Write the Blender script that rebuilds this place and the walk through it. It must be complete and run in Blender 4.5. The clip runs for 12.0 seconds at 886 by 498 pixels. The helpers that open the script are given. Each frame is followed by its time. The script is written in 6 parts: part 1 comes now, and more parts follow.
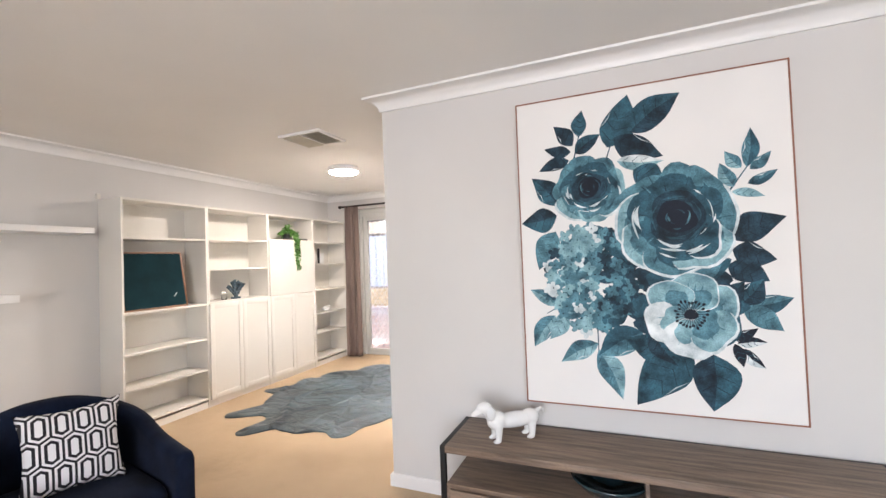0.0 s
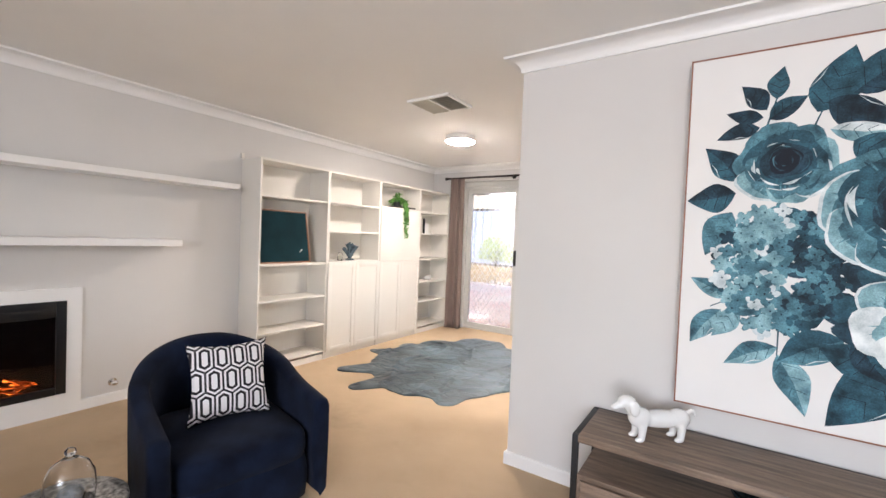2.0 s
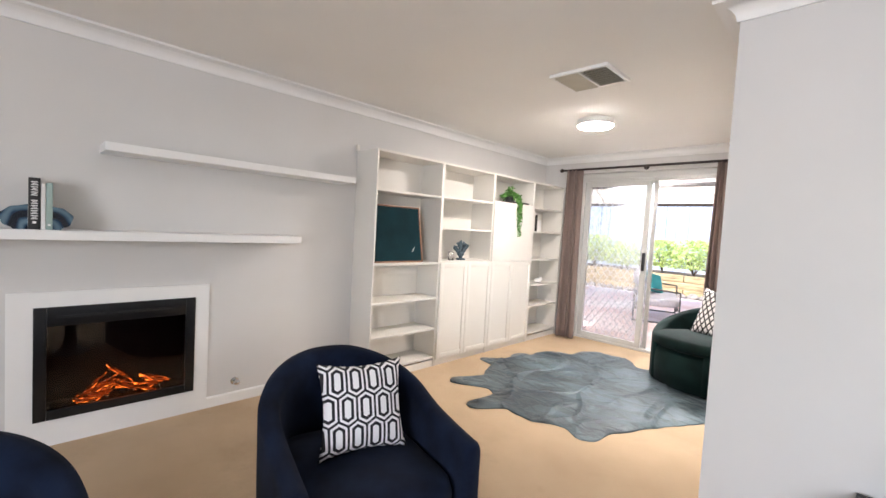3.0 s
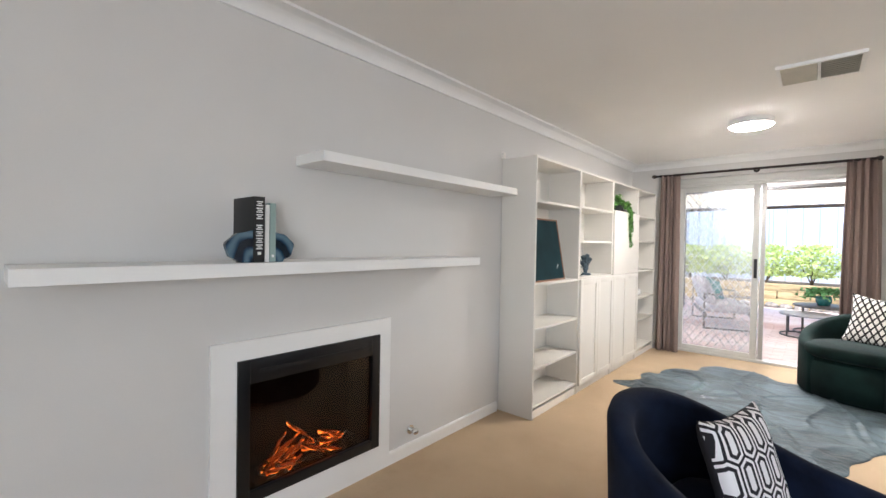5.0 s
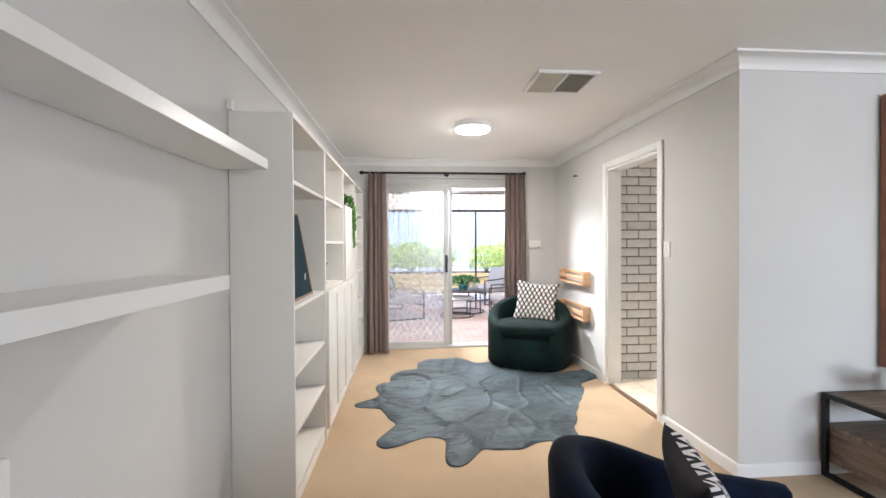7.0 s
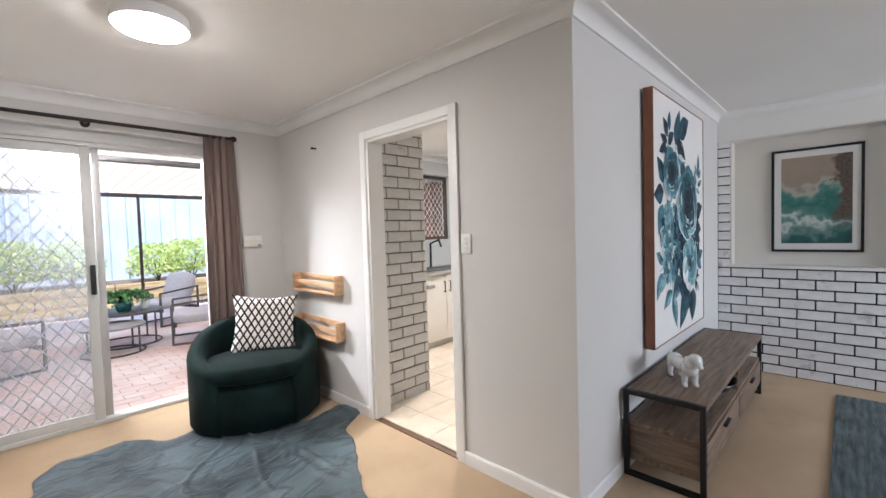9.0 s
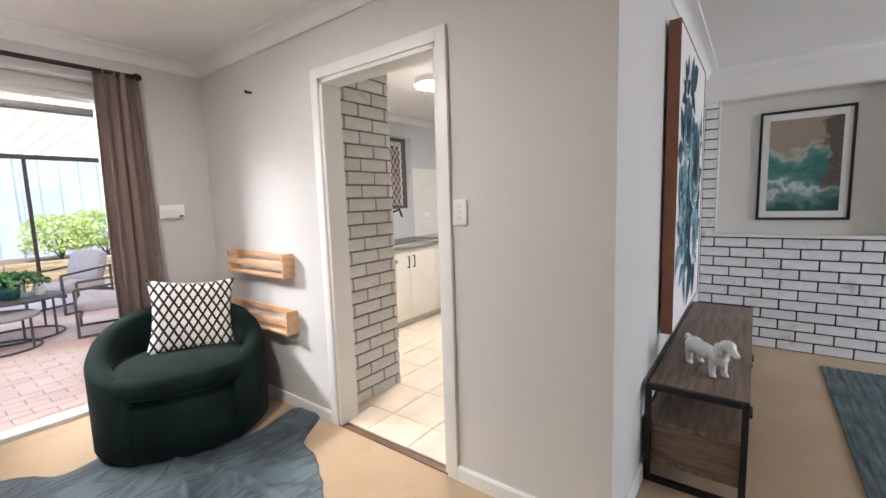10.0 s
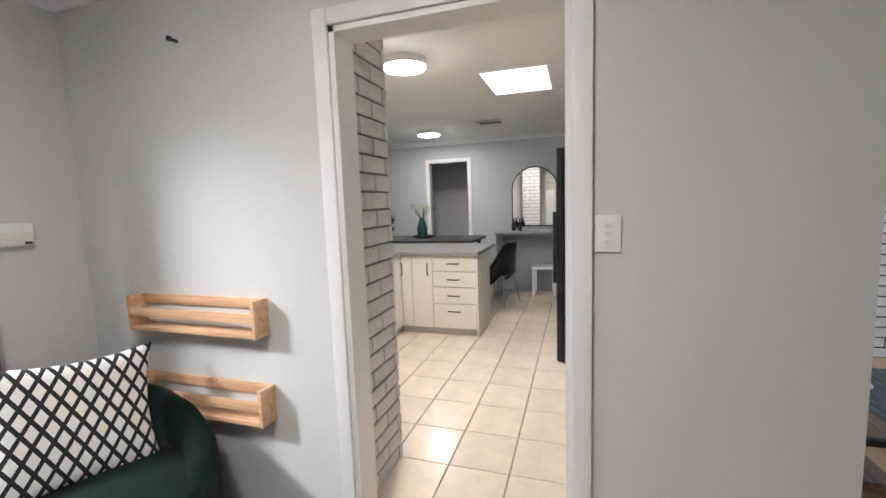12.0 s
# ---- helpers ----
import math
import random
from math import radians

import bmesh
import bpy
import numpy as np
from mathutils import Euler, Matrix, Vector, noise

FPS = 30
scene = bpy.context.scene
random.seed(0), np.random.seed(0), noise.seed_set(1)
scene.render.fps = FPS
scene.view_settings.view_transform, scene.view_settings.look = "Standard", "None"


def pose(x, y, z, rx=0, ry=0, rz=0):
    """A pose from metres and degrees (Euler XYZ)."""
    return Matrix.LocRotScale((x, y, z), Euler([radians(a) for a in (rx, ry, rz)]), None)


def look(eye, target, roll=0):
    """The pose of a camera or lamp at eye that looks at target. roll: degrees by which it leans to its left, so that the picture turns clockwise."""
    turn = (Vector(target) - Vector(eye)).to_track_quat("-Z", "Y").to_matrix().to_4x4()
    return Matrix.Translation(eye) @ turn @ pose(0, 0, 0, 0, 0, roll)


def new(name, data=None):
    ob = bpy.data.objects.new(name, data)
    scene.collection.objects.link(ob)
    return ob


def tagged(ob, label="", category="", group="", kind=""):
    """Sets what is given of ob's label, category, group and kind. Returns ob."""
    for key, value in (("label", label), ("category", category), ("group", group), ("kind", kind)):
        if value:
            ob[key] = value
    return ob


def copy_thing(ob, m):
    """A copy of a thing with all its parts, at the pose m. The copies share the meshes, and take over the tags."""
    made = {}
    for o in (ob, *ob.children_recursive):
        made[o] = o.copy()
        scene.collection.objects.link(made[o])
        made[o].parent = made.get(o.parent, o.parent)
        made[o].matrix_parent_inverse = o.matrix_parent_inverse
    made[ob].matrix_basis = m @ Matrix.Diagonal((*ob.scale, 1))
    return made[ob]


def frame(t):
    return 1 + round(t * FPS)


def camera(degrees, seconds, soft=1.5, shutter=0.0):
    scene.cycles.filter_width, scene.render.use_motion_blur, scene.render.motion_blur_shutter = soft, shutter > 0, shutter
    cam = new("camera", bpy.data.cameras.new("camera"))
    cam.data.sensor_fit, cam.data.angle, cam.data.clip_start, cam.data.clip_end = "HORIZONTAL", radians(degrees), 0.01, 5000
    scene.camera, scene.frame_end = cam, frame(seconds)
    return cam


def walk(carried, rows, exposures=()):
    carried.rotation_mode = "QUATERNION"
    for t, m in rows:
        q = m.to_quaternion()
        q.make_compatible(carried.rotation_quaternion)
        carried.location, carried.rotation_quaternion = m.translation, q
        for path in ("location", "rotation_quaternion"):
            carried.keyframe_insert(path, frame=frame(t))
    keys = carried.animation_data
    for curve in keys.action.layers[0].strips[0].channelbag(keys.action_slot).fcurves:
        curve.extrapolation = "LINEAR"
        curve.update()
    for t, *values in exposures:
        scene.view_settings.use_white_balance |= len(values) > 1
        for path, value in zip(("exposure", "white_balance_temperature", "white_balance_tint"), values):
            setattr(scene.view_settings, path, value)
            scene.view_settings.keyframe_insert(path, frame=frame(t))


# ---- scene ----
cam = camera(93.4, 12.0)
PATH = [
    (0, (-0.233, 0.215, 1.377), (-0.993, 2.064, 1.429), -2.1),
    (0.5, (-0.262, 0.206, 1.312), (-1.109, 2.018, 1.315), -0.8),
    (1, (-0.292, 0.207, 1.395), (-1.176, 2.0, 1.417), 0.7),
    (1.5, (-0.396, 0.206, 1.368), (-1.36, 1.959, 1.343), 1.5),
    (2, (-0.533, 0.199, 1.337), (-1.648, 1.859, 1.284), 2.3),
    (2.5, (-0.773, 0.227, 1.318), (-2.046, 1.767, 1.246), 2.8),
    (3, (-1.12, 0.319, 1.362), (-2.528, 1.736, 1.263), 3.2),
    (3.5, (-1.468, 0.261, 1.372), (-2.949, 1.601, 1.27), 3.0),
    (3.7, (-1.618, 0.231, 1.356), (-3.106, 1.565, 1.261), 3.2),
    (4.5, (-2.09, -0.40, 1.34), (-3.52, 1.0, 1.28), 2.1),
    (5.3, (-2.607, -0.393, 1.332), (-3.803, 1.21, 1.307), 0.7),
    (5.5, (-2.701, -0.405, 1.356), (-3.753, 1.295, 1.333), 0.7),
    (6, (-3.0, -0.249, 1.342), (-3.697, 1.626, 1.339), 0.1),
    (6.5, (-3.211, -0.026, 1.344), (-3.458, 1.959, 1.333), -0.1),
    (7, (-3.423, 0.264, 1.342), (-3.265, 2.257, 1.319), -0.3),
    (7.2, (-3.457, 0.35, 1.35), (-3.16, 2.328, 1.334), -0.6),
    (8.8, (-3.446, 1.454, 1.382), (-2.101, 2.933, 1.315), -1.1),
    (9, (-3.358, 1.599, 1.366), (-1.925, 2.992, 1.286), -1.7),
    (9.5, (-3.199, 1.859, 1.341), (-1.648, 3.108, 1.163), -2.0),
    (10, (-3.098, 2.108, 1.349), (-1.508, 3.3, 1.121), -1.8),
    (10.5, (-3.084, 2.475, 1.364), (-1.465, 3.631, 1.152), -1.7),
    (11, (-3.05, 2.758, 1.399), (-1.394, 3.856, 1.171), -2.1),
    (11.5, (-2.949, 3.036, 1.383), (-1.218, 4.02, 1.176), -1.6),
    (12, (-2.925, 3.248, 1.408), (-1.036, 3.864, 1.187), -2.0),
]
walk(cam, [(t, look(eye, target, roll)) for t, eye, target, roll in PATH], exposures=((0.0, 2.12, 6500, 15), (2.0, 2.12, 6400, 15), (3.5, 2.10, 6150, 12), (5.5, 1.96, 6050, 10), (7.0, 1.98, 5950, 10), (9.0, 1.62, 5950, 12), (9.5, 1.62, 6100, 13), (11.0, 1.48, 6050, 12), (12.0, 1.26, 6000, 11)))

# ---- light ----
world = bpy.data.worlds.new("daylight")
scene.world = world
world.use_nodes = True
sky = world.node_tree.nodes.new("ShaderNodeTexSky")
sky.sky_type, sky.sun_disc = "NISHITA", False
sky.sun_elevation, sky.sun_rotation = radians(63), radians(200)
world.node_tree.links.new(sky.outputs[0], world.node_tree.nodes["Background"].inputs[0])
world.node_tree.nodes["Background"].inputs[1].default_value = 0.15
sun = new("sun", bpy.data.lights.new("sun", "SUN"))
sun.data.energy, sun.data.angle, sun.data.color = 4.0, radians(6), (1.0, 0.95, 0.88)
sun.matrix_world = look((0, 0, 20), (20 * math.sin(radians(20)) / math.tan(radians(63)), 20 * math.cos(radians(20)) / math.tan(radians(63)), 0))


def area_lamp(name, eye, target, w, h, watts, color):
    ob = new(name, bpy.data.lights.new(name, "AREA"))
    ob.data.shape, ob.data.size, ob.data.size_y, ob.data.energy, ob.data.color = "RECTANGLE", w, h, watts, color
    ob.matrix_world = look(eye, target)
    return ob


# lamp added out of view under the patio roof, standing in for door daylight
door_fill_lamp = area_lamp("door_fill_lamp", (-3.13, 6.12, 2.36), (-1.70, 4.3, 0.75), 0.65, 0.35, 31, (1.0, 0.985, 0.96))
door_fill_lamp.data.spread = radians(100)
# daylight in the window opening
area_lamp("window_light", (0.05, -2.62, 1.45), (0.05, 0, 1.85), 2.5, 1.3, 33, (0.96, 0.98, 1.0))


# ---- materials ----
def mat(name, color, rough=0.6, vary=0.06, scale=8.0, bump=0.0, bump_scale=200.0, metal=0.0, second=None, random_tint=0.0, stretch=(1, 1, 1), sheen=0.0, coat=0.0, detail=4.0, spec=0.5):
    """A principled material with two scales of variation in colour and a fine relief."""
    m = bpy.data.materials.new(name)
    m.use_nodes = True
    nt = m.node_tree
    N, L = nt.nodes.new, nt.links.new
    b = nt.nodes["Principled BSDF"]
    b.inputs["Roughness"].default_value = rough
    b.inputs["Metallic"].default_value = metal
    b.inputs["Sheen Weight"].default_value = sheen
    b.inputs["Coat Weight"].default_value = coat
    b.inputs["Specular IOR Level"].default_value = spec
    tc = N("ShaderNodeTexCoord")
    mp = N("ShaderNodeMapping")
    mp.inputs["Scale"].default_value = stretch
    L(tc.outputs["Object"], mp.inputs[0])
    big = N("ShaderNodeTexNoise")
    big.inputs["Scale"].default_value, big.inputs["Detail"].default_value = scale, detail
    L(mp.outputs[0], big.inputs["Vector"])
    ramp = N("ShaderNodeValToRGB")
    c2 = second or color
    lo = [max(0.0, c * (1 - vary)) for c in color]
    hi = [min(1.0, c * (1 + vary)) for c in c2]
    ramp.color_ramp.elements[0].position, ramp.color_ramp.elements[1].position = 0.32, 0.68
    ramp.color_ramp.elements[0].color, ramp.color_ramp.elements[1].color = (*lo, 1), (*hi, 1)
    L(big.outputs["Fac"], ramp.inputs[0])
    out = ramp.outputs[0]
    fine = N("ShaderNodeTexNoise")
    fine.inputs["Scale"].default_value, fine.inputs["Detail"].default_value = bump_scale, 3.0
    L(mp.outputs[0], fine.inputs["Vector"])
    mix = N("ShaderNodeMix")
    mix.data_type, mix.blend_type = "RGBA", "OVERLAY"
    mix.inputs["Factor"].default_value = min(1.0, vary * 2.0)
    L(out, mix.inputs["A"])
    L(fine.outputs["Fac"], mix.inputs["B"])
    out = mix.outputs["Result"]
    if random_tint:
        info = N("ShaderNodeObjectInfo")
        rng = N("ShaderNodeMapRange")
        rng.inputs["To Min"].default_value, rng.inputs["To Max"].default_value = 1 - random_tint, 1 + random_tint
        L(info.outputs["Random"], rng.inputs[0])
        hsv = N("ShaderNodeHueSaturation")
        L(rng.outputs[0], hsv.inputs["Value"])
        L(out, hsv.inputs["Color"])
        out = hsv.outputs[0]
    L(out, b.inputs["Base Color"])
    if bump:
        bp = N("ShaderNodeBump")
        bp.inputs["Strength"].default_value, bp.inputs["Distance"].default_value = bump, 0.004
        L(fine.outputs["Fac"], bp.inputs["Height"])
        L(bp.outputs[0], b.inputs["Normal"])
    return m


def glow(name, color, strength):
    m = bpy.data.materials.new(name)
    m.use_nodes = True
    b = m.node_tree.nodes["Principled BSDF"]
    b.inputs["Base Color"].default_value = (*color, 1)
    b.inputs["Emission Color"].default_value = (*color, 1)
    b.inputs["Emission Strength"].default_value = strength
    return m


def glass(name, color=(1, 1, 1), rough=0.0):
    m = bpy.data.materials.new(name)
    m.use_nodes = True
    nt = m.node_tree
    b = nt.nodes["Principled BSDF"]
    b.inputs["Base Color"].default_value = (*color, 1)
    b.inputs["Roughness"].default_value = rough
    b.inputs["Transmission Weight"].default_value = 1.0
    b.inputs["IOR"].default_value = 1.45
    return m


PAINT = mat("wall_paint", (0.66, 0.65, 0.635), 0.75, 0.025, 1.5, 0.05, 350)
BLUEPAINT = mat("kitchen_paint", (0.52, 0.55, 0.56), 0.75, 0.025, 1.5, 0.05, 350)
CEIL = mat("ceiling_paint", (0.86, 0.85, 0.83), 0.85, 0.02, 1.2, 0.05, 300)
TRIM = mat("trim_paint", (0.83, 0.83, 0.82), 0.38, 0.02, 3.0, 0.02, 120)
CARPET = mat("carpet", (0.50, 0.365, 0.232), 0.95, 0.05, 1.6, 0.8, 380, second=(0.56, 0.42, 0.275), sheen=0.1, spec=0.15, detail=8)
WHITE = mat("white_laminate", (0.76, 0.735, 0.685), 0.42, 0.015, 2.0, 0.02, 90)
CREAM = mat("cream_cabinet", (0.78, 0.75, 0.68), 0.40, 0.02, 2.0, 0.02, 90)
BLACK = mat("black_metal", (0.010, 0.010, 0.011), 0.5, 0.15, 12, 0.05, 300, metal=0.1)
DARKROD = mat("dark_bronze", (0.028, 0.022, 0.02), 0.4, 0.15, 12, 0.03, 300, metal=0.5)
WOOD = mat("oak_brown", (0.155, 0.105, 0.075), 0.5, 0.25, 3.0, 0.2, 60, second=(0.23, 0.165, 0.12), stretch=(1.2, 14, 14), detail=6)
PINE = mat("pine", (0.61, 0.37, 0.205), 0.5, 0.12, 3.0, 0.1, 50, second=(0.71, 0.465, 0.275), stretch=(14, 1.2, 14), detail=6)
FRAMEWOOD = mat("picture_frame_wood", (0.20, 0.085, 0.035), 0.45, 0.2, 4.0, 0.1, 60, stretch=(12, 12, 1.2))
WOODY = mat("oak_brown_side", (0.155, 0.105, 0.075), 0.5, 0.25, 3.0, 0.2, 60, second=(0.23, 0.165, 0.12), stretch=(14, 1.2, 14), detail=6)
NAVY = mat("navy_velvet", (0.0035, 0.006, 0.016), 0.9, 0.25, 6.0, 0.15, 500, second=(0.006, 0.011, 0.027), sheen=0.03, spec=0.12)
GREEN = mat("green_velvet", (0.0024, 0.0100, 0.0088), 0.82, 0.25, 5.0, 0.15, 500, second=(0.0045, 0.0160, 0.0142), sheen=0.035, spec=0.14)
HIDE = mat("dyed_cowhide", (0.038, 0.058, 0.072), 0.44, 0.32, 1.8, 0.5, 160, second=(0.095, 0.132, 0.150), stretch=(1.0, 1.4, 1.0), detail=10, sheen=0.05, spec=0.35)
CURTAIN = mat("taupe_curtain", (0.20, 0.145, 0.125), 0.85, 0.10, 30, 0.3, 500, stretch=(1, 1, 0.1), sheen=0.1)
ALU = mat("white_aluminium", (0.58, 0.58, 0.56), 0.35, 0.03, 4, 0.02, 100)
GREYALU = mat("grey_mesh", (0.40, 0.41, 0.43), 0.5, 0.05, 10, metal=0.3)
SCREENALU = mat("silver_grey_aluminium", (0.46, 0.45, 0.43), 0.4, 0.05, 6, 0.02, 100, metal=0.2)
GLASS = glass("clear_glass")
CHALK = mat("chalkboard", (0.005, 0.026, 0.034), 0.8, 0.25, 5, 0.05, 200, spec=0.15)
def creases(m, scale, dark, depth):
    """Wrinkles that run through a hide, its colour darkened along their grooves."""
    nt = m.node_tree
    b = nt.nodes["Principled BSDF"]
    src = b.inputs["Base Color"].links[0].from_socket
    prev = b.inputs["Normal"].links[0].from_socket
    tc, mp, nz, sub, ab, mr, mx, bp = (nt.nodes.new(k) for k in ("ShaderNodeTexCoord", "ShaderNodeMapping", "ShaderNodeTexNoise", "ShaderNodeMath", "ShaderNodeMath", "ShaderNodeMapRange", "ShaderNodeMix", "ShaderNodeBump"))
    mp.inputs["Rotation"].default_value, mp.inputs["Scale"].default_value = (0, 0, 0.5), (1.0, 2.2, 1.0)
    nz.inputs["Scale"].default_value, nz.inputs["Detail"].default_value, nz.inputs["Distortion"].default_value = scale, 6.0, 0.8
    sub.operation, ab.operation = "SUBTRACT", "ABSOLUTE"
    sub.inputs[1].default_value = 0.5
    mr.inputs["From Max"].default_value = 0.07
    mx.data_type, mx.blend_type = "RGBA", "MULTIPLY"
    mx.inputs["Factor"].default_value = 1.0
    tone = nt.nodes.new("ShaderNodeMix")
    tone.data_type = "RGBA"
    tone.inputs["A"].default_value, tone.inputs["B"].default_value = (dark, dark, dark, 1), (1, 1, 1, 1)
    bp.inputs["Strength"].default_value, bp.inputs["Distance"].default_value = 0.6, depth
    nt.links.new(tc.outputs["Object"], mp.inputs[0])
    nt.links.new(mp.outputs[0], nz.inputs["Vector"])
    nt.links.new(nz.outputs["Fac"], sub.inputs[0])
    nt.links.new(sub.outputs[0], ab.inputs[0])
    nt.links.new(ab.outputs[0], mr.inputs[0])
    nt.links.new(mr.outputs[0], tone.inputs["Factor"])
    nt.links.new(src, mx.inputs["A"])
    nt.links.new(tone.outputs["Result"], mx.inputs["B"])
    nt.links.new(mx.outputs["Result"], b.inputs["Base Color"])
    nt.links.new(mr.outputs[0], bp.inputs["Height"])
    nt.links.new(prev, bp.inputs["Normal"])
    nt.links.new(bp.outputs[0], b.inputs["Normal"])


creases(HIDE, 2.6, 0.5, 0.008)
BRICKPAINT = mat("painted_brick", (0.66, 0.65, 0.63), 0.7, 0.09, 9, 0.8, 45, random_tint=0.05)
BRICKWHITE = mat("white_painted_brick", (0.78, 0.78, 0.79), 0.65, 0.08, 9, 0.8, 45, second=(0.84, 0.84, 0.85), random_tint=0.05)


def stain(m, color, scale, lo, hi):
    """Scuffs and bare patches across a wall, over the material's own colour."""
    nt = m.node_tree
    b = nt.nodes["Principled BSDF"]
    src = b.inputs["Base Color"].links[0].from_socket
    geo, nz, mr, mx = (nt.nodes.new(k) for k in ("ShaderNodeNewGeometry", "ShaderNodeTexNoise", "ShaderNodeMapRange", "ShaderNodeMix"))
    nz.inputs["Scale"].default_value, nz.inputs["Detail"].default_value, nz.inputs["Roughness"].default_value = scale, 8.0, 0.7
    mr.inputs["From Min"].default_value, mr.inputs["From Max"].default_value, mr.inputs["To Max"].default_value = lo, hi, 0.75
    mx.data_type = "RGBA"
    mx.inputs["B"].default_value = (*color, 1)
    nt.links.new(geo.outputs["Position"], nz.inputs["Vector"])
    nt.links.new(nz.outputs["Fac"], mr.inputs[0])
    nt.links.new(mr.outputs[0], mx.inputs["Factor"])
    nt.links.new(src, mx.inputs["A"])
    nt.links.new(mx.outputs["Result"], b.inputs["Base Color"])


stain(CARPET, (0.36, 0.265, 0.17), 1.5, 0.54, 0.80)
stain(BRICKWHITE, (0.26, 0.25, 0.25), 5.0, 0.585, 0.72)
stain(BRICKPAINT, (0.34, 0.32, 0.30), 6.0, 0.60, 0.74)
MORTAR = mat("grey_mortar", (0.20, 0.19, 0.18), 0.95, 0.2, 25, 0.8, 150)
DARKMORTAR = mat("dark_mortar", (0.022, 0.023, 0.028), 0.95, 0.2, 25, 0.8, 150)
TILE = mat("cream_tile", (0.74, 0.635, 0.51), 0.22, 0.05, 5, 0.05, 40, second=(0.80, 0.70, 0.575), random_tint=0.03)
GROUT = mat("grout", (0.20, 0.17, 0.14), 0.95, 0.2, 30, 0.3, 200)
PAVER = mat("red_paver", (0.40, 0.24, 0.20), 0.8, 0.15, 3, 0.4, 60, second=(0.48, 0.31, 0.26), random_tint=0.08)


# ---- mesh helpers ----
def box(bm, x0, x1, y0, y1, z0, z1, bevel=0.0, m=None):
    r = bmesh.ops.create_cube(bm, size=1.0)
    M = Matrix.Translation(((x0 + x1) / 2, (y0 + y1) / 2, (z0 + z1) / 2)) @ Matrix.Diagonal((abs(x1 - x0), abs(y1 - y0), abs(z1 - z0), 1))
    bmesh.ops.transform(bm, matrix=(m or Matrix()) @ M, verts=r["verts"])
    if bevel:
        es = list({e for v in r["verts"] for e in v.link_edges})
        bmesh.ops.bevel(bm, geom=es, offset=bevel, segments=2, profile=0.6, affect="EDGES")
    return bm


def tube(bm, a, b, r, seg=12, r2=None):
    a, b = Vector(a), Vector(b)
    d = b - a
    M = Matrix.Translation((a + b) / 2) @ d.to_track_quat("Z", "Y").to_matrix().to_4x4()
    bmesh.ops.create_cone(bm, cap_ends=True, segments=seg, radius1=r, radius2=r if r2 is None else r2, depth=d.length, matrix=M)
    return bm


def ball(bm, c, r, sx=1, sy=1, sz=1, u=20, v=12, m=None):
    bmesh.ops.create_uvsphere(bm, u_segments=u, v_segments=v, radius=r, matrix=(m or Matrix()) @ Matrix.Translation(c) @ Matrix.Diagonal((sx, sy, sz, 1)))
    return bm


def lathe(bm, profile, seg=32, m=None):
    """Turns (radius, height) points about the z axis."""
    rings = []
    for r, z in profile:
        rings.append([bm.verts.new((m or Matrix()) @ Vector((r * math.cos(2 * math.pi * k / seg), r * math.sin(2 * math.pi * k / seg), z))) for k in range(seg)])
    for a, b in zip(rings, rings[1:]):
        for k in range(seg):
            bm.faces.new((a[k], a[(k + 1) % seg], b[(k + 1) % seg], b[k]))
    bm.faces.new(list(reversed(rings[0])))
    bm.faces.new(rings[-1])
    return bm


def sweep(bm, profile, path, closed=False):
    """Sweeps (offset to the left of the path, height) points along corners in the plan, mitred."""
    n, rings = len(path), []
    for i, p in enumerate(path):
        p = Vector(p)
        before = (p - Vector(path[i - 1])).normalized() if (i or closed) else None
        after = (Vector(path[(i + 1) % n]) - p).normalized() if (i < n - 1 or closed) else None
        before, after = before or after, after or before
        na, nb = Vector((-before.y, before.x)), Vector((-after.y, after.x))
        mid = (na + nb) / max(0.2, 1 + na.dot(nb))
        rings.append([bm.verts.new((p.x + mid.x * o, p.y + mid.y * o, z)) for o, z in profile])
    k = len(profile)
    pairs = list(zip(rings, rings[1:])) + ([(rings[-1], rings[0])] if closed else [])
    for a, b in pairs:
        for j in range(k):
            bm.faces.new((a[j], a[(j + 1) % k], b[(j + 1) % k], b[j]))
    if not closed:
        bm.faces.new(rings[0])
        bm.faces.new(list(reversed(rings[-1])))
    bmesh.ops.recalc_face_normals(bm, faces=bm.faces)
    return bm


def done(bm, name, material, smooth=False):
    me = bpy.data.meshes.new(name)
    bmesh.ops.recalc_face_normals(bm, faces=bm.faces)
    bm.to_mesh(me)
    bm.free()
    for q in material if isinstance(material, (list, tuple)) else (material,):
        me.materials.append(q)
    if smooth:
        me.shade_smooth()
        if smooth != "all":
            me.set_sharp_from_angle(angle=radians(40))
    return me


def thing(name, label, category, place=None, group="", kind=""):
    ob = new(name)
    ob.empty_display_size = 0.1
    if place is not None:
        ob.matrix_world = place
    return tagged(ob, label, category, group, kind)


def part(name, bm, material, parent, label="", smooth=True, at=None):
    ob = new(name, done(bm, name, material, smooth))
    ob.parent = parent
    if at is not None:
        ob.matrix_basis = at
    if label:
        ob["label"] = label
    return ob


def solid(name, bm, material, label, category, smooth=False, group="", kind="", place=None):
    ob = new(name, done(bm, name, material, smooth))
    if place is not None:
        ob.matrix_world = place
    return tagged(ob, label, category, group, kind)


def structure(name, bm, material, label, category, smooth=False):
    return solid(name, bm, material, label, category, smooth, kind="structure")


def B():
    return bmesh.new()


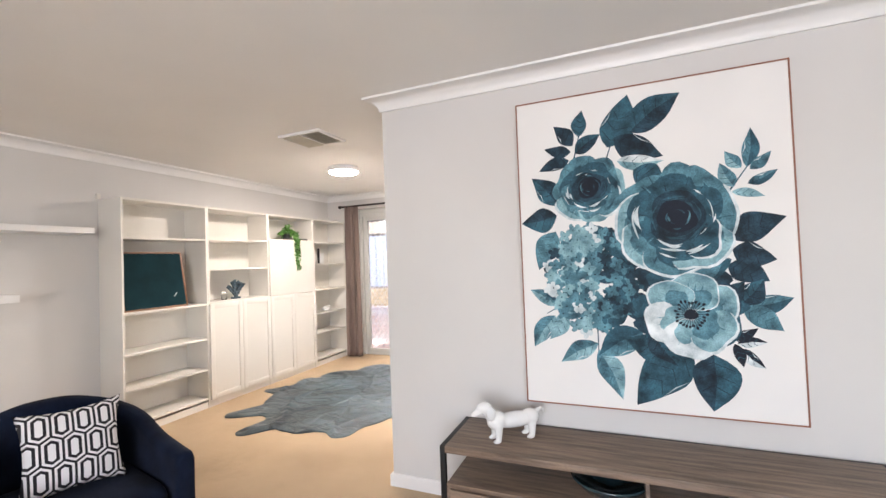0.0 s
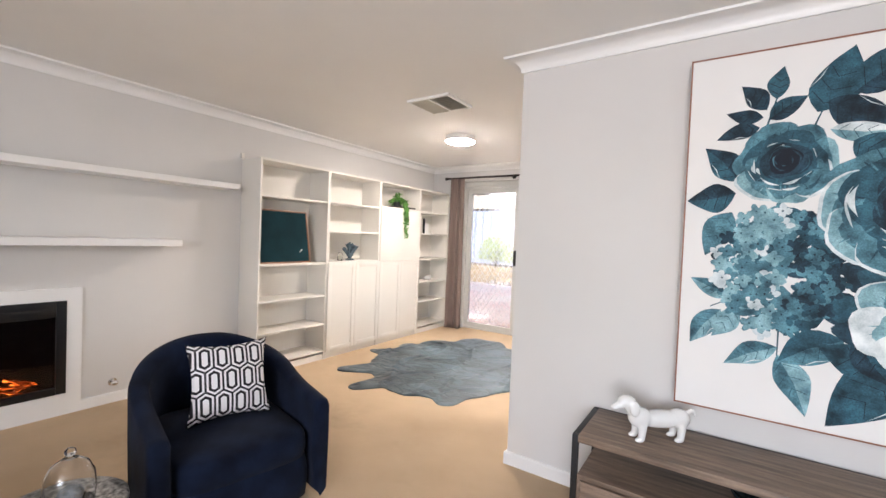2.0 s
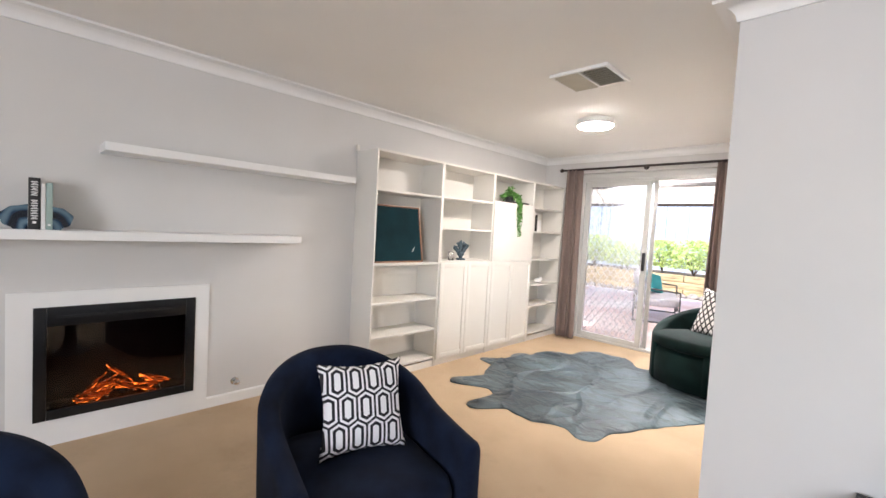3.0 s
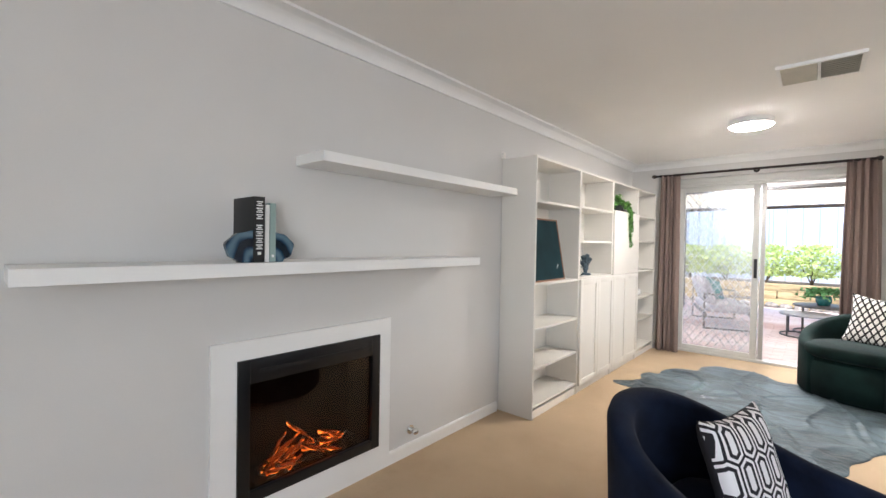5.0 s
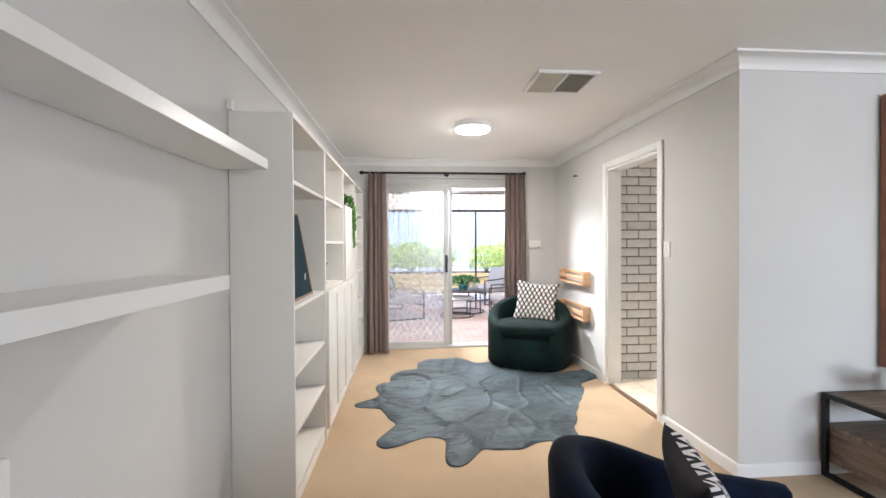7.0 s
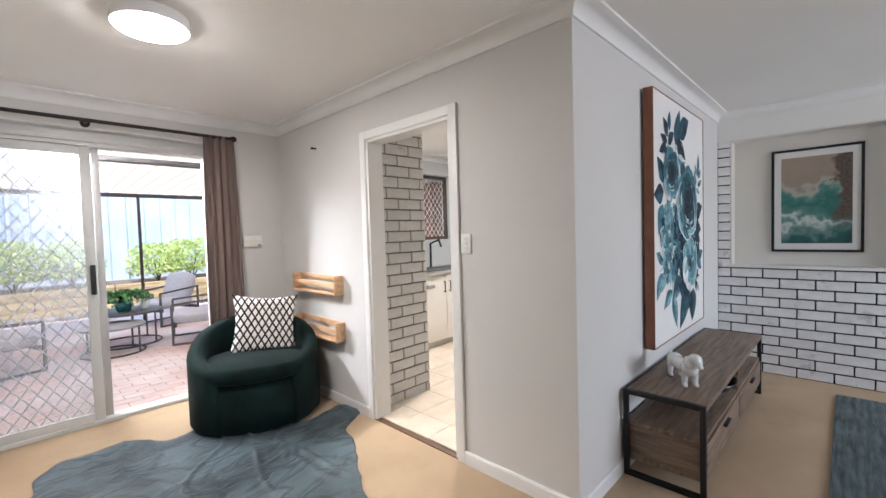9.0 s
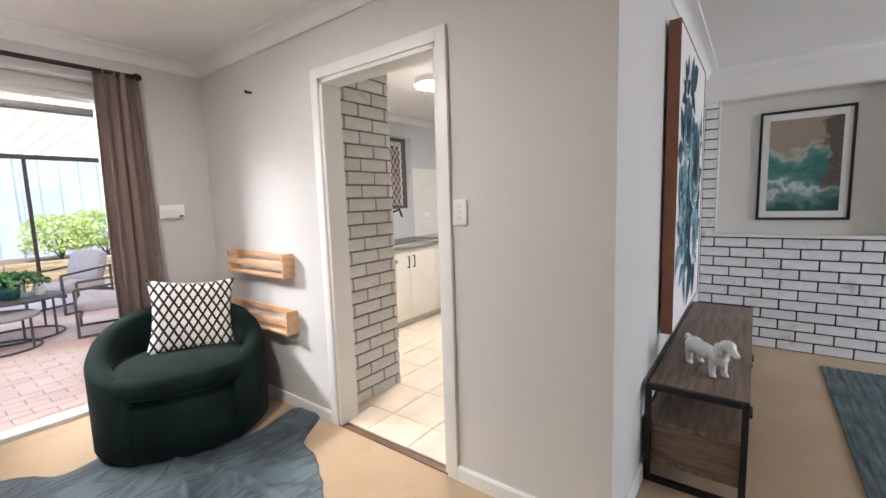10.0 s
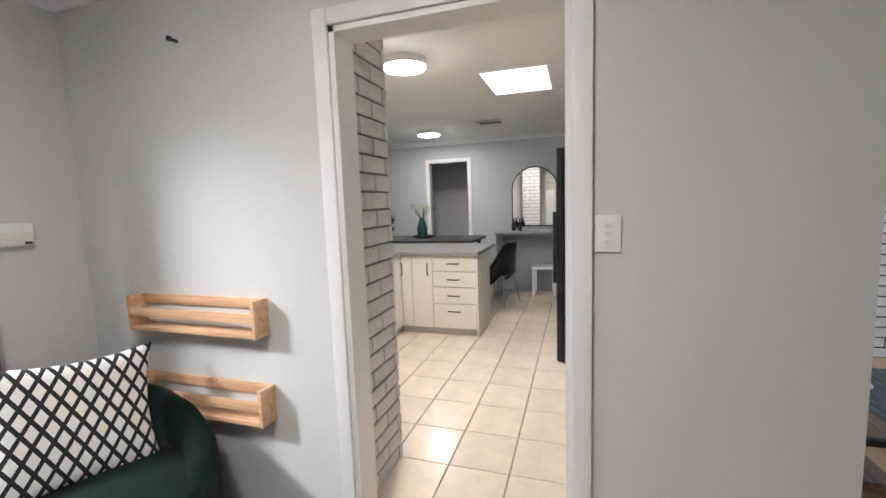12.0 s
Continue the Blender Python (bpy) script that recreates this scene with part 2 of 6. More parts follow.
# ---- the plan ----
XW, XD, XB = -4.31, -1.555, 1.36        # fireplace wall, doorway wall, brick wall
YP, YS, YB = 2.50, 5.50, -2.60          # painting wall, sliding door wall, window wall
H = 2.40
SX0, SX1, SZ1 = -3.80, -2.12, 2.18      # sliding door opening
DY0, DY1, DZ1 = 3.265, 4.095, 2.045      # doorway opening
KX0, KX1, KY0, KY1 = -1.43, 3.60, 2.62, 7.4   # kitchen and dining

bm = box(B(), XW - 0.12, XB + 0.3, YB - 0.2, YS + 0.24, -0.2, 0.0)
structure("floor", bm, CARPET, "beige cut-pile carpet floor", "floor")
bm = box(B(), XW - 0.12, XD + 0.12, YB - 0.2, YS + 0.24, H, H + 0.1)
box(bm, XD + 0.12, XB + 0.3, YB - 0.2, YP + 0.12, H, H + 0.1)
structure("ceiling", bm, CEIL, "white painted plaster ceiling", "ceiling")
bm = box(B(), XW - 0.12, XW, YB, 0.33, 0, H)
box(bm, XW - 0.12, XW, 1.17, YS, 0, H)
box(bm, XW - 0.12, XW, 0.33, 1.17, 0, 0.13)
box(bm, XW - 0.12, XW, 0.33, 1.17, 0.82, H)
structure("wall_west", bm, PAINT, "light grey painted wall above the fireplace", "wall")
bm = box(B(), XW - 0.12, SX0, YS, YS + 0.24, 0, H)
box(bm, SX1, XD + 0.125, YS, YS + 0.24, 0, H)
box(bm, SX0, SX1, YS, YS + 0.24, SZ1, H)
structure("wall_north", bm, PAINT, "light grey painted wall round the sliding door", "wall")
bm = box(B(), XD, XD + 0.125, YP + 0.12, DY0, 0, H)
box(bm, XD, XD + 0.125, DY1, YS, 0, H)
box(bm, XD, XD + 0.125, DY0, DY1, DZ1, H)
structure("wall_doorway", bm, PAINT, "light grey painted wall with a cased doorway", "wall")
structure("wall_painting", box(B(), XD, XB + 0.3, YP, YP + 0.12, 0, H), PAINT, "light grey painted wall behind the large painting", "wall")
bm = B()
for x0, x1 in ((XW, -1.20), (1.30, XB + 0.3)):
    box(bm, x0, x1, YB - 0.15, YB, 0, H)
for x0, x1 in ((-1.20, 1.30),):
    box(bm, x0, x1, YB - 0.15, YB, 0, 0.8)
    box(bm, x0, x1, YB - 0.15, YB, 2.1, H)
structure("wall_south", bm, PAINT, "light grey painted wall with a wide window", "wall")

# cornice and skirting
cove = [(0.0, H)] + \
       [(0.0, H - 0.08), (0.012, H - 0.08)] + [(0.012 + 0.078 * (1 - math.cos(math.pi / 2 * k / 6)), H - 0.075 + 0.063 * math.sin(math.pi / 2 * k / 6)) for k in range(7)] + [(0.092, H)]
structure("cornice", sweep(B(), cove, [(XW, YB), (XB, YB), (XB, YP), (XD, YP), (XD, YS), (XW, YS)], True), TRIM, "white coved plaster cornice", "cornice", True)
skirt = [(0, 0), (0.016, 0), (0.016, 0.066), (0.010, 0.075), (0, 0.075)]
bm = sweep(B(), skirt, [(XB - 0.02, YP), (XD, YP), (XD, DY0 - 0.055)])
sweep(bm, skirt, [(XD, DY1 + 0.055), (XD, YS), (SX1 + 0.02, YS)])
sweep(bm, skirt, [(XW, 2.36), (XW, YB), (XB, YB)])
structure("baseboard", bm, TRIM, "white painted skirting board", "skirting board")

# door casing and threshold
cas = thing("door_1", "white painted open doorway casing", "doorway", kind="structure")
bm = box(B(), XD - 0.018, XD, DY0 - 0.058, DY0, 0, DZ1 + 0.058, 0.004)
part("architrave", bm, TRIM, cas)
part("architrave", box(B(), XD - 0.018, XD, DY1, DY1 + 0.058, 0, DZ1 + 0.058, 0.004), TRIM, cas)
part("architrave", box(B(), XD - 0.016, XD, DY0, DY1, DZ1, DZ1 + 0.058, 0.004), TRIM, cas)
part("jamb", box(B(), XD - 0.003, XD + 0.128, DY0, DY0 + 0.022, 0, DZ1), TRIM, cas)
part("jamb", box(B(), XD - 0.003, XD + 0.128, DY1 - 0.022, DY1, 0, DZ1), TRIM, cas)
part("lintel_lining", box(B(), XD - 0.003, XD + 0.128, DY0, DY1, DZ1 - 0.022, DZ1 - 0.002), TRIM, cas)
THRESH = mat("threshold_strip", (0.14, 0.075, 0.04), 0.5, 0.2, 10, stretch=(10, 1, 10))
part("threshold", box(B(), XD - 0.005, XD + 0.035, DY0, DY1, -0.002, 0.008, 0.002), THRESH, cas, "dark brown threshold strip")

# kitchen and dining shell
kf = structure("floor_kitchen", box(box(B(), KX0, KX1, KY0, KY1, -0.15, -0.002), XD + 0.03, KX0, DY0 + 0.022, DY1 - 0.022, -0.02, 0.0012), GROUT, "cream square tiled kitchen floor", "floor")
bm = B()
box(bm, KX0, KX1 + 0.2, KY0, 3.47, H, H + 0.1)
box(bm, KX0, KX1 + 0.2, 3.99, KY1, H, H + 0.1)
box(bm, KX0, 0.40, 3.47, 3.99, H, H + 0.1)
box(bm, 1.12, KX1 + 0.2, 3.47, 3.99, H, H + 0.1)
structure("ceiling_kitchen", bm, CEIL, "white painted kitchen ceiling with a skylight well", "ceiling")

NY, NX = 5.65, 1.86                      # kitchen window wall and where it ends
WX0, WX1, WZ0, WZ1 = -0.02, 1.02, 1.27, 2.15
bm = box(B(), KX0, WX0, NY, NY + 0.2, 0, H)
box(bm, WX1, NX, NY, NY + 0.2, 0, H)
box(bm, WX0, WX1, NY, NY + 0.2, 0, WZ0)
box(bm, WX0, WX1, NY, NY + 0.2, WZ1, H)
box(bm, NX - 0.12, NX, NY + 0.2, KY1, 0, H)
box(bm, XD + 0.005, KX0, YS + 0.24, NY + 0.2, 0, H)
structure("wall_kitchen_north", bm, BLUEPAINT, "pale grey painted kitchen wall with a window", "wall")
bm = box(B(), KX1, KX1 + 0.12, KY0, 4.92, 0, H)
box(bm, KX1, KX1 + 0.12, 5.56, KY1, 0, H)
box(bm, KX1, KX1 + 0.12, 4.92, 5.56, 2.04, H)
structure("wall_kitchen_east", bm, BLUEPAINT, "pale blue-grey painted dining wall", "wall")
structure("wall_dining_north", box(B(), NX, KX1 + 1.3, KY1, KY1 + 0.12, 0, H), BLUEPAINT, "pale grey dining wall", "wall")
structure("wall_kitchen_south", box(B(), XB + 0.3, KX1 + 0.12, KY0 - 0.12, KY0, 0, H), BLUEPAINT, "pale grey kitchen wall", "wall")
bm = box(B(), KX1 + 1.2, KX1 + 1.3, 4.2, KY1, 0, H)
box(bm, KX1 + 0.12, KX1 + 1.3, 4.1, 4.2, 0, H)
structure("wall_hall", bm, PAINT, "beige grey hall wall", "wall")
structure("floor_hall", box(B(), KX1, KX1 + 1.3, 4.1, KY1, -0.15, -0.004), TILE, "tiled hall floor", "floor")
structure("ceiling_hall", box(B(), KX1 + 0.2, KX1 + 1.3, 4.1, KY1, H, H + 0.1), CEIL, "white hall ceiling", "ceiling")
structure("cornice_kitchen", sweep(B(), cove, [(KX0, KY0), (KX1, KY0), (KX1, KY1), (NX, KY1), (NX, NY), (KX0, NY)], True), TRIM, "white coved kitchen cornice", "cornice", True)
well = B()
for x0, x1, y0, y1 in ((0.38, 0.406, 3.45, 4.01), (1.114, 1.14, 3.45, 4.01), (0.406, 1.114, 3.45, 3.476), (0.406, 1.114, 3.984, 4.01)):
    box(well, x0, x1, y0, y1, H - 0.004, H + 0.298)
sk = thing("skylight", "bright white square skylight well", "skylight", kind="structure")
part("well", well, CEIL, sk)
part("diffuser", box(B(), 0.38, 1.14, 3.45, 4.01, H + 0.30, H + 0.33), glow("skylight_diffuser", (0.95, 0.98, 1.0), 4.0), sk)

# brick nib beside the doorway: mortar core, bricks follow at the end
NIB = (XD + 0.128, -0.905, 4.185, 4.62)
nib = structure("wall_brick_nib", box(B(), NIB[0], NIB[1] - 0.008, NIB[2] + 0.008, NIB[3], 0, H), MORTAR, "grey-white painted brick wall end with dark joints", "brick wall")

# brick wall with a boarded niche
NY0, NY1, NZ0, NZ1 = 1.20, 2.40, 0.97, 2.14
bm = box(B(), XB + 0.008, XB + 0.3, YB, NY0, 0, H)
box(bm, XB + 0.008, XB + 0.3, NY1, YP, 0, H)
box(bm, XB + 0.008, XB + 0.3, NY0, NY1, 0, NZ0)
box(bm, XB + 0.008, XB + 0.3, NY0, NY1, NZ1, H)
bwall = structure("wall_brick", bm, DARKMORTAR, "white painted brick wall with dark open joints", "brick wall")
bm = box(B(), XB + 0.15, XB + 0.17, NY0, NY1, NZ0, NZ1)
box(bm, XB + 0.002, XB + 0.15, NY0, NY0 + 0.012, NZ0, NZ1)
box(bm, XB + 0.002, XB + 0.15, NY1 - 0.012, NY1, NZ0, NZ1)
box(bm, XB + 0.002, XB + 0.15, NY0, NY1, NZ1 - 0.012, NZ1)
structure("niche_lining", bm, WHITE, "white painted niche lining", "niche")
structure("niche_ledge", box(B(), XB - 0.02, XB + 0.15, NY0 - 0.03, NY1 + 0.03, NZ0 - 0.012, NZ0 + 0.012, 0.004), TRIM, "white painted niche ledge", "ledge")
structure("bulkhead", box(B(), XB - 0.004, XB + 0.3, YB, YP, NZ1, H), CEIL, "white painted bulkhead over the brick wall", "bulkhead")

# ---- sliding door ----
sd = thing("sliding_door", "white aluminium sliding door standing open, with diamond security mesh", "sliding door", kind="structure")
yF = 5.60
fr = box(B(), SX0, SX0 + 0.045, yF, yF + 0.12, 0, SZ1)
part("frame_jamb", fr, ALU, sd)
part("frame_jamb", box(B(), SX1 - 0.045, SX1, yF, yF + 0.12, 0, SZ1), ALU, sd)
part("frame_head", box(B(), SX0 + 0.045, SX1 - 0.045, yF, yF + 0.12, 2.075, SZ1), ALU, sd)
part("head_rail", box(B(), SX0 + 0.05, SX1 - 0.05, yF - 0.03, yF, 2.10, 2.125, 0.004), ALU, sd)
part("sill_track", box(B(), SX0 + 0.045, SX1 - 0.045, yF + 0.02, yF + 0.16, 0.0, 0.03, 0.004), ALU, sd)
CX = -2.96


def leaf_frame(x0, x1, y0, y1, z0, z1, w, material, parent, name):
    b = B()
    box(b, x0, x0 + w, y0, y1, z0, z1, 0.003)
    box(b, x1 - w, x1, y0, y1, z0, z1, 0.003)
    box(b, x0 + w, x1 - w, y0, y1, z0, z0 + w, 0.003)
    box(b, x0 + w, x1 - w, y0, y1, z1 - w, z1, 0.003)
    return part(name, b, material, parent)


leaf_frame(SX0 + 0.045, CX + 0.03, yF + 0.03, yF + 0.06, 0.03, 2.075, 0.062, ALU, sd, "glass_leaf_frame")
pane = part("pane", box(B(), SX0 + 0.09, CX - 0.02, yF + 0.042, yF + 0.047, 0.08, 2.03), GLASS, sd)
pane.visible_shadow = False
leaf_frame(SX0 + 0.045, CX + 0.085, yF + 0.085, yF + 0.11, 0.03, 2.075, 0.045, SCREENALU, sd, "screen_frame")
bm = B()
x0, x1, z0, z1, step = SX0 + 0.085, CX + 0.04, 0.07, 2.035, 0.085
W, Hh = x1 - x0, z1 - z0
for sgn in (1, -1):
    k = -int(Hh / step) - 1
    while k * step < W + Hh:
        # each bar runs at a steep diagonal, clipped to the leaf
        c = k * step
        pts = []
        for zz in (0.0, Hh):
            xx = c + sgn * zz * 0.72
            pts.append((xx, zz))
        (xa, za), (xb, zb) = pts
        if xa > xb:
            (xa, za), (xb, zb) = (xb, zb), (xa, za)
        if xb > 0 and xa < W:
            f0, f1 = max(0, (0 - xa) / (xb - xa)), min(1, (W - xa) / (xb - xa))
            if f1 - f0 > 0.02:
                pa = (x0 + xa + f0 * (xb - xa), yF + 0.0975, z0 + za + f0 * (zb - za))
                pb = (x0 + xa + f1 * (xb - xa), yF + 0.0975, z0 + za + f1 * (zb - za))
                tube(bm, pa, pb, 0.0034, 4)
        k += 1
FLY = bpy.data.materials.new("insect_mesh")
FLY.use_nodes = True
nt = FLY.node_tree
see, veil, mxf = nt.nodes.new("ShaderNodeBsdfTransparent"), nt.nodes.new("ShaderNodeBsdfTranslucent"), nt.nodes.new("ShaderNodeMixShader")
veil.inputs[0].default_value = (0.42, 0.44, 0.47, 1)
mxf.inputs[0].default_value = 0.24
nt.links.new(see.outputs[0], mxf.inputs[1])
nt.links.new(veil.outputs[0], mxf.inputs[2])
nt.links.new(mxf.outputs[0], nt.nodes["Material Output"].inputs["Surface"])
part("insect_mesh", box(B(), SX0 + 0.088, CX + 0.042, yF + 0.104, yF + 0.105, 0.073, 2.032), FLY, sd, "fine grey insect mesh", smooth=False)
part("diamond_mesh", bm, GREYALU, sd, "grey diamond security mesh", smooth=False)
bm = box(B(), CX - 0.01, CX + 0.02, yF - 0.012, yF + 0.03, 0.98, 1.20, 0.006)
part("pull_handle", bm, BLACK, sd, "black pull handle")

# curtains
rod = thing("curtain_rod", "dark bronze curtain rod with ball finials", "curtain rod")
part("pole", tube(B(), (-4.0, 5.39, 2.215), (-2.0, 5.39, 2.215), 0.0135, 16), DARKROD, rod)
for x in (-4.0, -2.0):
    part("finial", ball(B(), (x, 5.39, 2.215), 0.024, 1.2), DARKROD, rod)
for x in (-3.9, -2.96, -2.08):
    b = tube(B(), (x, 5.39, 2.215), (x, 5.498, 2.215), 0.008)
    tube(b, (x, 5.49, 2.215), (x, 5.499, 2.215), 0.03)
    part("bracket", b, DARKROD, rod)


def curtain(x0, x1, seed):
    rnd = random.Random(seed)
    b = B()
    nx, nz, folds = 90, 24, 4.4
    rows = []
    for j in range(nz + 1):
        f = j / nz
        z = 2.225 - f * 2.205
        row = []
        for i in range(nx + 1):
            u = i / nx
            flare = 0.82 + 0.18 * f + 0.05 * math.sin(3 * f)
            x = (x0 + x1) / 2 + (u - 0.5) * (x1 - x0) * flare
            amp = 0.034 + 0.012 * f
            w = u + 0.030 * math.sin(8.3 * u + 1.7 * seed + 0.8 * f) + 0.012 * math.sin(19 * u + seed)
            y = 5.40 + amp * (0.85 + 0.3 * math.sin(5 * u + seed)) * math.sin(2 * math.pi * folds * w + 0.5 * math.sin(2.2 * f + seed)) + 0.008 * math.sin(9 * u + 4 * f)
            row.append(b.verts.new((x + 0.010 * math.sin(4 * math.pi * folds * u), y, z)))
        rows.append(row)
    for a, c in zip(rows, rows[1:]):
        for i in range(nx):
            b.faces.new((a[i], a[i + 1], c[i + 1], c[i]))
    ob = solid("curtain", b, CURTAIN, "long taupe pleated curtain hanging from the rod", "curtain", "all", group="curtains at the sliding door")
    md = ob.modifiers.new("thickness", "SOLIDIFY")
    md.thickness = 0.004
    return ob


curtain(-3.95, -3.69, 1)
curtain(-2.25, -1.95, 2)

# ---- ceiling fittings ----
def ceiling_lamp(x, y, r, strength):
    t = thing("ceiling_light", "round white surface ceiling light, switched on", "ceiling light", pose(x, y, H), group="round ceiling lights")
    part("base", lathe(B(), [(r, 0), (r, -0.050), (r * 0.975, -0.053), (r * 0.965, -0.048)], 48), TRIM, t)
    part("diffuser", lathe(B(), [(r * 0.965, -0.045), (r * 0.955, -0.055), (r * 0.90, -0.062), (r * 0.6, -0.067), (0.02, -0.069)], 48), glow("lamp_diffuser", (1.0, 0.90, 0.79), strength), t, smooth=True)


ceiling_lamp(-2.865, 3.915, 0.155, 54)
ceiling_lamp(-0.12, 4.40, 0.155, 66)
ceiling_lamp(2.70, 5.23, 0.155, 44)


def ceiling_vent(x, y, w, d):
    t = thing("ceiling_vent", "off-white louvred evaporative ceiling vent", "ceiling vent", pose(x, y, H), group="ceiling vents")
    b = B()
    f = 0.022
    for x0, x1, y0, y1 in ((-w / 2, w / 2, -d / 2, -d / 2 + f), (-w / 2, w / 2, d / 2 - f, d / 2), (-w / 2, -w / 2 + f, -d / 2 + f, d / 2 - f), (w / 2 - f, w / 2, -d / 2 + f, d / 2 - f), (-0.008, 0.008, -d / 2 + f, d / 2 - f)):
        box(b, x0, x1, y0, y1, -0.02, -0.001, 0.003)
    part("frame", b, TRIM, t)
    part("backing", box(B(), -w / 2 + f, w / 2 - f, -d / 2 + f, d / 2 - f, -0.0035, -0.001), VENTDARK, t)
    n = 9
    for side in (-1, 1):
        for k in range(n):
            yy = -d / 2 + f + (d - 2 * f) * (k + 0.5) / n
            m = Matrix.Translation((side * (w / 4 - f / 4), yy, -0.012)) @ Euler((radians(40 * side), 0, 0)).to_matrix().to_4x4()
            part("slat", box(B(), -(w / 4 - f / 2 - 0.004), w / 4 - f / 2 - 0.004, -0.017, 0.017, -0.0012, 0.0012, 0, m), VENTSLAT, t, smooth=False)


VENTDARK = mat("vent_shadow", (0.05, 0.045, 0.035), 0.9, 0.1)
VENTSLAT = mat("vent_slat", (0.55, 0.52, 0.44), 0.5, 0.05)
ceiling_vent(-2.445, 2.92, 0.39, 0.35)
ceiling_vent(2.33, 4.31, 0.36, 0.34)

# ---- bookcases along the fireplace wall ----
XF = -4.0


def case(y0, y1, shelves, doors=None, panel=None):
    t = thing("bookcase", "white laminate open bookcase against the grey wall" if not doors else "white bookcase with panel doors below open shelves", "bookcase", group="row of white bookcases")
    p, x0 = 0.018, XW + 0.004
    part("side_panel", box(B(), x0, XF, y0 + 0.001, y0 + p, 0, 2.0, 0.0015), WHITE, t)
    part("side_panel", box(B(), x0, XF, y1 - p, y1 - 0.001, 0, 2.0, 0.0015), WHITE, t)
    part("top_panel", box(B(), x0, XF, y0 + p, y1 - p, 1.98, 2.0, 0.0015), WHITE, t)
    part("back_panel", box(B(), x0, x0 + 0.006, y0 + p, y1 - p, 0.06, 1.98), WHITE, t)
    part("plinth", box(B(), XF - 0.025, XF - 0.010, y0 + p, y1 - p, 0, 0.06), WHITE, t)
    for z in shelves:
        part("shelf", box(B(), x0 + 0.006, XF - 0.006, y0 + p, y1 - p, z - 0.020, z, 0.0015), WHITE, t)
    if doors:
        ym, z0, z1 = (y0 + y1) / 2, doors[0], doors[1]
        for a, b_ in ((y0 + 0.003, ym - 0.0015), (ym + 0.0015, y1 - 0.003)):
            d = part("door", box(B(), XF + 0.001, XF + 0.012, a + 0.05, b_ - 0.05, z0 + 0.05, z1 - 0.05), WHITE, t)
            fb = box(B(), XF + 0.001, XF + 0.020, a, a + 0.05, z0, z1, 0.002)
            box(fb, XF + 0.001, XF + 0.020, b_ - 0.05, b_, z0, z1, 0.002)
            box(fb, XF + 0.001, XF + 0.020, a + 0.05, b_ - 0.05, z0, z0 + 0.05, 0.002)
            box(fb, XF + 0.001, XF + 0.020, a + 0.05, b_ - 0.05, z1 - 0.05, z1, 0.002)
            part("door_frame", fb, WHITE, d)
    if panel:
        part("flat_door", box(B(), XF + 0.001, XF + 0.018, y0 + 0.003, y1 - 0.003, panel[0], panel[1], 0.002), WHITE, t)
    return t


case(2.39, 3.18, (0.10, 0.385, 0.687, 1.03, 1.67))
case(3.18, 3.975, (0.08, 0.55, 1.035, 1.37, 1.68), doors=(0.07, 1.02))
case(3.975, 4.77, (0.08, 0.55, 1.035, 1.70), doors=(0.07, 1.02), panel=(1.025, 1.69))
case(4.77, 5.485, (0.10, 0.44, 0.71, 1.035, 1.39, 1.69))
solid("wall_bracket", box(B(), XW + 0.002, XW + 0.03, 2.372, 2.40, 2.002, 2.05, 0.003), WHITE, "small white bracket on top of the bookcase", "bracket")

# ---- floating shelves ----
SHELFW = mat("white_floating_shelf", (0.84, 0.84, 0.83), 0.35, 0.015, 2.0, 0.02, 90)
solid("floating_shelf", box(B(), XW + 0.002, -4.07, 0.63, 2.24, 1.688, 1.735, 0.002), SHELFW, "long white floating wall shelf, empty", "shelf", group="floating shelves")
solid("floating_shelf", box(B(), XW + 0.002, -4.05, -0.34, 1.775, 1.19, 1.24, 0.002), SHELFW, "long white floating shelf above the fireplace", "shelf", group="floating shelves")

# ---- electric fireplace ----
fp = thing("fireplace", "black electric fireplace with glowing logs in a white surround", "fireplace")
fy0, fy1, fz0, fz1 = 0.25, 1.23, 0.058, 0.885
iy0, iy1, iz0, iz1 = 0.355, 1.145, 0.155, 0.80
for y0, y1, z0, z1 in ((fy0, iy0, fz0, fz1), (iy1, fy1, fz0, fz1), (iy0, iy1, fz0, iz0), (iy0, iy1, iz1, fz1)):
    part("surround_board", box(B(), XW + 0.002, XW + 0.024, y0, y1, z0, z1), TRIM, fp, "white painted surround board")
GLOSSBLACK = mat("gloss_black", (0.006, 0.006, 0.007), 0.28, 0.1, 5)
b = B()
for y0, y1, z0, z1 in ((iy0, iy0 + 0.055, iz0, iz1), (iy1 - 0.055, iy1, iz0, iz1), (iy0 + 0.055, iy1 - 0.055, iz0, iz0 + 0.05), (iy0 + 0.055, iy1 - 0.055, iz1 - 0.11, iz1)):
    box(b, XW + 0.003, XW + 0.034, y0, y1, z0, z1, 0.004)
part("bezel", b, GLOSSBLACK, fp, "glossy black bezel")
part("vent_slot", box(B(), XW + 0.034, XW + 0.037, 0.45, 1.05, 0.735, 0.75), BLACK, fp)
b = box(B(), XW - 0.30, XW - 0.29, 0.34, 1.16, 0.14, 0.81)
box(b, XW - 0.29, XW, 0.34, 0.35, 0.14, 0.81)
box(b, XW - 0.29, XW, 1.15, 1.16, 0.14, 0.81)
box(b, XW - 0.29, XW, 0.35, 1.15, 0.14, 0.15)
box(b, XW - 0.29, XW, 0.35, 1.15, 0.80, 0.81)
part("firebox", b, mat("firebox_black", (0.012, 0.010, 0.010), 0.6, 0.2, 6), fp)
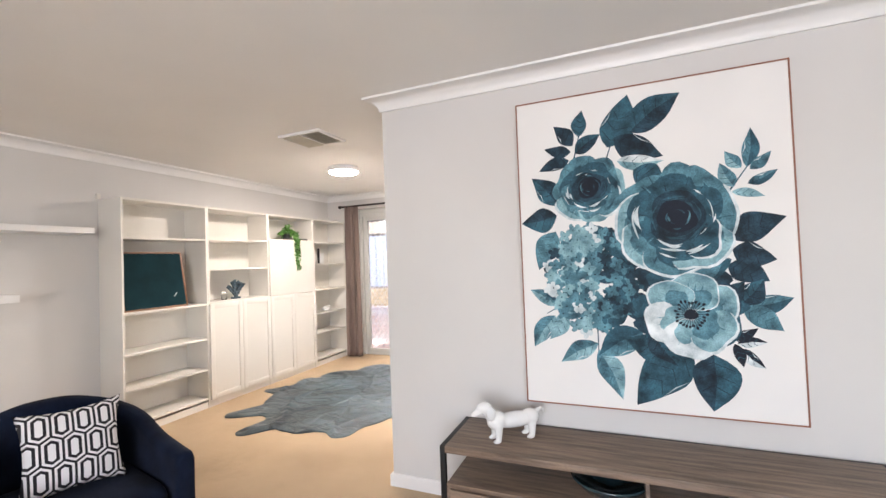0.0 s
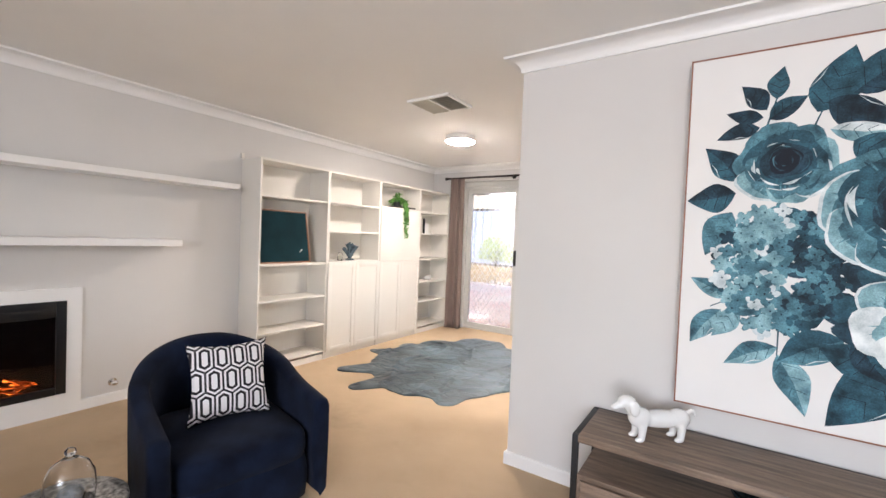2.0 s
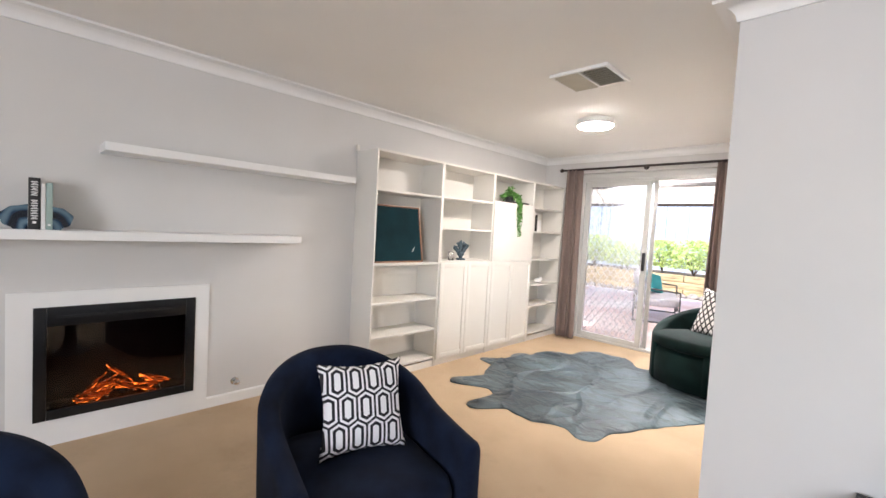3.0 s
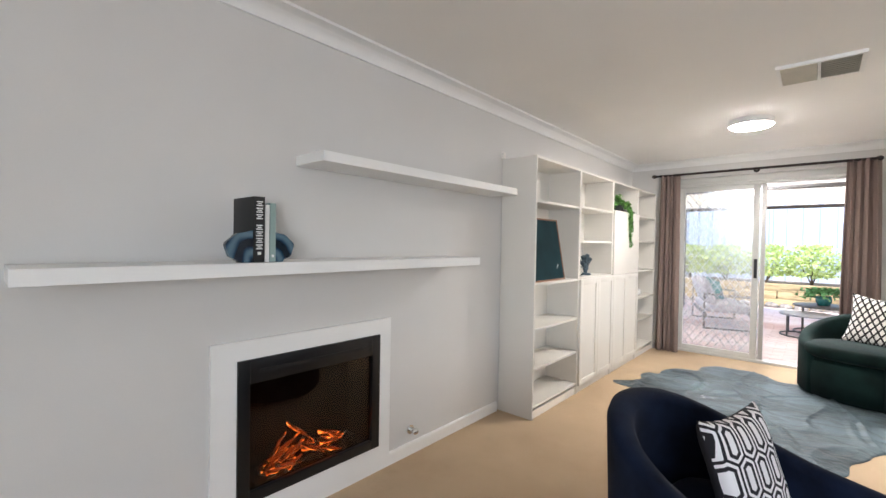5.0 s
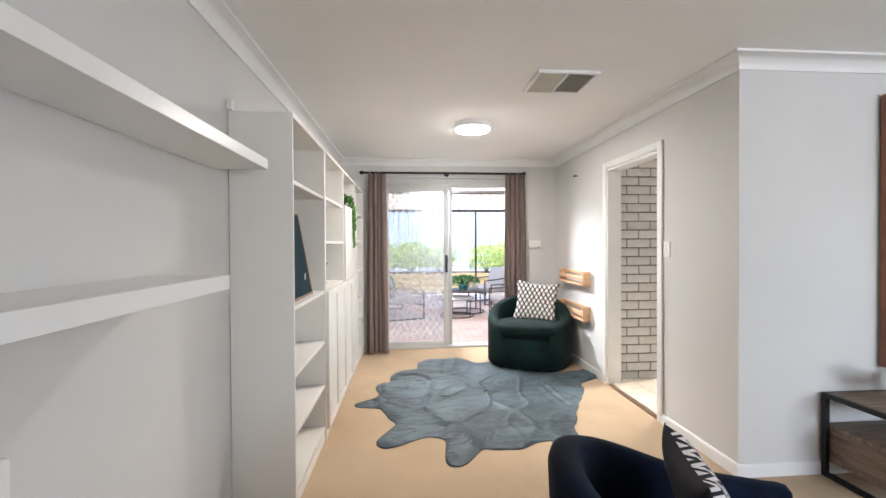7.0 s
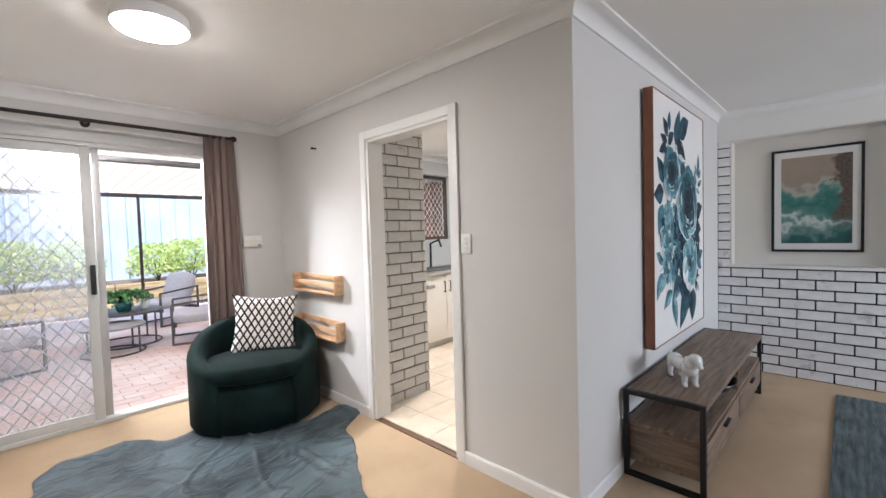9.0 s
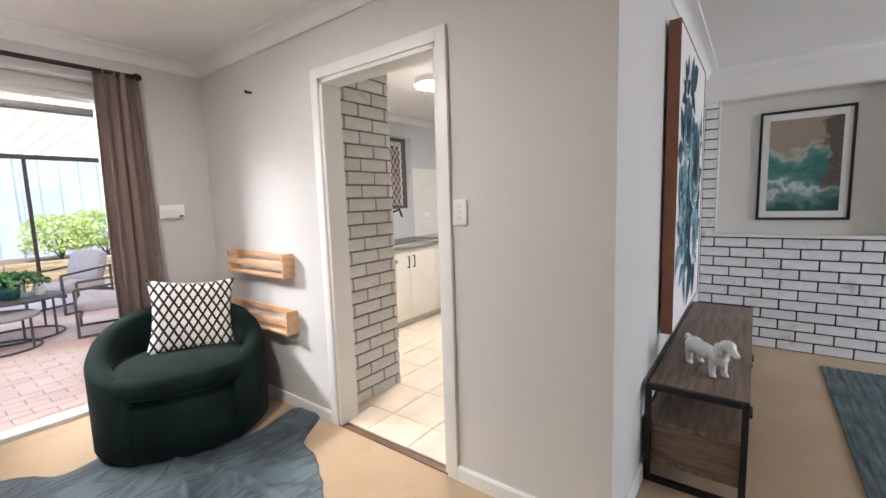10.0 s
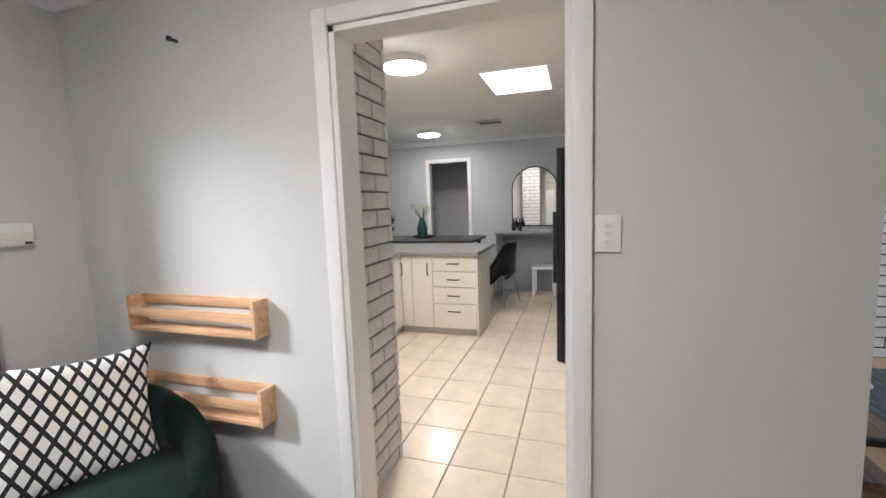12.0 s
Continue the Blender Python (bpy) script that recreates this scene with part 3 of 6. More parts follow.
gl = part("glass_front", box(B(), XW + 0.012, XW + 0.016, iy0 + 0.05, iy1 - 0.05, iz0 + 0.045, iz1 - 0.10), glass("smoked_glass", (0.42, 0.42, 0.43)), fp)
LOG = bpy.data.materials.new("glowing_log")
LOG.use_nodes = True
nt = LOG.node_tree
pb = nt.nodes["Principled BSDF"]
pb.inputs["Base Color"].default_value, pb.inputs["Roughness"].default_value = (0.03, 0.015, 0.01, 1), 0.9
nz = nt.nodes.new("ShaderNodeTexNoise")
nz.inputs["Scale"].default_value, nz.inputs["Detail"].default_value, nz.inputs["Distortion"].default_value = 9, 5, 1.2
tcl, mpl = nt.nodes.new("ShaderNodeTexCoord"), nt.nodes.new("ShaderNodeMapping")
mpl.inputs["Scale"].default_value = (1.5, 1.0, 3.2)
nt.links.new(tcl.outputs["Object"], mpl.inputs[0])
nt.links.new(mpl.outputs[0], nz.inputs["Vector"])
rp = nt.nodes.new("ShaderNodeValToRGB")
rp.color_ramp.elements[0].position, rp.color_ramp.elements[1].position = 0.44, 0.70
rp.color_ramp.elements[0].color, rp.color_ramp.elements[1].color = (0.004, 0.0006, 0.0, 1), (1.0, 0.34, 0.04, 1)
rp.color_ramp.elements.new(0.52).color = (0.10, 0.010, 0.001, 1)
rp.color_ramp.elements.new(0.60).color = (0.60, 0.09, 0.008, 1)
nt.links.new(nz.outputs["Fac"], rp.inputs[0])
nt.links.new(rp.outputs[0], pb.inputs["Emission Color"])
pb.inputs["Emission Strength"].default_value = 1.7
rl = random.Random(4)
for k in range(34):
    y, l = 0.78 + rl.uniform(-0.20, 0.20), rl.uniform(0.04, 0.10)
    a = rl.uniform(0.25, 0.8) * (1 if y < 0.75 else -1) if rl.random() < 0.75 else rl.uniform(-0.4, 0.4)
    x = XW - 0.05 - 0.15 * rl.random()
    z = 0.178 + max(0.0, 0.10 * rl.random() * (1 - abs(y - 0.78) / 0.26))
    b = tube(B(), (0, -l, 0), (0, l, 0), rl.uniform(0.006, 0.014), 10, 0.004)
    bmesh.ops.subdivide_edges(b, edges=[e for e in b.edges if e.calc_length() > l], cuts=7)
    for v in b.verts:
        q_ = v.co * 28 + Vector((k * 3.1, 0, 0))
        v.co += Vector((noise.noise(q_), 0, noise.noise(q_ + Vector((9, 2, 5))))) * 0.011
    part("log", b, LOG, fp, "glowing ember log", at=pose(x, y, z + l * abs(math.sin(a)), math.degrees(a), 0, rl.uniform(-25, 25)))
CHAR = mat("charcoal", (0.03, 0.022, 0.018), 0.9, 0.4, 20, 0.5, 60)
b = B()
for k in range(80):
    ball(b, (XW - 0.04 - 0.21 * rl.random(), 0.38 + 0.76 * rl.random(), 0.156), 0.016 + 0.012 * rl.random(), 1, 1.3, 0.8, 7, 5)
em = part("ember_bed", b, CHAR, fp, "dark charcoal ember bed")
em["kind"] = "stuff"
CHROME = mat("chrome", (0.75, 0.74, 0.72), 0.18, 0.05, 10, metal=1.0)
gv = thing("gas_outlet", "small chrome gas outlet on the wall", "gas outlet")
part("plate", tube(B(), (XW, 1.42, 0.155), (XW + 0.008, 1.42, 0.155), 0.028, 20), CHROME, gv)
part("spout", tube(B(), (XW + 0.006, 1.42, 0.155), (XW + 0.05, 1.42, 0.155), 0.014, 14), CHROME, gv)
part("cap", ball(B(), (XW + 0.05, 1.42, 0.155), 0.019, 1, 1.3, 1), CHROME, gv)


# ---- soft shapes ----
def smoothstep(u):
    u = min(1.0, max(0.0, u))
    return u * u * (3 - 2 * u)


def tub_shell(rx, ry, thick, arm, back, sweep_deg, square, z0=0.0, flat=0.25, lean=0.0, front_drop=0.0, n=72):
    """A horseshoe upholstered wall, open to -y, higher at the back."""
    b = B()
    tmax = radians(sweep_deg)
    rings = []
    for i in range(n + 1):
        th = -tmax + 2 * tmax * i / n
        sx, cy = math.sin(th), math.cos(th)
        k = (abs(sx) ** square + abs(cy) ** square) ** (-1 / square)
        ox, oy = rx * sx * k, ry * cy * k
        u = (abs(th) / tmax - flat) / (1 - flat)
        h = back + (arm - back) * smoothstep(u) if u > 0 else back
        end = smoothstep((tmax - abs(th)) / 0.16)
        h -= front_drop * (1 - end)
        nl = Vector((sx / rx, cy / ry)).normalized()
        ring = []
        prof = [(0.03, z0), (0.0, z0 + 0.03), (0.0, h * 0.55), (-lean, h - thick * 0.45), (thick * 0.13 - lean, h - thick * 0.14), (thick * 0.5 - lean, h), (thick * 0.87 - lean * 0.8, h - thick * 0.14), (thick, h - thick * 0.5), (thick * 1.06, h * 0.55), (thick, z0 + 0.05)]
        for o, z in prof:
            ring.append(b.verts.new((ox - nl.x * o, oy - nl.y * o, z)))
        rings.append(ring)
    m = len(rings[0])
    for a, c in zip(rings, rings[1:]):
        for j in range(m):
            b.faces.new((a[j], a[(j + 1) % m], c[(j + 1) % m], c[j]))
    b.faces.new(rings[0])
    b.faces.new(list(reversed(rings[-1])))
    return b


def barrel_shell(r, front, thick, arm, back, z0, yc=0.04, lean=0.02):
    """A round-backed upholstered wall with straight arms running to y = -front."""
    b = B()
    run = front + yc
    total = math.pi * r / 2 + run
    rings = []
    steps = [-total + 2 * total * k / 96 for k in range(97)]
    steps = [-total, -total + 0.006] + steps[1:-1] + [total - 0.006, total]
    for d in steps:
        side, e = (1 if d > 0 else -1), abs(d)
        if e < math.pi * r / 2:
            a = e / r
            ox, oy, nx, ny = side * r * math.sin(a), yc + r * math.cos(a), side * math.sin(a), math.cos(a)
        else:
            ox, oy, nx, ny = side * r, yc - (e - math.pi * r / 2), side, 0.0
        u = e / total
        h = arm + (back - arm) * (1 - smoothstep((u - 0.03) / 0.80)) - 0.02 * smoothstep((u - 0.75) / 0.25)
        ins = 0.014 if total - e < 0.001 else 0.004 if total - e < 0.01 else 0.0
        lo = lean * (1 - smoothstep(u * 1.3))
        prof = [(0.03, z0), (0.004, z0 + 0.03), (-lo * 0.4, h * 0.55), (-lo, h - thick * 0.45), (thick * 0.10 - lo, h - thick * 0.13), (thick * 0.5 - lo, h), (thick * 0.9 - lo * 0.8, h - thick * 0.13), (thick, h - thick * 0.5), (thick * 1.06, h * 0.55), (thick, z0 + 0.05)]
        cx_ = thick * 0.5
        ring = []
        for o, z in prof:
            o = o + (ins if o < cx_ else -ins)
            z = z - ins if z > h * 0.6 else z
            ring.append(b.verts.new((ox - nx * o, oy - ny * o, z)))
        rings.append(ring)
    m = len(rings[0])
    for a, c in zip(rings, rings[1:]):
        for j in range(m):
            b.faces.new((a[j], a[(j + 1) % m], c[(j + 1) % m], c[j]))
    b.faces.new(rings[0])
    b.faces.new(list(reversed(rings[-1])))
    return b


def pad(rx, ry, z0, z1, square=3.0, dome=0.02, front=None, n=56):
    """A rounded upholstered pad with a superelliptic outline."""
    b = B()
    rings = []
    hh = z1 - z0
    for o, z in ((0.90, z0), (0.98, z0 + 0.02), (1.0, z0 + hh * 0.4), (1.0, z0 + hh * 0.65), (0.975, z1 - hh * 0.13), (0.92, z1 - 0.004), (0.7, z1 + dome * 0.6), (0.35, z1 + dome)):
        ring = []
        for k in range(n):
            a = 2 * math.pi * k / n
            q = (abs(math.cos(a)) ** square + abs(math.sin(a)) ** square) ** (-1 / square)
            x, y = rx * o * q * math.cos(a), ry * o * q * math.sin(a)
            ring.append(b.verts.new((x, max(y, front) if front is not None else y, z)))
        rings.append(ring)
    for a, c in zip(rings, rings[1:]):
        for k in range(n):
            b.faces.new((a[k], a[(k + 1) % n], c[(k + 1) % n], c[k]))
    b.faces.new(list(reversed(rings[0])))
    b.faces.new(rings[-1])
    return b


def pillow_mesh(w, h, t, seed=1, n=26):
    """A scatter cushion standing in the x-z plane with pinched corners."""
    b = B()
    sides = []
    for sgn in (-1, 1):
        grid = []
        for j in range(n + 1):
            row = []
            for i in range(n + 1):
                u, v = 2 * i / n - 1, 2 * j / n - 1
                edge = (1 - u ** 4) * (1 - v ** 4)
                puff = t / 2 * edge ** 0.5 * (0.92 + 0.08 * math.sin(3 * u + seed) * math.cos(2.5 * v))
                pinch = 1 - 0.135 * (1 - v * v) * abs(u) ** 3, 1 - 0.135 * (1 - u * u) * abs(v) ** 3
                row.append(b.verts.new((w / 2 * u * pinch[0], sgn * puff, h / 2 * v * pinch[1])))
            grid.append(row)
        for a, c in zip(grid, grid[1:]):
            for i in range(n):
                b.faces.new((a[i], a[i + 1], c[i + 1], c[i])).material_index = 1 if sgn > 0 else 0
    bmesh.ops.remove_doubles(b, verts=b.verts, dist=0.0005)
    return b


def pattern_mat(name, kind, light, dark, sx, sz):
    """Woven geometric pattern in the cushion's own plane."""
    m = bpy.data.materials.new(name)
    m.use_nodes = True
    nt = m.node_tree
    N, L = nt.nodes.new, nt.links.new
    bs = nt.nodes["Principled BSDF"]
    bs.inputs["Roughness"].default_value = 0.9
    tc, sp = N("ShaderNodeTexCoord"), N("ShaderNodeSeparateXYZ")
    L(tc.outputs["Object"], sp.inputs[0])

    def op(kind_, a, c=None):
        nd = N("ShaderNodeMath")
        nd.operation = kind_
        for k, v in enumerate((a, c)):
            if v is None:
                continue
            if isinstance(v, (int, float)):
                nd.inputs[k].default_value = v
            else:
                L(v, nd.inputs[k])
        return nd.outputs[0]

    X, Z = op("DIVIDE", sp.outputs[0], sx), op("DIVIDE", sp.outputs[2], sz)
    if kind == "lattice":
        p = op("ABSOLUTE", op("SUBTRACT", op("FRACT", op("ADD", X, Z)), 0.5))
        q = op("ABSOLUTE", op("SUBTRACT", op("FRACT", op("SUBTRACT", X, Z)), 0.5))
        fac = op("GREATER_THAN", op("MAXIMUM", p, q), 0.355)
    else:
        def cell(du, dv):
            ax = op("ABSOLUTE", op("SUBTRACT", op("FRACT", op("ADD", X, du)), 0.5))
            az = op("MULTIPLY", op("ABSOLUTE", op("SUBTRACT", op("FRACT", op("ADD", Z, dv)), 0.5)), 2.90)
            return op("MAXIMUM", ax, op("SUBTRACT", op("ADD", op("MULTIPLY", ax, 0.5), op("MULTIPLY", az, 0.866)), 0.253))
        d = op("MINIMUM", cell(0.0, 0.0), cell(0.5, 0.5))
        outer = op("LESS_THAN", d, 0.44)
        mid = op("LESS_THAN", d, 0.32)
        inner = op("LESS_THAN", d, 0.17)
        white = op("ADD", op("SUBTRACT", outer, mid), inner)
        fac = op("SUBTRACT", 1.0, white)
    weave = N("ShaderNodeTexNoise")
    weave.inputs["Scale"].default_value = 350
    mx = N("ShaderNodeMix")
    mx.data_type = "RGBA"
    mx.inputs["A"].default_value, mx.inputs["B"].default_value = (*light, 1), (*dark, 1)
    L(fac, mx.inputs["Factor"])
    hs = N("ShaderNodeMix")
    hs.data_type, hs.blend_type = "RGBA", "OVERLAY"
    hs.inputs["Factor"].default_value = 0.25
    L(mx.outputs["Result"], hs.inputs["A"])
    L(weave.outputs["Fac"], hs.inputs["B"])
    L(hs.outputs["Result"], bs.inputs["Base Color"])
    bp = N("ShaderNodeBump")
    bp.inputs["Strength"].default_value, bp.inputs["Distance"].default_value = 0.3, 0.002
    L(weave.outputs["Fac"], bp.inputs["Height"])
    L(bp.outputs[0], bs.inputs["Normal"])
    return m


BLACKFAB = mat("black_fabric", (0.016, 0.014, 0.018), 0.9, 0.1, 20, 0.2, 300)
HEXFAB = pattern_mat("hexagon_fabric", "hex", (0.78, 0.75, 0.76), (0.014, 0.012, 0.016), 0.0765, 0.226)
LATFAB = pattern_mat("lattice_fabric", "lattice", (0.80, 0.77, 0.74), (0.020, 0.018, 0.018), 0.0515, 0.086)

# ---- navy tub chairs ----
def navy_chair(place):
    t = thing("tub_armchair", "dark navy velvet tub armchair", "armchair", place, group="navy tub armchairs")
    part("shell", barrel_shell(0.38, 0.40, 0.08, 0.535, 0.735, 0.03), NAVY, t, smooth="all")
    part("seat_cushion", pad(0.295, 0.345, 0.23, 0.375, 7.0, 0.015), NAVY, t, smooth="all", at=pose(0, -0.055, 0))
    part("seat_base", pad(0.30, 0.338, 0.03, 0.27, 10.0, 0.0), NAVY, t, smooth="all", at=pose(0, -0.055, 0))
    for x in (-0.24, 0.24):
        for y in (-0.24, 0.24):
            part("leg", tube(B(), (x, y, 0.0), (x, y, 0.05), 0.018, 12, 0.022), BLACK, t)
    return t


first = navy_chair(pose(-2.60, 1.335, 0, 0, 0, 78))
copy_thing(first, pose(-2.46, 0.06, 0, 0, 0, 84))
solid("scatter_cushion", pillow_mesh(0.385, 0.39, 0.125), (HEXFAB, BLACKFAB), "black and white hexagon scatter cushion on the navy armchair", "cushion", "all", place=pose(-2.595, 1.36, 0.572, -19, 0, 72))

# ---- green tub chair ----
gt = thing("swivel_tub_chair", "dark green velvet rounded tub chair", "armchair", pose(-2.08, 4.905, 0, 0, 0, -22))
part("shell", tub_shell(0.462, 0.455, 0.118, 0.475, 0.715, 148, 2.08, 0.012, 0.12, 0.0, 0.06), GREEN, gt, smooth="all")
part("seat_cushion", pad(0.385, 0.385, 0.345, 0.462, 2.5, 0.028), GREEN, gt, "green velvet seat cushion", smooth="all", at=pose(0, -0.092, 0.008, -2.5, 0, 0))
part("front_panel", pad(0.448, 0.448, 0.012, 0.375, 2.06, 0.0), GREEN, gt, smooth="all", at=pose(0, 0, 0))
solid("scatter_cushion", pillow_mesh(0.495, 0.475, 0.13, 2), (LATFAB, LATFAB), "black and white diamond lattice scatter cushion on the green chair", "cushion", "all", place=pose(-1.98, 4.955, 0.675, -16, 5, -20))

# ---- cowhide ----
def hide_mesh():
    lobes = ((-171, 0.20, 0.085), (-134, 0.32, 0.115), (-109, 0.31, 0.10), (-92, 0.08, 0.18), (-66, 0.14, 0.11), (-28, -0.16, 0.45), (21, 0.44, 0.13), (62, 0.15, 0.3), (102, 0.24, 0.2), (117, 0.22, 0.14), (140, 0.10, 0.2), (166, 0.07, 0.12))
    b = B()
    n, m = 300, 64
    centre = b.verts.new((0, 0, 0.012))
    rings = []
    for j in range(1, m + 1):
        f = j / m
        ring = []
        for k in range(n):
            a = 2 * math.pi * k / n - math.pi
            r = 0.955
            for deg, amp, wd in lobes:
                d = (a - radians(deg) + math.pi) % (2 * math.pi) - math.pi
                r += amp * math.exp(-abs(d / wd) ** 3)
            r += 0.020 * noise.noise(Vector((3.2 * math.cos(a), 3.2 * math.sin(a), 7))) + 0.016 * noise.noise(Vector((9 * math.cos(a), 9 * math.sin(a), 2)))
            x, y = r * f * math.cos(a), r * f * math.sin(a)
            z = 0.010 + 0.010 * (noise.noise(Vector((x * 2.2, y * 3.5, 1))) + 0.6 * noise.noise(Vector((x * 6, y * 9, 4)))) + 0.005
            z += 0.020 * max(0.0, 1 - abs(noise.noise(Vector((x * 1.6 + 0.4 * y, y * 1.1 - 0.5 * x, 9)))) * 13) ** 1.3 * min(1, 2 * f)
            z += 0.012 * max(0.0, 1 - abs(noise.noise(Vector((x * 2.6 - 1.2 * y, y * 1.4 + 0.9 * x, 3)))) * 12)
            z = max(0.006, z) * (1 if f < 0.93 else (1 - f) / 0.07 * 0.6 + 0.4)
            ring.append(b.verts.new((x, y, z)))
        rings.append(ring)
    for k in range(n):
        b.faces.new((centre, rings[0][k], rings[0][(k + 1) % n]))
    for a, c in zip(rings, rings[1:]):
        for k in range(n):
            b.faces.new((a[k], c[k], c[(k + 1) % n], a[(k + 1) % n]))
    low = [b.verts.new((v.co.x, v.co.y, 0.001)) for v in rings[-1]]
    for k in range(n):
        b.faces.new((rings[-1][k], low[k], low[(k + 1) % n], rings[-1][(k + 1) % n]))
    return b


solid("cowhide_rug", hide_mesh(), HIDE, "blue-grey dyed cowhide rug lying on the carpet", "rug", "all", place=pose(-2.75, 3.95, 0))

# ---- side table with a glass cloche between the armchairs ----
st = thing("side_table", "small round hammered silver side table", "side table", pose(-2.29, 0.635, -0.035))
SILVER = mat("hammered_silver", (0.42, 0.42, 0.41), 0.3, 0.5, 60, 0.8, 60, metal=0.9)
part("top", lathe(B(), [(0.165, 0.415), (0.18, 0.42), (0.18, 0.44), (0.17, 0.447)], 40), SILVER, st)
part("stem", lathe(B(), [(0.10, 0.055), (0.05, 0.12), (0.045, 0.25), (0.07, 0.36), (0.14, 0.415)], 32), SILVER, st)
part("base", lathe(B(), [(0.14, 0.035), (0.14, 0.05), (0.10, 0.06)], 32), SILVER, st)
cl = thing("glass_cloche", "clear glass cloche with a knob on the side table", "cloche", pose(-2.285, 0.655, 0.412) @ Matrix.Diagonal((0.8, 0.8, 0.8, 1)))
part("dome", lathe(B(), [(0.085, 0.0), (0.088, 0.06), (0.083, 0.12), (0.062, 0.165), (0.03, 0.188), (0.012, 0.194), (0.012, 0.190), (0.028, 0.184), (0.059, 0.162), (0.080, 0.119), (0.085, 0.06), (0.082, 0.0)], 36), GLASS, cl, smooth="all")
part("knob", ball(B(), (0, 0, 0.215), 0.02), GLASS, cl)
SHELL = mat("grey_shell", (0.25, 0.27, 0.29), 0.5, 0.3, 40, 0.4, 60)
part("ornament", ball(ball(B(), (0.01, 0, 0.04), 0.045, 1, 1, 0.85), (-0.03, 0.02, 0.025), 0.03), SHELL, cl, "grey ornament under the dome")

# ---- console unit ----
CX0, CX1, CY0, CY1, CZ = -1.06, 0.76, 2.09, 2.485, 0.478
cu = thing("console_unit", "brown oak media console in a black metal frame", "media console")
q = 0.026
for x in (CX0, CX1 - q):
    for y in (CY0, CY1 - q):
        part("leg", box(B(), x, x + q, y, y + q, 0, CZ, 0.002), BLACK, cu)
    part("side_rail", box(B(), x, x + q, CY0 + q, CY1 - q, CZ - q, CZ, 0.002), BLACK, cu)
    part("side_rail", box(B(), x, x + q, CY0 + q, CY1 - q, 0.0, q, 0.002), BLACK, cu)
part("back_rail", box(B(), CX0 + q, CX1 - q, CY1 - 0.012, CY1, CZ - 0.012, CZ, 0.002), BLACK, cu)
part("top_board", box(B(), CX0 + q, CX1 - q, CY0, CY1 - 0.014, CZ - 0.032, CZ + 0.001, 0.002), WOOD, cu)
part("bottom_board", box(B(), CX0 + q, CX1 - q, CY0 + 0.01, CY1, 0.085, 0.11, 0.002), WOOD, cu)
part("mid_shelf", box(B(), CX0 + q, CX1 - q, CY0 + 0.012, CY1, 0.275, 0.297, 0.002), WOOD, cu)
part("side_panel", box(B(), CX0 + q, CX0 + q + 0.016, CY0 + 0.012, CY1, 0.11, 0.275, 0.001), WOODY, cu)
for k, x in enumerate((CX0 + q + 0.016, -0.15)):
    d = part("drawer_front", box(B(), x + 0.003, x + 0.86 - (0.016 if k == 0 else 0.0), CY0 + 0.002, CY0 + 0.02, 0.112, 0.273, 0.002), WOOD, cu)
    part("handle", box(B(), x + 0.37, x + 0.49, CY0 - 0.016, CY0 + 0.004, 0.236, 0.250, 0.003), BLACK, d, "black bar handle")
part("divider", box(B(), -0.16, -0.144, CY0 + 0.012, CY1, 0.297, CZ - 0.033, 0.001), WOOD, cu)
bowl = B()
lathe(bowl, [(0.05, 0.0), (0.12, 0.03), (0.165, 0.075), (0.17, 0.09), (0.16, 0.085), (0.11, 0.04), (0.02, 0.015)], 36)
solid("bowl", bowl, mat("dark_teal_glaze", (0.015, 0.035, 0.045), 0.2, 0.3, 12, coat=0.4), "dark teal glazed bowl on the console shelf", "bowl", "all", place=pose(-0.30, 2.25, 0.298))

# ceramic dachshund: one plain shape
dg = B()
PORC = mat("white_porcelain", (0.82, 0.82, 0.81), 0.2, 0.02, 6, coat=0.5)
ball(dg, (-0.005, 0, 0.108), 0.046, 2.45, 0.92, 0.95)
ball(dg, (-0.085, 0, 0.112), 0.047, 1.0, 0.92, 1.0)
ball(dg, (0.085, 0, 0.115), 0.05, 1.0, 0.9, 1.05)
tube(dg, (0.09, 0, 0.12), (0.135, 0, 0.185), 0.036, 14, 0.030)
ball(dg, (0.145, 0, 0.198), 0.034, 1.15, 0.9, 0.9)
tube(dg, (0.150, 0, 0.194), (0.196, 0, 0.166), 0.024, 12, 0.015)
ball(dg, (0.197, 0, 0.166), 0.0155)
for sy in (-1, 1):
    ball(dg, (0.126, sy * 0.034, 0.172), 0.029, 0.75, 0.38, 1.35)
    for x in (-0.085, 0.085):
        tube(dg, (x, sy * 0.026, 0.09), (x + 0.004, sy * 0.029, 0.014), 0.02, 10, 0.014)
        ball(dg, (x + 0.012, sy * 0.029, 0.012), 0.016, 1.3, 0.9, 0.75)
tube(dg, (-0.10, 0, 0.125), (-0.145, 0, 0.155), 0.014, 10, 0.009)
tube(dg, (-0.145, 0, 0.155), (-0.16, 0, 0.12), 0.009, 10, 0.006)
dog = solid("dachshund_figurine", dg, PORC, "white porcelain dachshund figurine on the console", "figurine", "all", place=pose(-0.735, 2.275, CZ + 0.001, 0, 0, 218) @ Matrix.Diagonal((1.05, 1, 0.87, 1)))
md = dog.modifiers.new("blend", "REMESH")
md.mode, md.voxel_size, md.use_smooth_shade = "VOXEL", 0.0045, True
md = dog.modifiers.new("soften", "SMOOTH")
md.factor, md.iterations = 0.5, 5

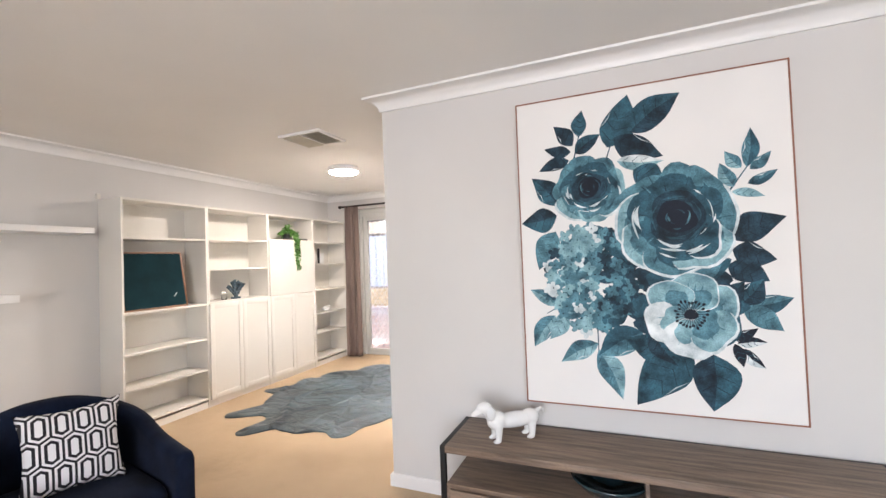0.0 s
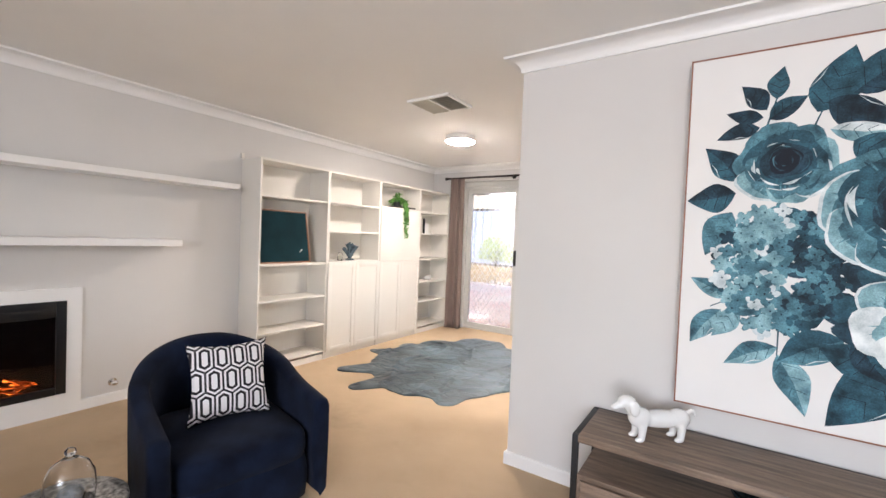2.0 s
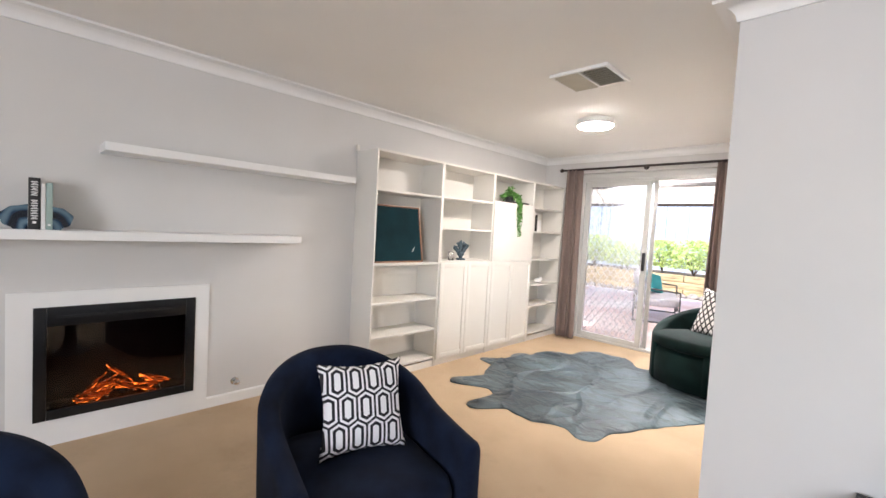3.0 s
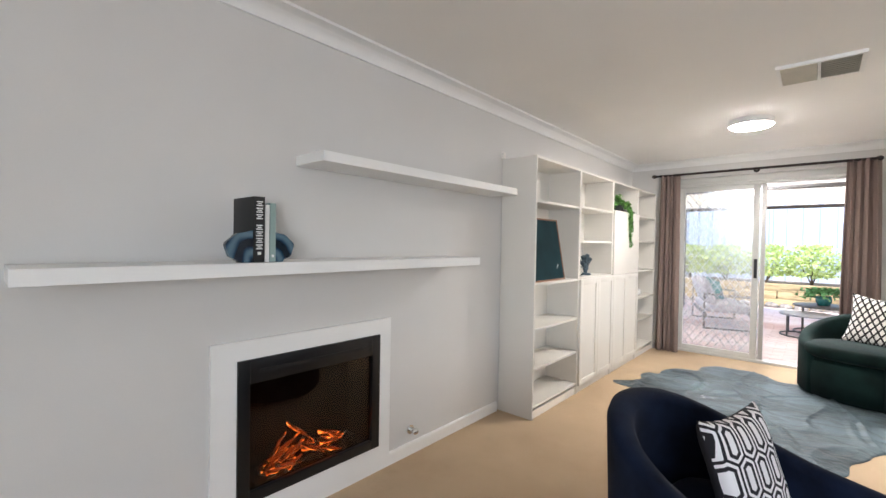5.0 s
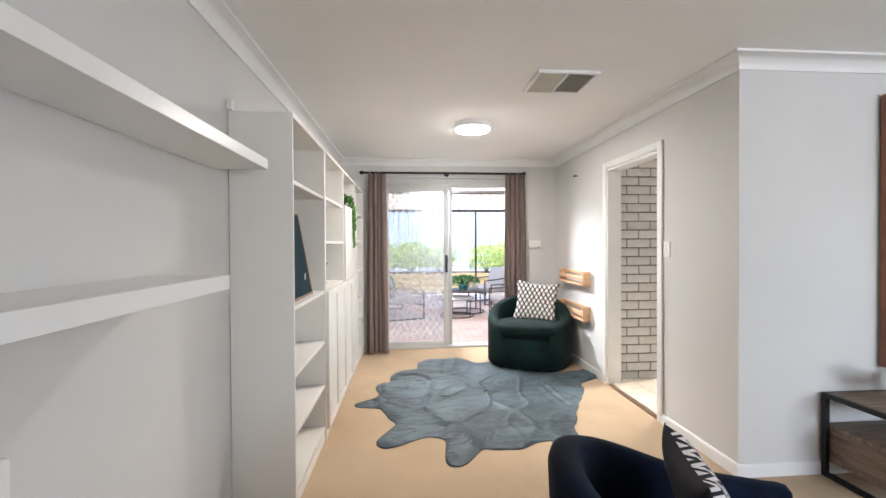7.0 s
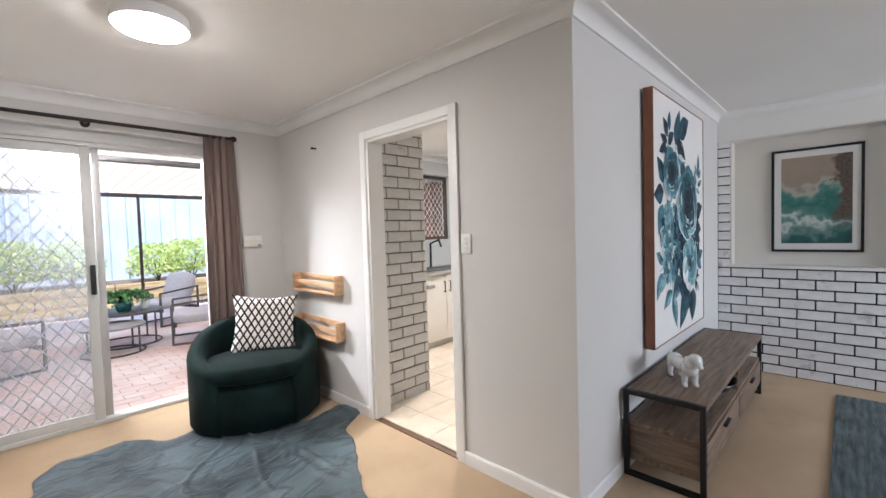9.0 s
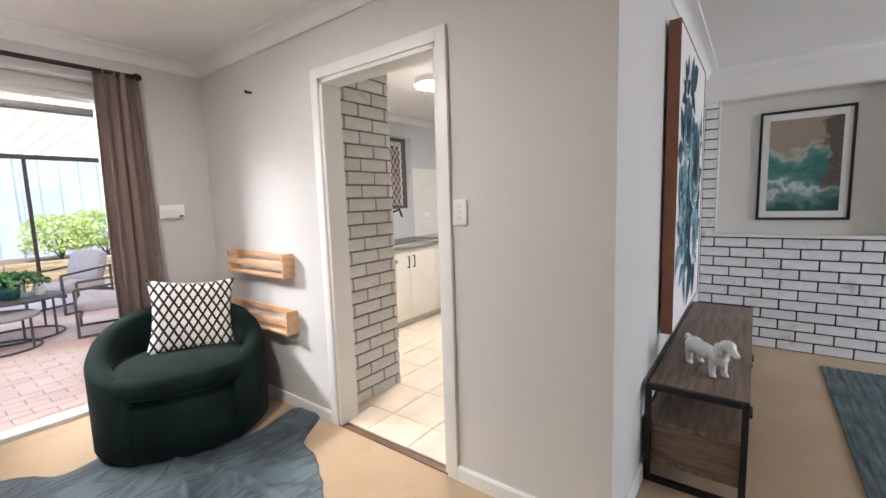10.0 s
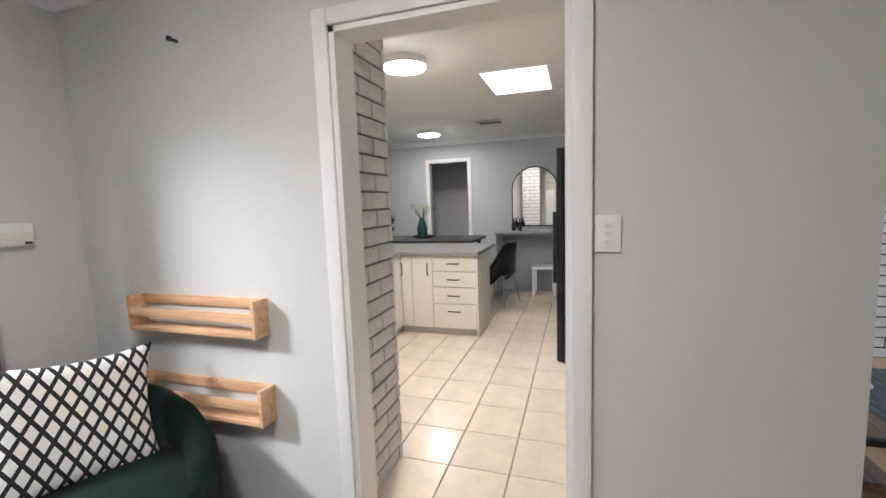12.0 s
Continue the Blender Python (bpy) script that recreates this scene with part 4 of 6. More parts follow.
# ---- the large floral painting ----
PW, PH = 1.19, 1.575
pt = thing("floral_painting", "large blue floral canvas in a thin copper frame", "painting", pose(-0.694, 2.43, 0.616))
CANVAS = mat("canvas", (0.80, 0.79, 0.775), 0.85, 0.015, 4, 0.3, 500)
part("canvas", box(B(), 0.006, PW - 0.006, 0.004, 0.05, 0.006, PH - 0.006), CANVAS, pt)
FR = mat("copper_frame", (0.26, 0.10, 0.055), 0.4, 0.15, 8, stretch=(1, 1, 1))
for x0, x1, z0, z1 in ((0, 0.006, 0, PH), (PW - 0.006, PW, 0, PH), (0.006, PW - 0.006, 0, 0.006), (0.006, PW - 0.006, PH - 0.006, PH)):
    part("frame_bar", box(B(), x0, x1, 0, 0.055, z0, z1), FR, pt)
TONES = [mat("ink_dark", (0.004, 0.013, 0.026), 0.8, 0.5, 14, second=(0.012, 0.040, 0.064)), mat("ink_teal", (0.008, 0.038, 0.062), 0.8, 0.4, 14, second=(0.024, 0.092, 0.13)),
         mat("wash_blue", (0.028, 0.095, 0.135), 0.8, 0.4, 14, second=(0.085, 0.215, 0.27)), mat("wash_light", (0.10, 0.24, 0.30), 0.8, 0.3, 14, second=(0.25, 0.43, 0.48)),
         mat("wash_pale", (0.46, 0.56, 0.59), 0.8, 0.2, 14, second=(0.70, 0.74, 0.75)), mat("ink_black", (0.005, 0.009, 0.020), 0.8, 0.3, 9)]
layer = [0.0]


def blot(b, cx, cz, rx, rz, turn, tone, wob=0.06, seed=0, n=22, cut=None):
    """A painted shape with a wavering edge, one paint layer over the last."""
    layer[0] += 0.000004
    rnd = random.Random(seed)
    ph = [rnd.uniform(0, 6.28) for _ in range(3)]
    vs = []
    for k in range(n):
        a = 2 * math.pi * k / n
        w = 1 + wob * (math.sin(2 * a + ph[0]) + 0.7 * math.sin(3 * a + ph[1]) + 0.5 * math.sin(5 * a + ph[2]))
        x, z = rx * w * math.cos(a), rz * w * math.sin(a)
        vs.append(b.verts.new((cx + x * math.cos(turn) - z * math.sin(turn), 0.0025 - layer[0], cz + x * math.sin(turn) + z * math.cos(turn))))
    f = b.faces.new(vs)
    f.material_index = tone


def leaf(b, x0, z0, x1, z1, wide, tone, seed):
    layer[0] += 0.000004
    d = Vector((x1 - x0, z1 - z0))
    nrm = Vector((-d.y, d.x))
    up, dn = [], []
    for k in range(1, 10):
        u = k / 10
        w = wide * 0.62 * math.sin(math.pi * u ** 0.85) * (1 - 0.25 * u) * (1 + 0.05 * math.sin(9 * u + seed))
        bend = 0.05 * math.sin(math.pi * u) * (1 if seed % 2 else -1)
        up.append((x0 + d.x * u + nrm.x * (w + bend), z0 + d.y * u + nrm.y * (w + bend)))
        dn.append((x0 + d.x * u - nrm.x * (w - bend), z0 + d.y * u - nrm.y * (w - bend)))
    y = 0.0025 - layer[0]
    halves = ((tone, up), (max(0, tone - 1) if seed % 3 else tone, dn))
    for tn, side in halves:
        spine = [(x0, z0), (x0 + d.x * 0.5 + nrm.x * bend_mid(seed), z0 + d.y * 0.5 + nrm.y * bend_mid(seed)), (x1, z1)]
        f = b.faces.new([b.verts.new((x, y, z)) for x, z in [spine[0]] + side + [spine[2], spine[1]]])
        f.material_index = tn
    layer[0] += 0.000004
    y = 0.0025 - layer[0]
    for k in (3, 5, 7):
        for side in (up, dn):
            px, pz = x0 + d.x * (k - 1.6) / 10, z0 + d.y * (k - 1.6) / 10
            qx, qz = side[k - 1][0] * 0.8 + px * 0.2, side[k - 1][1] * 0.8 + pz * 0.2
            o = Vector((qz - pz, px - qx))
            o = o.normalized() * 0.0022 if o.length else Vector((0.001, 0))
            f = b.faces.new([b.verts.new((x, y, z)) for x, z in ((px, pz), (qx, qz), (qx + o.x, qz + o.y), (px + o.x, pz + o.y))])
            f.material_index = 5 if tone < 2 else 1
    if seed % 2 == 0:
        for e_, g_ in ((up[2], up[6]),):
            o = Vector((g_[1] - e_[1], e_[0] - g_[0])).normalized() * 0.004
            m_ = ((e_[0] + g_[0]) / 2 + o.x * 2.2, (e_[1] + g_[1]) / 2 + o.y * 2.2)
            f = b.faces.new([b.verts.new((x, y - 0.000002, z)) for x, z in (e_, m_, g_, (m_[0] - o.x, m_[1] - o.y))])
            f.material_index = 4


def bend_mid(seed):
    return 0.05 * (1 if seed % 2 else -1)


def arc(b, cx, cz, r, a0, a1, w, tone, seed):
    """A tapering brush stroke along part of a wavering ring."""
    layer[0] += 0.000004
    out, inn = [], []
    for k in range(13):
        u = k / 12
        a = a0 + (a1 - a0) * u
        rr = r * (1 + 0.03 * math.sin(3 * a + seed) + 0.02 * math.sin(7 * a + seed * 2))
        t = w * math.sin(math.pi * min(1, max(0.02, u))) * (0.75 + 0.25 * math.sin(5 * u + seed))
        out.append((cx + (rr + t / 2) * math.cos(a), cz + (rr + t / 2) * 0.95 * math.sin(a)))
        inn.append((cx + (rr - t / 2) * math.cos(a), cz + (rr - t / 2) * 0.95 * math.sin(a)))
    for (p, q), (e, f) in zip(zip(out, inn), zip(out[1:], inn[1:])):
        b.faces.new([b.verts.new((x, 0.0025 - layer[0], z)) for x, z in (p, e, f, q)]).material_index = tone


def rose(b, cx, cz, r, seed):
    """A loose watercolour rose: pale outer petals, a dark swirled heart and white gaps below it."""
    rnd = random.Random(seed)
    ux, uz = cx + 0.02 * r, cz + 0.06 * r
    for ring, (f, cnt) in enumerate(((1.0, 8), (0.80, 6))):
        for k in range(cnt):
            a = 2 * math.pi * (k + 0.5 * ring) / cnt + rnd.uniform(-0.22, 0.22)
            low, left = math.sin(a) < 0.15, math.cos(a) < -0.2
            tone = (3 if left else rnd.choice((2, 3))) if low else (2 if left else rnd.choice((1, 2, 2)))
            tone = max(1, tone - ring)
            x, z = cx + r * f * 0.60 * math.cos(a), cz + r * f * 0.58 * math.sin(a)
            sd, turn = seed * 31 + ring * 9 + k, a + math.pi / 2 + rnd.uniform(-0.2, 0.2)
            wide, deep = r * f * rnd.uniform(0.40, 0.50), r * f * rnd.uniform(0.34, 0.40)
            if low and rnd.random() < 0.7:
                blot(b, x + 0.007 * math.cos(a), z + 0.007 * math.sin(a), wide, deep, turn, 4, 0.09, sd)
            blot(b, x - 0.003 * math.cos(a), z - 0.003 * math.sin(a), wide * 0.985, deep * 0.97, turn, tone, 0.09, sd)
            blot(b, x - r * 0.10 * f * math.cos(a), z - r * 0.10 * f * math.sin(a), wide * 0.78, deep * 0.72, turn, max(1, tone - 1), 0.16, sd + 3)
            blot(b, x - r * 0.20 * f * math.cos(a), z - r * 0.20 * f * math.sin(a), wide * 0.55, deep * 0.5, turn, 1 if tone > 1 else 0, 0.2, sd + 7)
            for s_ in range(4):     # brushed veins
                t = a + rnd.uniform(-0.42, 0.42)
                q = r * f * rnd.uniform(0.52, 0.74)
                blot(b, cx + q * math.cos(t), cz + q * math.sin(t), r * f * 0.16, r * 0.011, t, max(0, tone - 1) if s_ % 2 else tone, 0.2, sd + s_, 9)
    for f, tone in ((0.52, 1), (0.45, 0), (0.30, 5)):
        blot(b, ux, uz, r * f, r * f * 0.94, 0.3, tone, 0.08, seed + int(f * 90))
    for k in range(15):             # swirls within the heart
        a, f = rnd.uniform(0, 6.28), rnd.uniform(0.10, 0.46)
        arc(b, ux, uz, r * f, a, a + rnd.uniform(0.6, 1.5), r * rnd.uniform(0.02, 0.055), rnd.choice((1, 1, 2, 0, 0)), k)
    for k in range(8):              # bare canvas between the petals
        a = rnd.uniform(2.7, 5.0)
        arc(b, ux, uz, r * rnd.uniform(0.48, 0.72), a, a + rnd.uniform(0.35, 0.95), r * rnd.uniform(0.035, 0.085), 4, seed + k)
    for k in range(5):
        a = rnd.uniform(-0.9, 1.9)
        arc(b, ux, uz, r * rnd.uniform(0.40, 0.60), a, a + rnd.uniform(0.2, 0.5), r * rnd.uniform(0.018, 0.035), 4, seed + k)


art = B()
TOP = [(0.44, 1.25, 0.54, 1.49, 0.55, 1), (0.54, 1.31, 0.76, 1.46, 0.5, 1), (0.47, 1.29, 0.68, 1.18, 0.5, 0), (0.31, 1.32, 0.33, 1.45, 0.5, 1), (0.28, 1.28, 0.19, 1.39, 0.5, 0), (0.27, 1.25, 0.14, 1.28, 0.42, 0), (0.26, 1.21, 0.11, 1.17, 0.4, 0), (0.29, 1.24, 0.41, 1.32, 0.5, 1), (0.48, 1.18, 0.68, 1.16, 0.35, 4), (0.55, 1.13, 0.68, 1.04, 0.7, 1)]
LEFT = [(0.2, 0.99, 0.07, 1.14, 0.5, 1), (0.19, 0.94, 0.01, 0.91, 0.6, 1), (0.18, 0.86, 0.09, 0.67, 0.5, 2), (0.21, 0.51, 0.04, 0.57, 0.4, 3), (0.16, 0.44, 0.05, 0.28, 0.45, 3), (0.22, 0.46, 0.13, 0.32, 0.45, 3), (0.36, 0.31, 0.18, 0.21, 0.4, 3), (0.36, 0.28, 0.46, 0.05, 0.4, 3)]
LOW = [(0.76, 0.29, 0.52, 0.03, 0.5, 1), (0.84, 0.28, 0.83, 0.03, 0.7, 1), (0.56, 0.37, 0.36, 0.25, 0.55, 2), (0.72, 0.28, 0.48, 0.34, 0.5, 1), (0.59, 0.39, 0.7, 0.22, 0.45, 1)]
RIGHT = [(0.92, 0.79, 1.13, 0.87, 0.5, 0), (0.93, 0.74, 1.09, 0.69, 0.6, 0), (0.91, 0.67, 1.06, 0.6, 0.6, 0), (0.97, 0.49, 1.14, 0.53, 0.45, 2), (0.96, 0.48, 1.1, 0.39, 0.5, 2), (0.95, 0.5, 1.04, 0.61, 0.6, 1), (0.9, 0.5, 0.97, 0.6, 0.6, 1)]
SPRIG = [(0.92, 0.35, 1.01, 0.4, 0.4, 5), (0.93, 0.33, 1.04, 0.34, 0.4, 5), (0.94, 0.31, 1.03, 0.23, 0.4, 5), (0.92, 0.33, 0.95, 0.23, 0.4, 5), (1.0, 1.09, 1.02, 1.26, 0.35, 2), (0.98, 1.09, 0.92, 1.17, 0.5, 3), (1.01, 1.08, 1.09, 1.15, 0.4, 2), (0.95, 1.01, 0.9, 1.12, 0.5, 3), (1.0, 1.02, 1.11, 1.07, 0.35, 2), (0.94, 0.99, 1.06, 0.96, 0.3, 3)]


def stem(b, x0, z0, x1, z1, tone=1, w=0.004):
    layer[0] += 0.000004
    d = Vector((x1 - x0, z1 - z0)).normalized() * w
    f = b.faces.new([b.verts.new((x, 0.0025 - layer[0], z)) for x, z in ((x0 - d.y, z0 + d.x), (x0 + d.y, z0 - d.x), (x1 + d.y * 0.5, z1 - d.x * 0.5), (x1 - d.y * 0.5, z1 + d.x * 0.5))])
    f.material_index = tone


for st_ in ((0.26, 1.12, 0.33, 1.40), (0.40, 1.10, 0.47, 1.30), (0.90, 0.95, 1.02, 1.12), (0.36, 0.50, 0.36, 0.26), (0.85, 0.40, 0.95, 0.33), (0.30, 0.55, 0.12, 0.45)):
    stem(art, *st_)
for i_, l_ in enumerate(TOP + LEFT + LOW + RIGHT + SPRIG):
    leaf(art, *l_, i_)
ra = random.Random(8)
for k in range(40):     # dark wash under the florets
    a, r_ = ra.uniform(0, 6.28), 0.19 * math.sqrt(ra.random())
    blot(art, 0.35 + r_ * math.cos(a), 0.63 + r_ * 1.2 * math.sin(a), ra.uniform(0.03, 0.055), ra.uniform(0.02, 0.04), a, ra.choice((1, 2, 2, 3)) if math.cos(a) < 0.3 else ra.choice((0, 0, 1, 5)), 0.15, k)
for k in range(26):     # shaded heart of the bunch
    blot(art, 0.60 + ra.uniform(-0.14, 0.30), 0.55 + ra.uniform(-0.14, 0.16), ra.uniform(0.05, 0.10), ra.uniform(0.03, 0.07), ra.uniform(0, 3), ra.choice((0, 0, 1, 1, 2)), 0.12, k)
for k in range(210):     # hydrangea florets
    a, r_ = ra.uniform(0, 6.28), 0.21 * math.sqrt(ra.random())
    hx, hz, tn = 0.34 + r_ * math.cos(a), 0.62 + r_ * 1.25 * math.sin(a), ra.choice((2, 2, 3, 3, 3, 4)) if k > 50 and math.cos(a) < 0.25 else ra.choice((0, 1, 1, 2, 2))
    for p_ in range(4):
        aa = p_ * 1.57 + a
        blot(art, hx + 0.016 * math.cos(aa), hz + 0.016 * math.sin(aa), 0.017, 0.013, aa, tn, 0.1, k * 4 + p_, 9)
    blot(art, hx, hz, 0.004, 0.004, 0, 1 if tn > 2 else 0, 0.1, k, 7)
rose(art, 0.345, 1.055, 0.178, 5)
rose(art, 0.715, 0.88, 0.268, 6)
for k in range(6):      # open anemone
    a = 2 * math.pi * k / 6 + 0.35
    pale = math.cos(a) + math.sin(a) < -0.3
    px_, pz_ = 0.76 + 0.105 * math.cos(a), 0.455 + 0.105 * math.sin(a)
    blot(art, px_ + 0.005 * math.cos(a), pz_ + 0.005 * math.sin(a) - 0.004, 0.098, 0.088, a + math.pi / 2, 4, 0.08, 40 + k)
    blot(art, px_, pz_, 0.093, 0.083, a + math.pi / 2, 4 if pale else 3, 0.08, 40 + k)
    blot(art, px_ - 0.03 * math.cos(a), pz_ - 0.03 * math.sin(a), 0.062, 0.05, a + math.pi / 2, 3 if pale else 2, 0.15, 50 + k)
    for q_ in range(3):
        t = a + (q_ - 1) * 0.22
        blot(art, 0.76 + 0.105 * math.cos(t), 0.455 + 0.105 * math.sin(t), 0.035, 0.003, t, 3 if pale else 2, 0.2, k + q_, 8)
for k in range(26):
    a = 2 * math.pi * k / 26
    r_ = 0.05 + 0.02 * ra.random()
    stem(art, 0.76 + 0.02 * math.cos(a), 0.455 + 0.02 * math.sin(a), 0.76 + r_ * math.cos(a), 0.455 + r_ * math.sin(a), 0, 0.002)
    blot(art, 0.76 + r_ * math.cos(a), 0.455 + r_ * math.sin(a), 0.008, 0.006, a, 5, 0.1, k, 8)
blot(art, 0.76, 0.455, 0.026, 0.024, 0, 5, 0.1, 3)
part("floral_motif", art, TONES, pt, "blue and teal watercolour roses and leaves", smooth=False, at=Matrix.Diagonal((PW / 1.17, 1, PH / 1.53, 1)))


# ---- things on the bookcases and shelves ----
cb = thing("chalkboard", "teal-black framed chalkboard leaning in the bookcase", "chalkboard")
BW, BH = 0.57, 0.52
cb.matrix_world = Matrix.Translation((-4.045, 2.715, 1.0325)) @ Euler((0, radians(-10), 0)).to_matrix().to_4x4()
part("board", box(B(), -0.014, -0.004, -BW / 2 + 0.012, BW / 2 - 0.012, 0.012, BH - 0.012), CHALK, cb)
COPPERWOOD = mat("copper_wood", (0.25, 0.12, 0.06), 0.45, 0.2, 12)
for y0, y1, z0, z1 in ((-BW / 2, -BW / 2 + 0.013, 0, BH), (BW / 2 - 0.013, BW / 2, 0, BH), (-BW / 2 + 0.013, BW / 2 - 0.013, 0, 0.013), (-BW / 2 + 0.013, BW / 2 - 0.013, BH - 0.013, BH)):
    part("frame_bar", box(B(), -0.018, 0.0, y0, y1, z0, z1, 0.002), COPPERWOOD, cb)
b = tube(B(), (-0.003, 0.165, 0.10), (-0.003, 0.195, 0.135), 0.003, 6)
part("chalk_mark", b, TRIM, cb, "small white chalk marks")

CORAL = mat("blue_grey_coral", (0.06, 0.095, 0.12), 0.7, 0.35, 40, 0.6, 80)
b = B()
rc = random.Random(5)
lathe(b, [(0.05, 0), (0.05, 0.015), (0.035, 0.02)], 20)


def twig(b, p, d, l, r, depth):
    q = p + d * l
    tube(b, p, q, r, 7, r * 0.75)
    ball(b, q, r * 1.15, 1, 1, 1, 8, 6)
    if depth:
        for k in range(3 if depth > 1 else 2):
            e = (d + Vector((rc.uniform(-0.35, 0.35), rc.uniform(-0.8, 0.8), rc.uniform(-0.1, 0.5)))).normalized()
            twig(b, q, e, l * rc.uniform(0.7, 0.95), r * 0.78, depth - 1)


for k in range(5):
    twig(b, Vector((0, 0, 0.015)), Vector((rc.uniform(-0.3, 0.3), (k - 2) * 0.36, 1)).normalized(), 0.056, 0.015, 3)
solid("coral_sculpture", b, CORAL, "blue-grey branching coral sculpture on the bookcase", "sculpture", True, place=pose(-4.13, 3.62, 1.036))
b = lathe(B(), [(0.028, 0), (0.030, 0.05), (0.026, 0.085), (0.012, 0.09)], 20)
solid("glass_jar", b, GLASS, "small clear glass jar beside the coral", "jar", "all", place=pose(-4.13, 3.47, 1.036))

LEAFG = mat("trailing_leaf", (0.06, 0.17, 0.03), 0.5, 0.35, 20, second=(0.12, 0.30, 0.06))
hp = thing("trailing_plant", "green trailing plant in a dark pot on the bookcase", "plant", pose(-4.10, 4.40, 1.701))
part("pot", lathe(B(), [(0.05, 0.0), (0.062, 0.09), (0.058, 0.095), (0.05, 0.08)], 24), mat("dark_pot", (0.02, 0.022, 0.024), 0.5, 0.2), hp)
rp_ = random.Random(2)
b = B()


def leaflet(b, p, size, rnd, droop=0.3):
    d = Vector((rnd.gauss(0, 1), rnd.gauss(0, 1), rnd.gauss(-droop, 0.6))).normalized()
    n_ = d.cross(Vector((rnd.gauss(0, 1), rnd.gauss(0, 1), rnd.gauss(0, 1)))).normalized() * size * 0.42
    up = d.cross(n_).normalized() * size * 0.12
    c = [p, p + d * size * 0.5 + n_ + up, p + d * size, p + d * size * 0.5 - n_ + up]
    mid = b.verts.new(p + d * size * 0.5)
    v = [b.verts.new(q) for q in c]
    for k in range(4):
        b.faces.new((mid, v[k], v[(k + 1) % 4]))


for k in range(330):
    a, e = rp_.uniform(0, 6.28), rp_.random()
    leaflet(b, Vector((0.105 * e * math.cos(a), 0.115 * e * math.sin(a), 0.05 + 0.13 * (1.1 - e) * rp_.random() + 0.03 * rp_.random())), 0.036, rp_)
for sdx in range(11):
    y = rp_.uniform(-0.02, 0.085)
    x, z, zz = rp_.uniform(0.05, 0.10), 0.12, rp_.choice((-0.10, -0.18, -0.25, -0.30, -0.36))
    while z > zz:
        z -= 0.014
        x = min(0.125, x + 0.006)
        for _ in range(2):
            leaflet(b, Vector((x + rp_.uniform(-0.008, 0.008), y + rp_.uniform(-0.012, 0.012), z)), 0.028, rp_, 0.8)
part("foliage", b, LEAFG, hp, "bright green trailing leaves", smooth=False)
solid("dark_tray", box(B(), -4.27, -4.0, 4.30, 4.66, 1.7005, 1.722, 0.004), mat("charcoal_wood", (0.05, 0.045, 0.042), 0.6, 0.2, 12), "charcoal wooden board under the plant", "board").location.z = 0.0
b = thing("photo_frame", "small black and white photo frame on the bookcase", "photo frame", pose(-4.08, 5.05, 1.391))
part("frame", box(B(), -0.012, 0.012, -0.09, -0.07, 0, 0.21, 0.002), BLACK, b)
part("card", box(B(), -0.004, 0.004, -0.069, 0.03, 0, 0.145, 0.001), TRIM, b)
b = B()
ball(b, (0, 0, 0.035), 0.045, 1, 1.5, 0.75)
ball(b, (0.0, 0.06, 0.055), 0.026)
solid("white_ornament", b, PORC, "small white ceramic ornament on the bookcase shelf", "ornament", "all", place=pose(-4.10, 5.13, 0.711))

# books between agate bookends
AGATE = bpy.data.materials.new("blue_agate")
AGATE.use_nodes = True
nt = AGATE.node_tree
pb = nt.nodes["Principled BSDF"]
pb.inputs["Roughness"].default_value = 0.15
wv, rmp, tcx = nt.nodes.new("ShaderNodeTexWave"), nt.nodes.new("ShaderNodeValToRGB"), nt.nodes.new("ShaderNodeTexCoord")
wv.wave_type, wv.rings_direction = "RINGS", "SPHERICAL"
wv.inputs["Scale"].default_value, wv.inputs["Distortion"].default_value, wv.inputs["Detail"].default_value = 4.2, 5.0, 4.0
el = rmp.color_ramp.elements
el[0].color, el[1].color = (0.003, 0.005, 0.012, 1), (0.10, 0.17, 0.22, 1)
el.new(0.40).color = (0.005, 0.012, 0.030, 1)
el.new(0.62).color = (0.016, 0.050, 0.095, 1)
nt.links.new(tcx.outputs["Object"], wv.inputs["Vector"])
nt.links.new(wv.outputs["Fac"], rmp.inputs[0])
nt.links.new(rmp.outputs[0], pb.inputs["Base Color"])
for sgn, y in ((-1, 0.332), (1, 0.402)):
    b = B()
    top, bot = [], []
    outline = [(0.0, 0.0), (0.055, 0.0)] + [(0.102 * math.cos(a) * (1 + 0.03 * math.sin(7 * a)), 0.060 + 0.064 * math.sin(a) * (1 + 0.04 * math.sin(9 * a))) for a in [radians(-55 + 145 * k / 30) for k in range(31)]]
    for x in (-0.011, 0.011):
        top.append([b.verts.new((x, sgn * u, v)) for u, v in outline])
    b.faces.new(top[0])
    b.faces.new(top[1])
    for k in range(len(outline)):
        b.faces.new((top[0][k], top[0][(k + 1) % len(outline)], top[1][(k + 1) % len(outline)], top[1][k]))
    solid("agate_bookend", b, AGATE, "polished blue agate bookend on the floating shelf", "bookend", group="agate bookends", place=pose(-4.10, y, 1.2405))


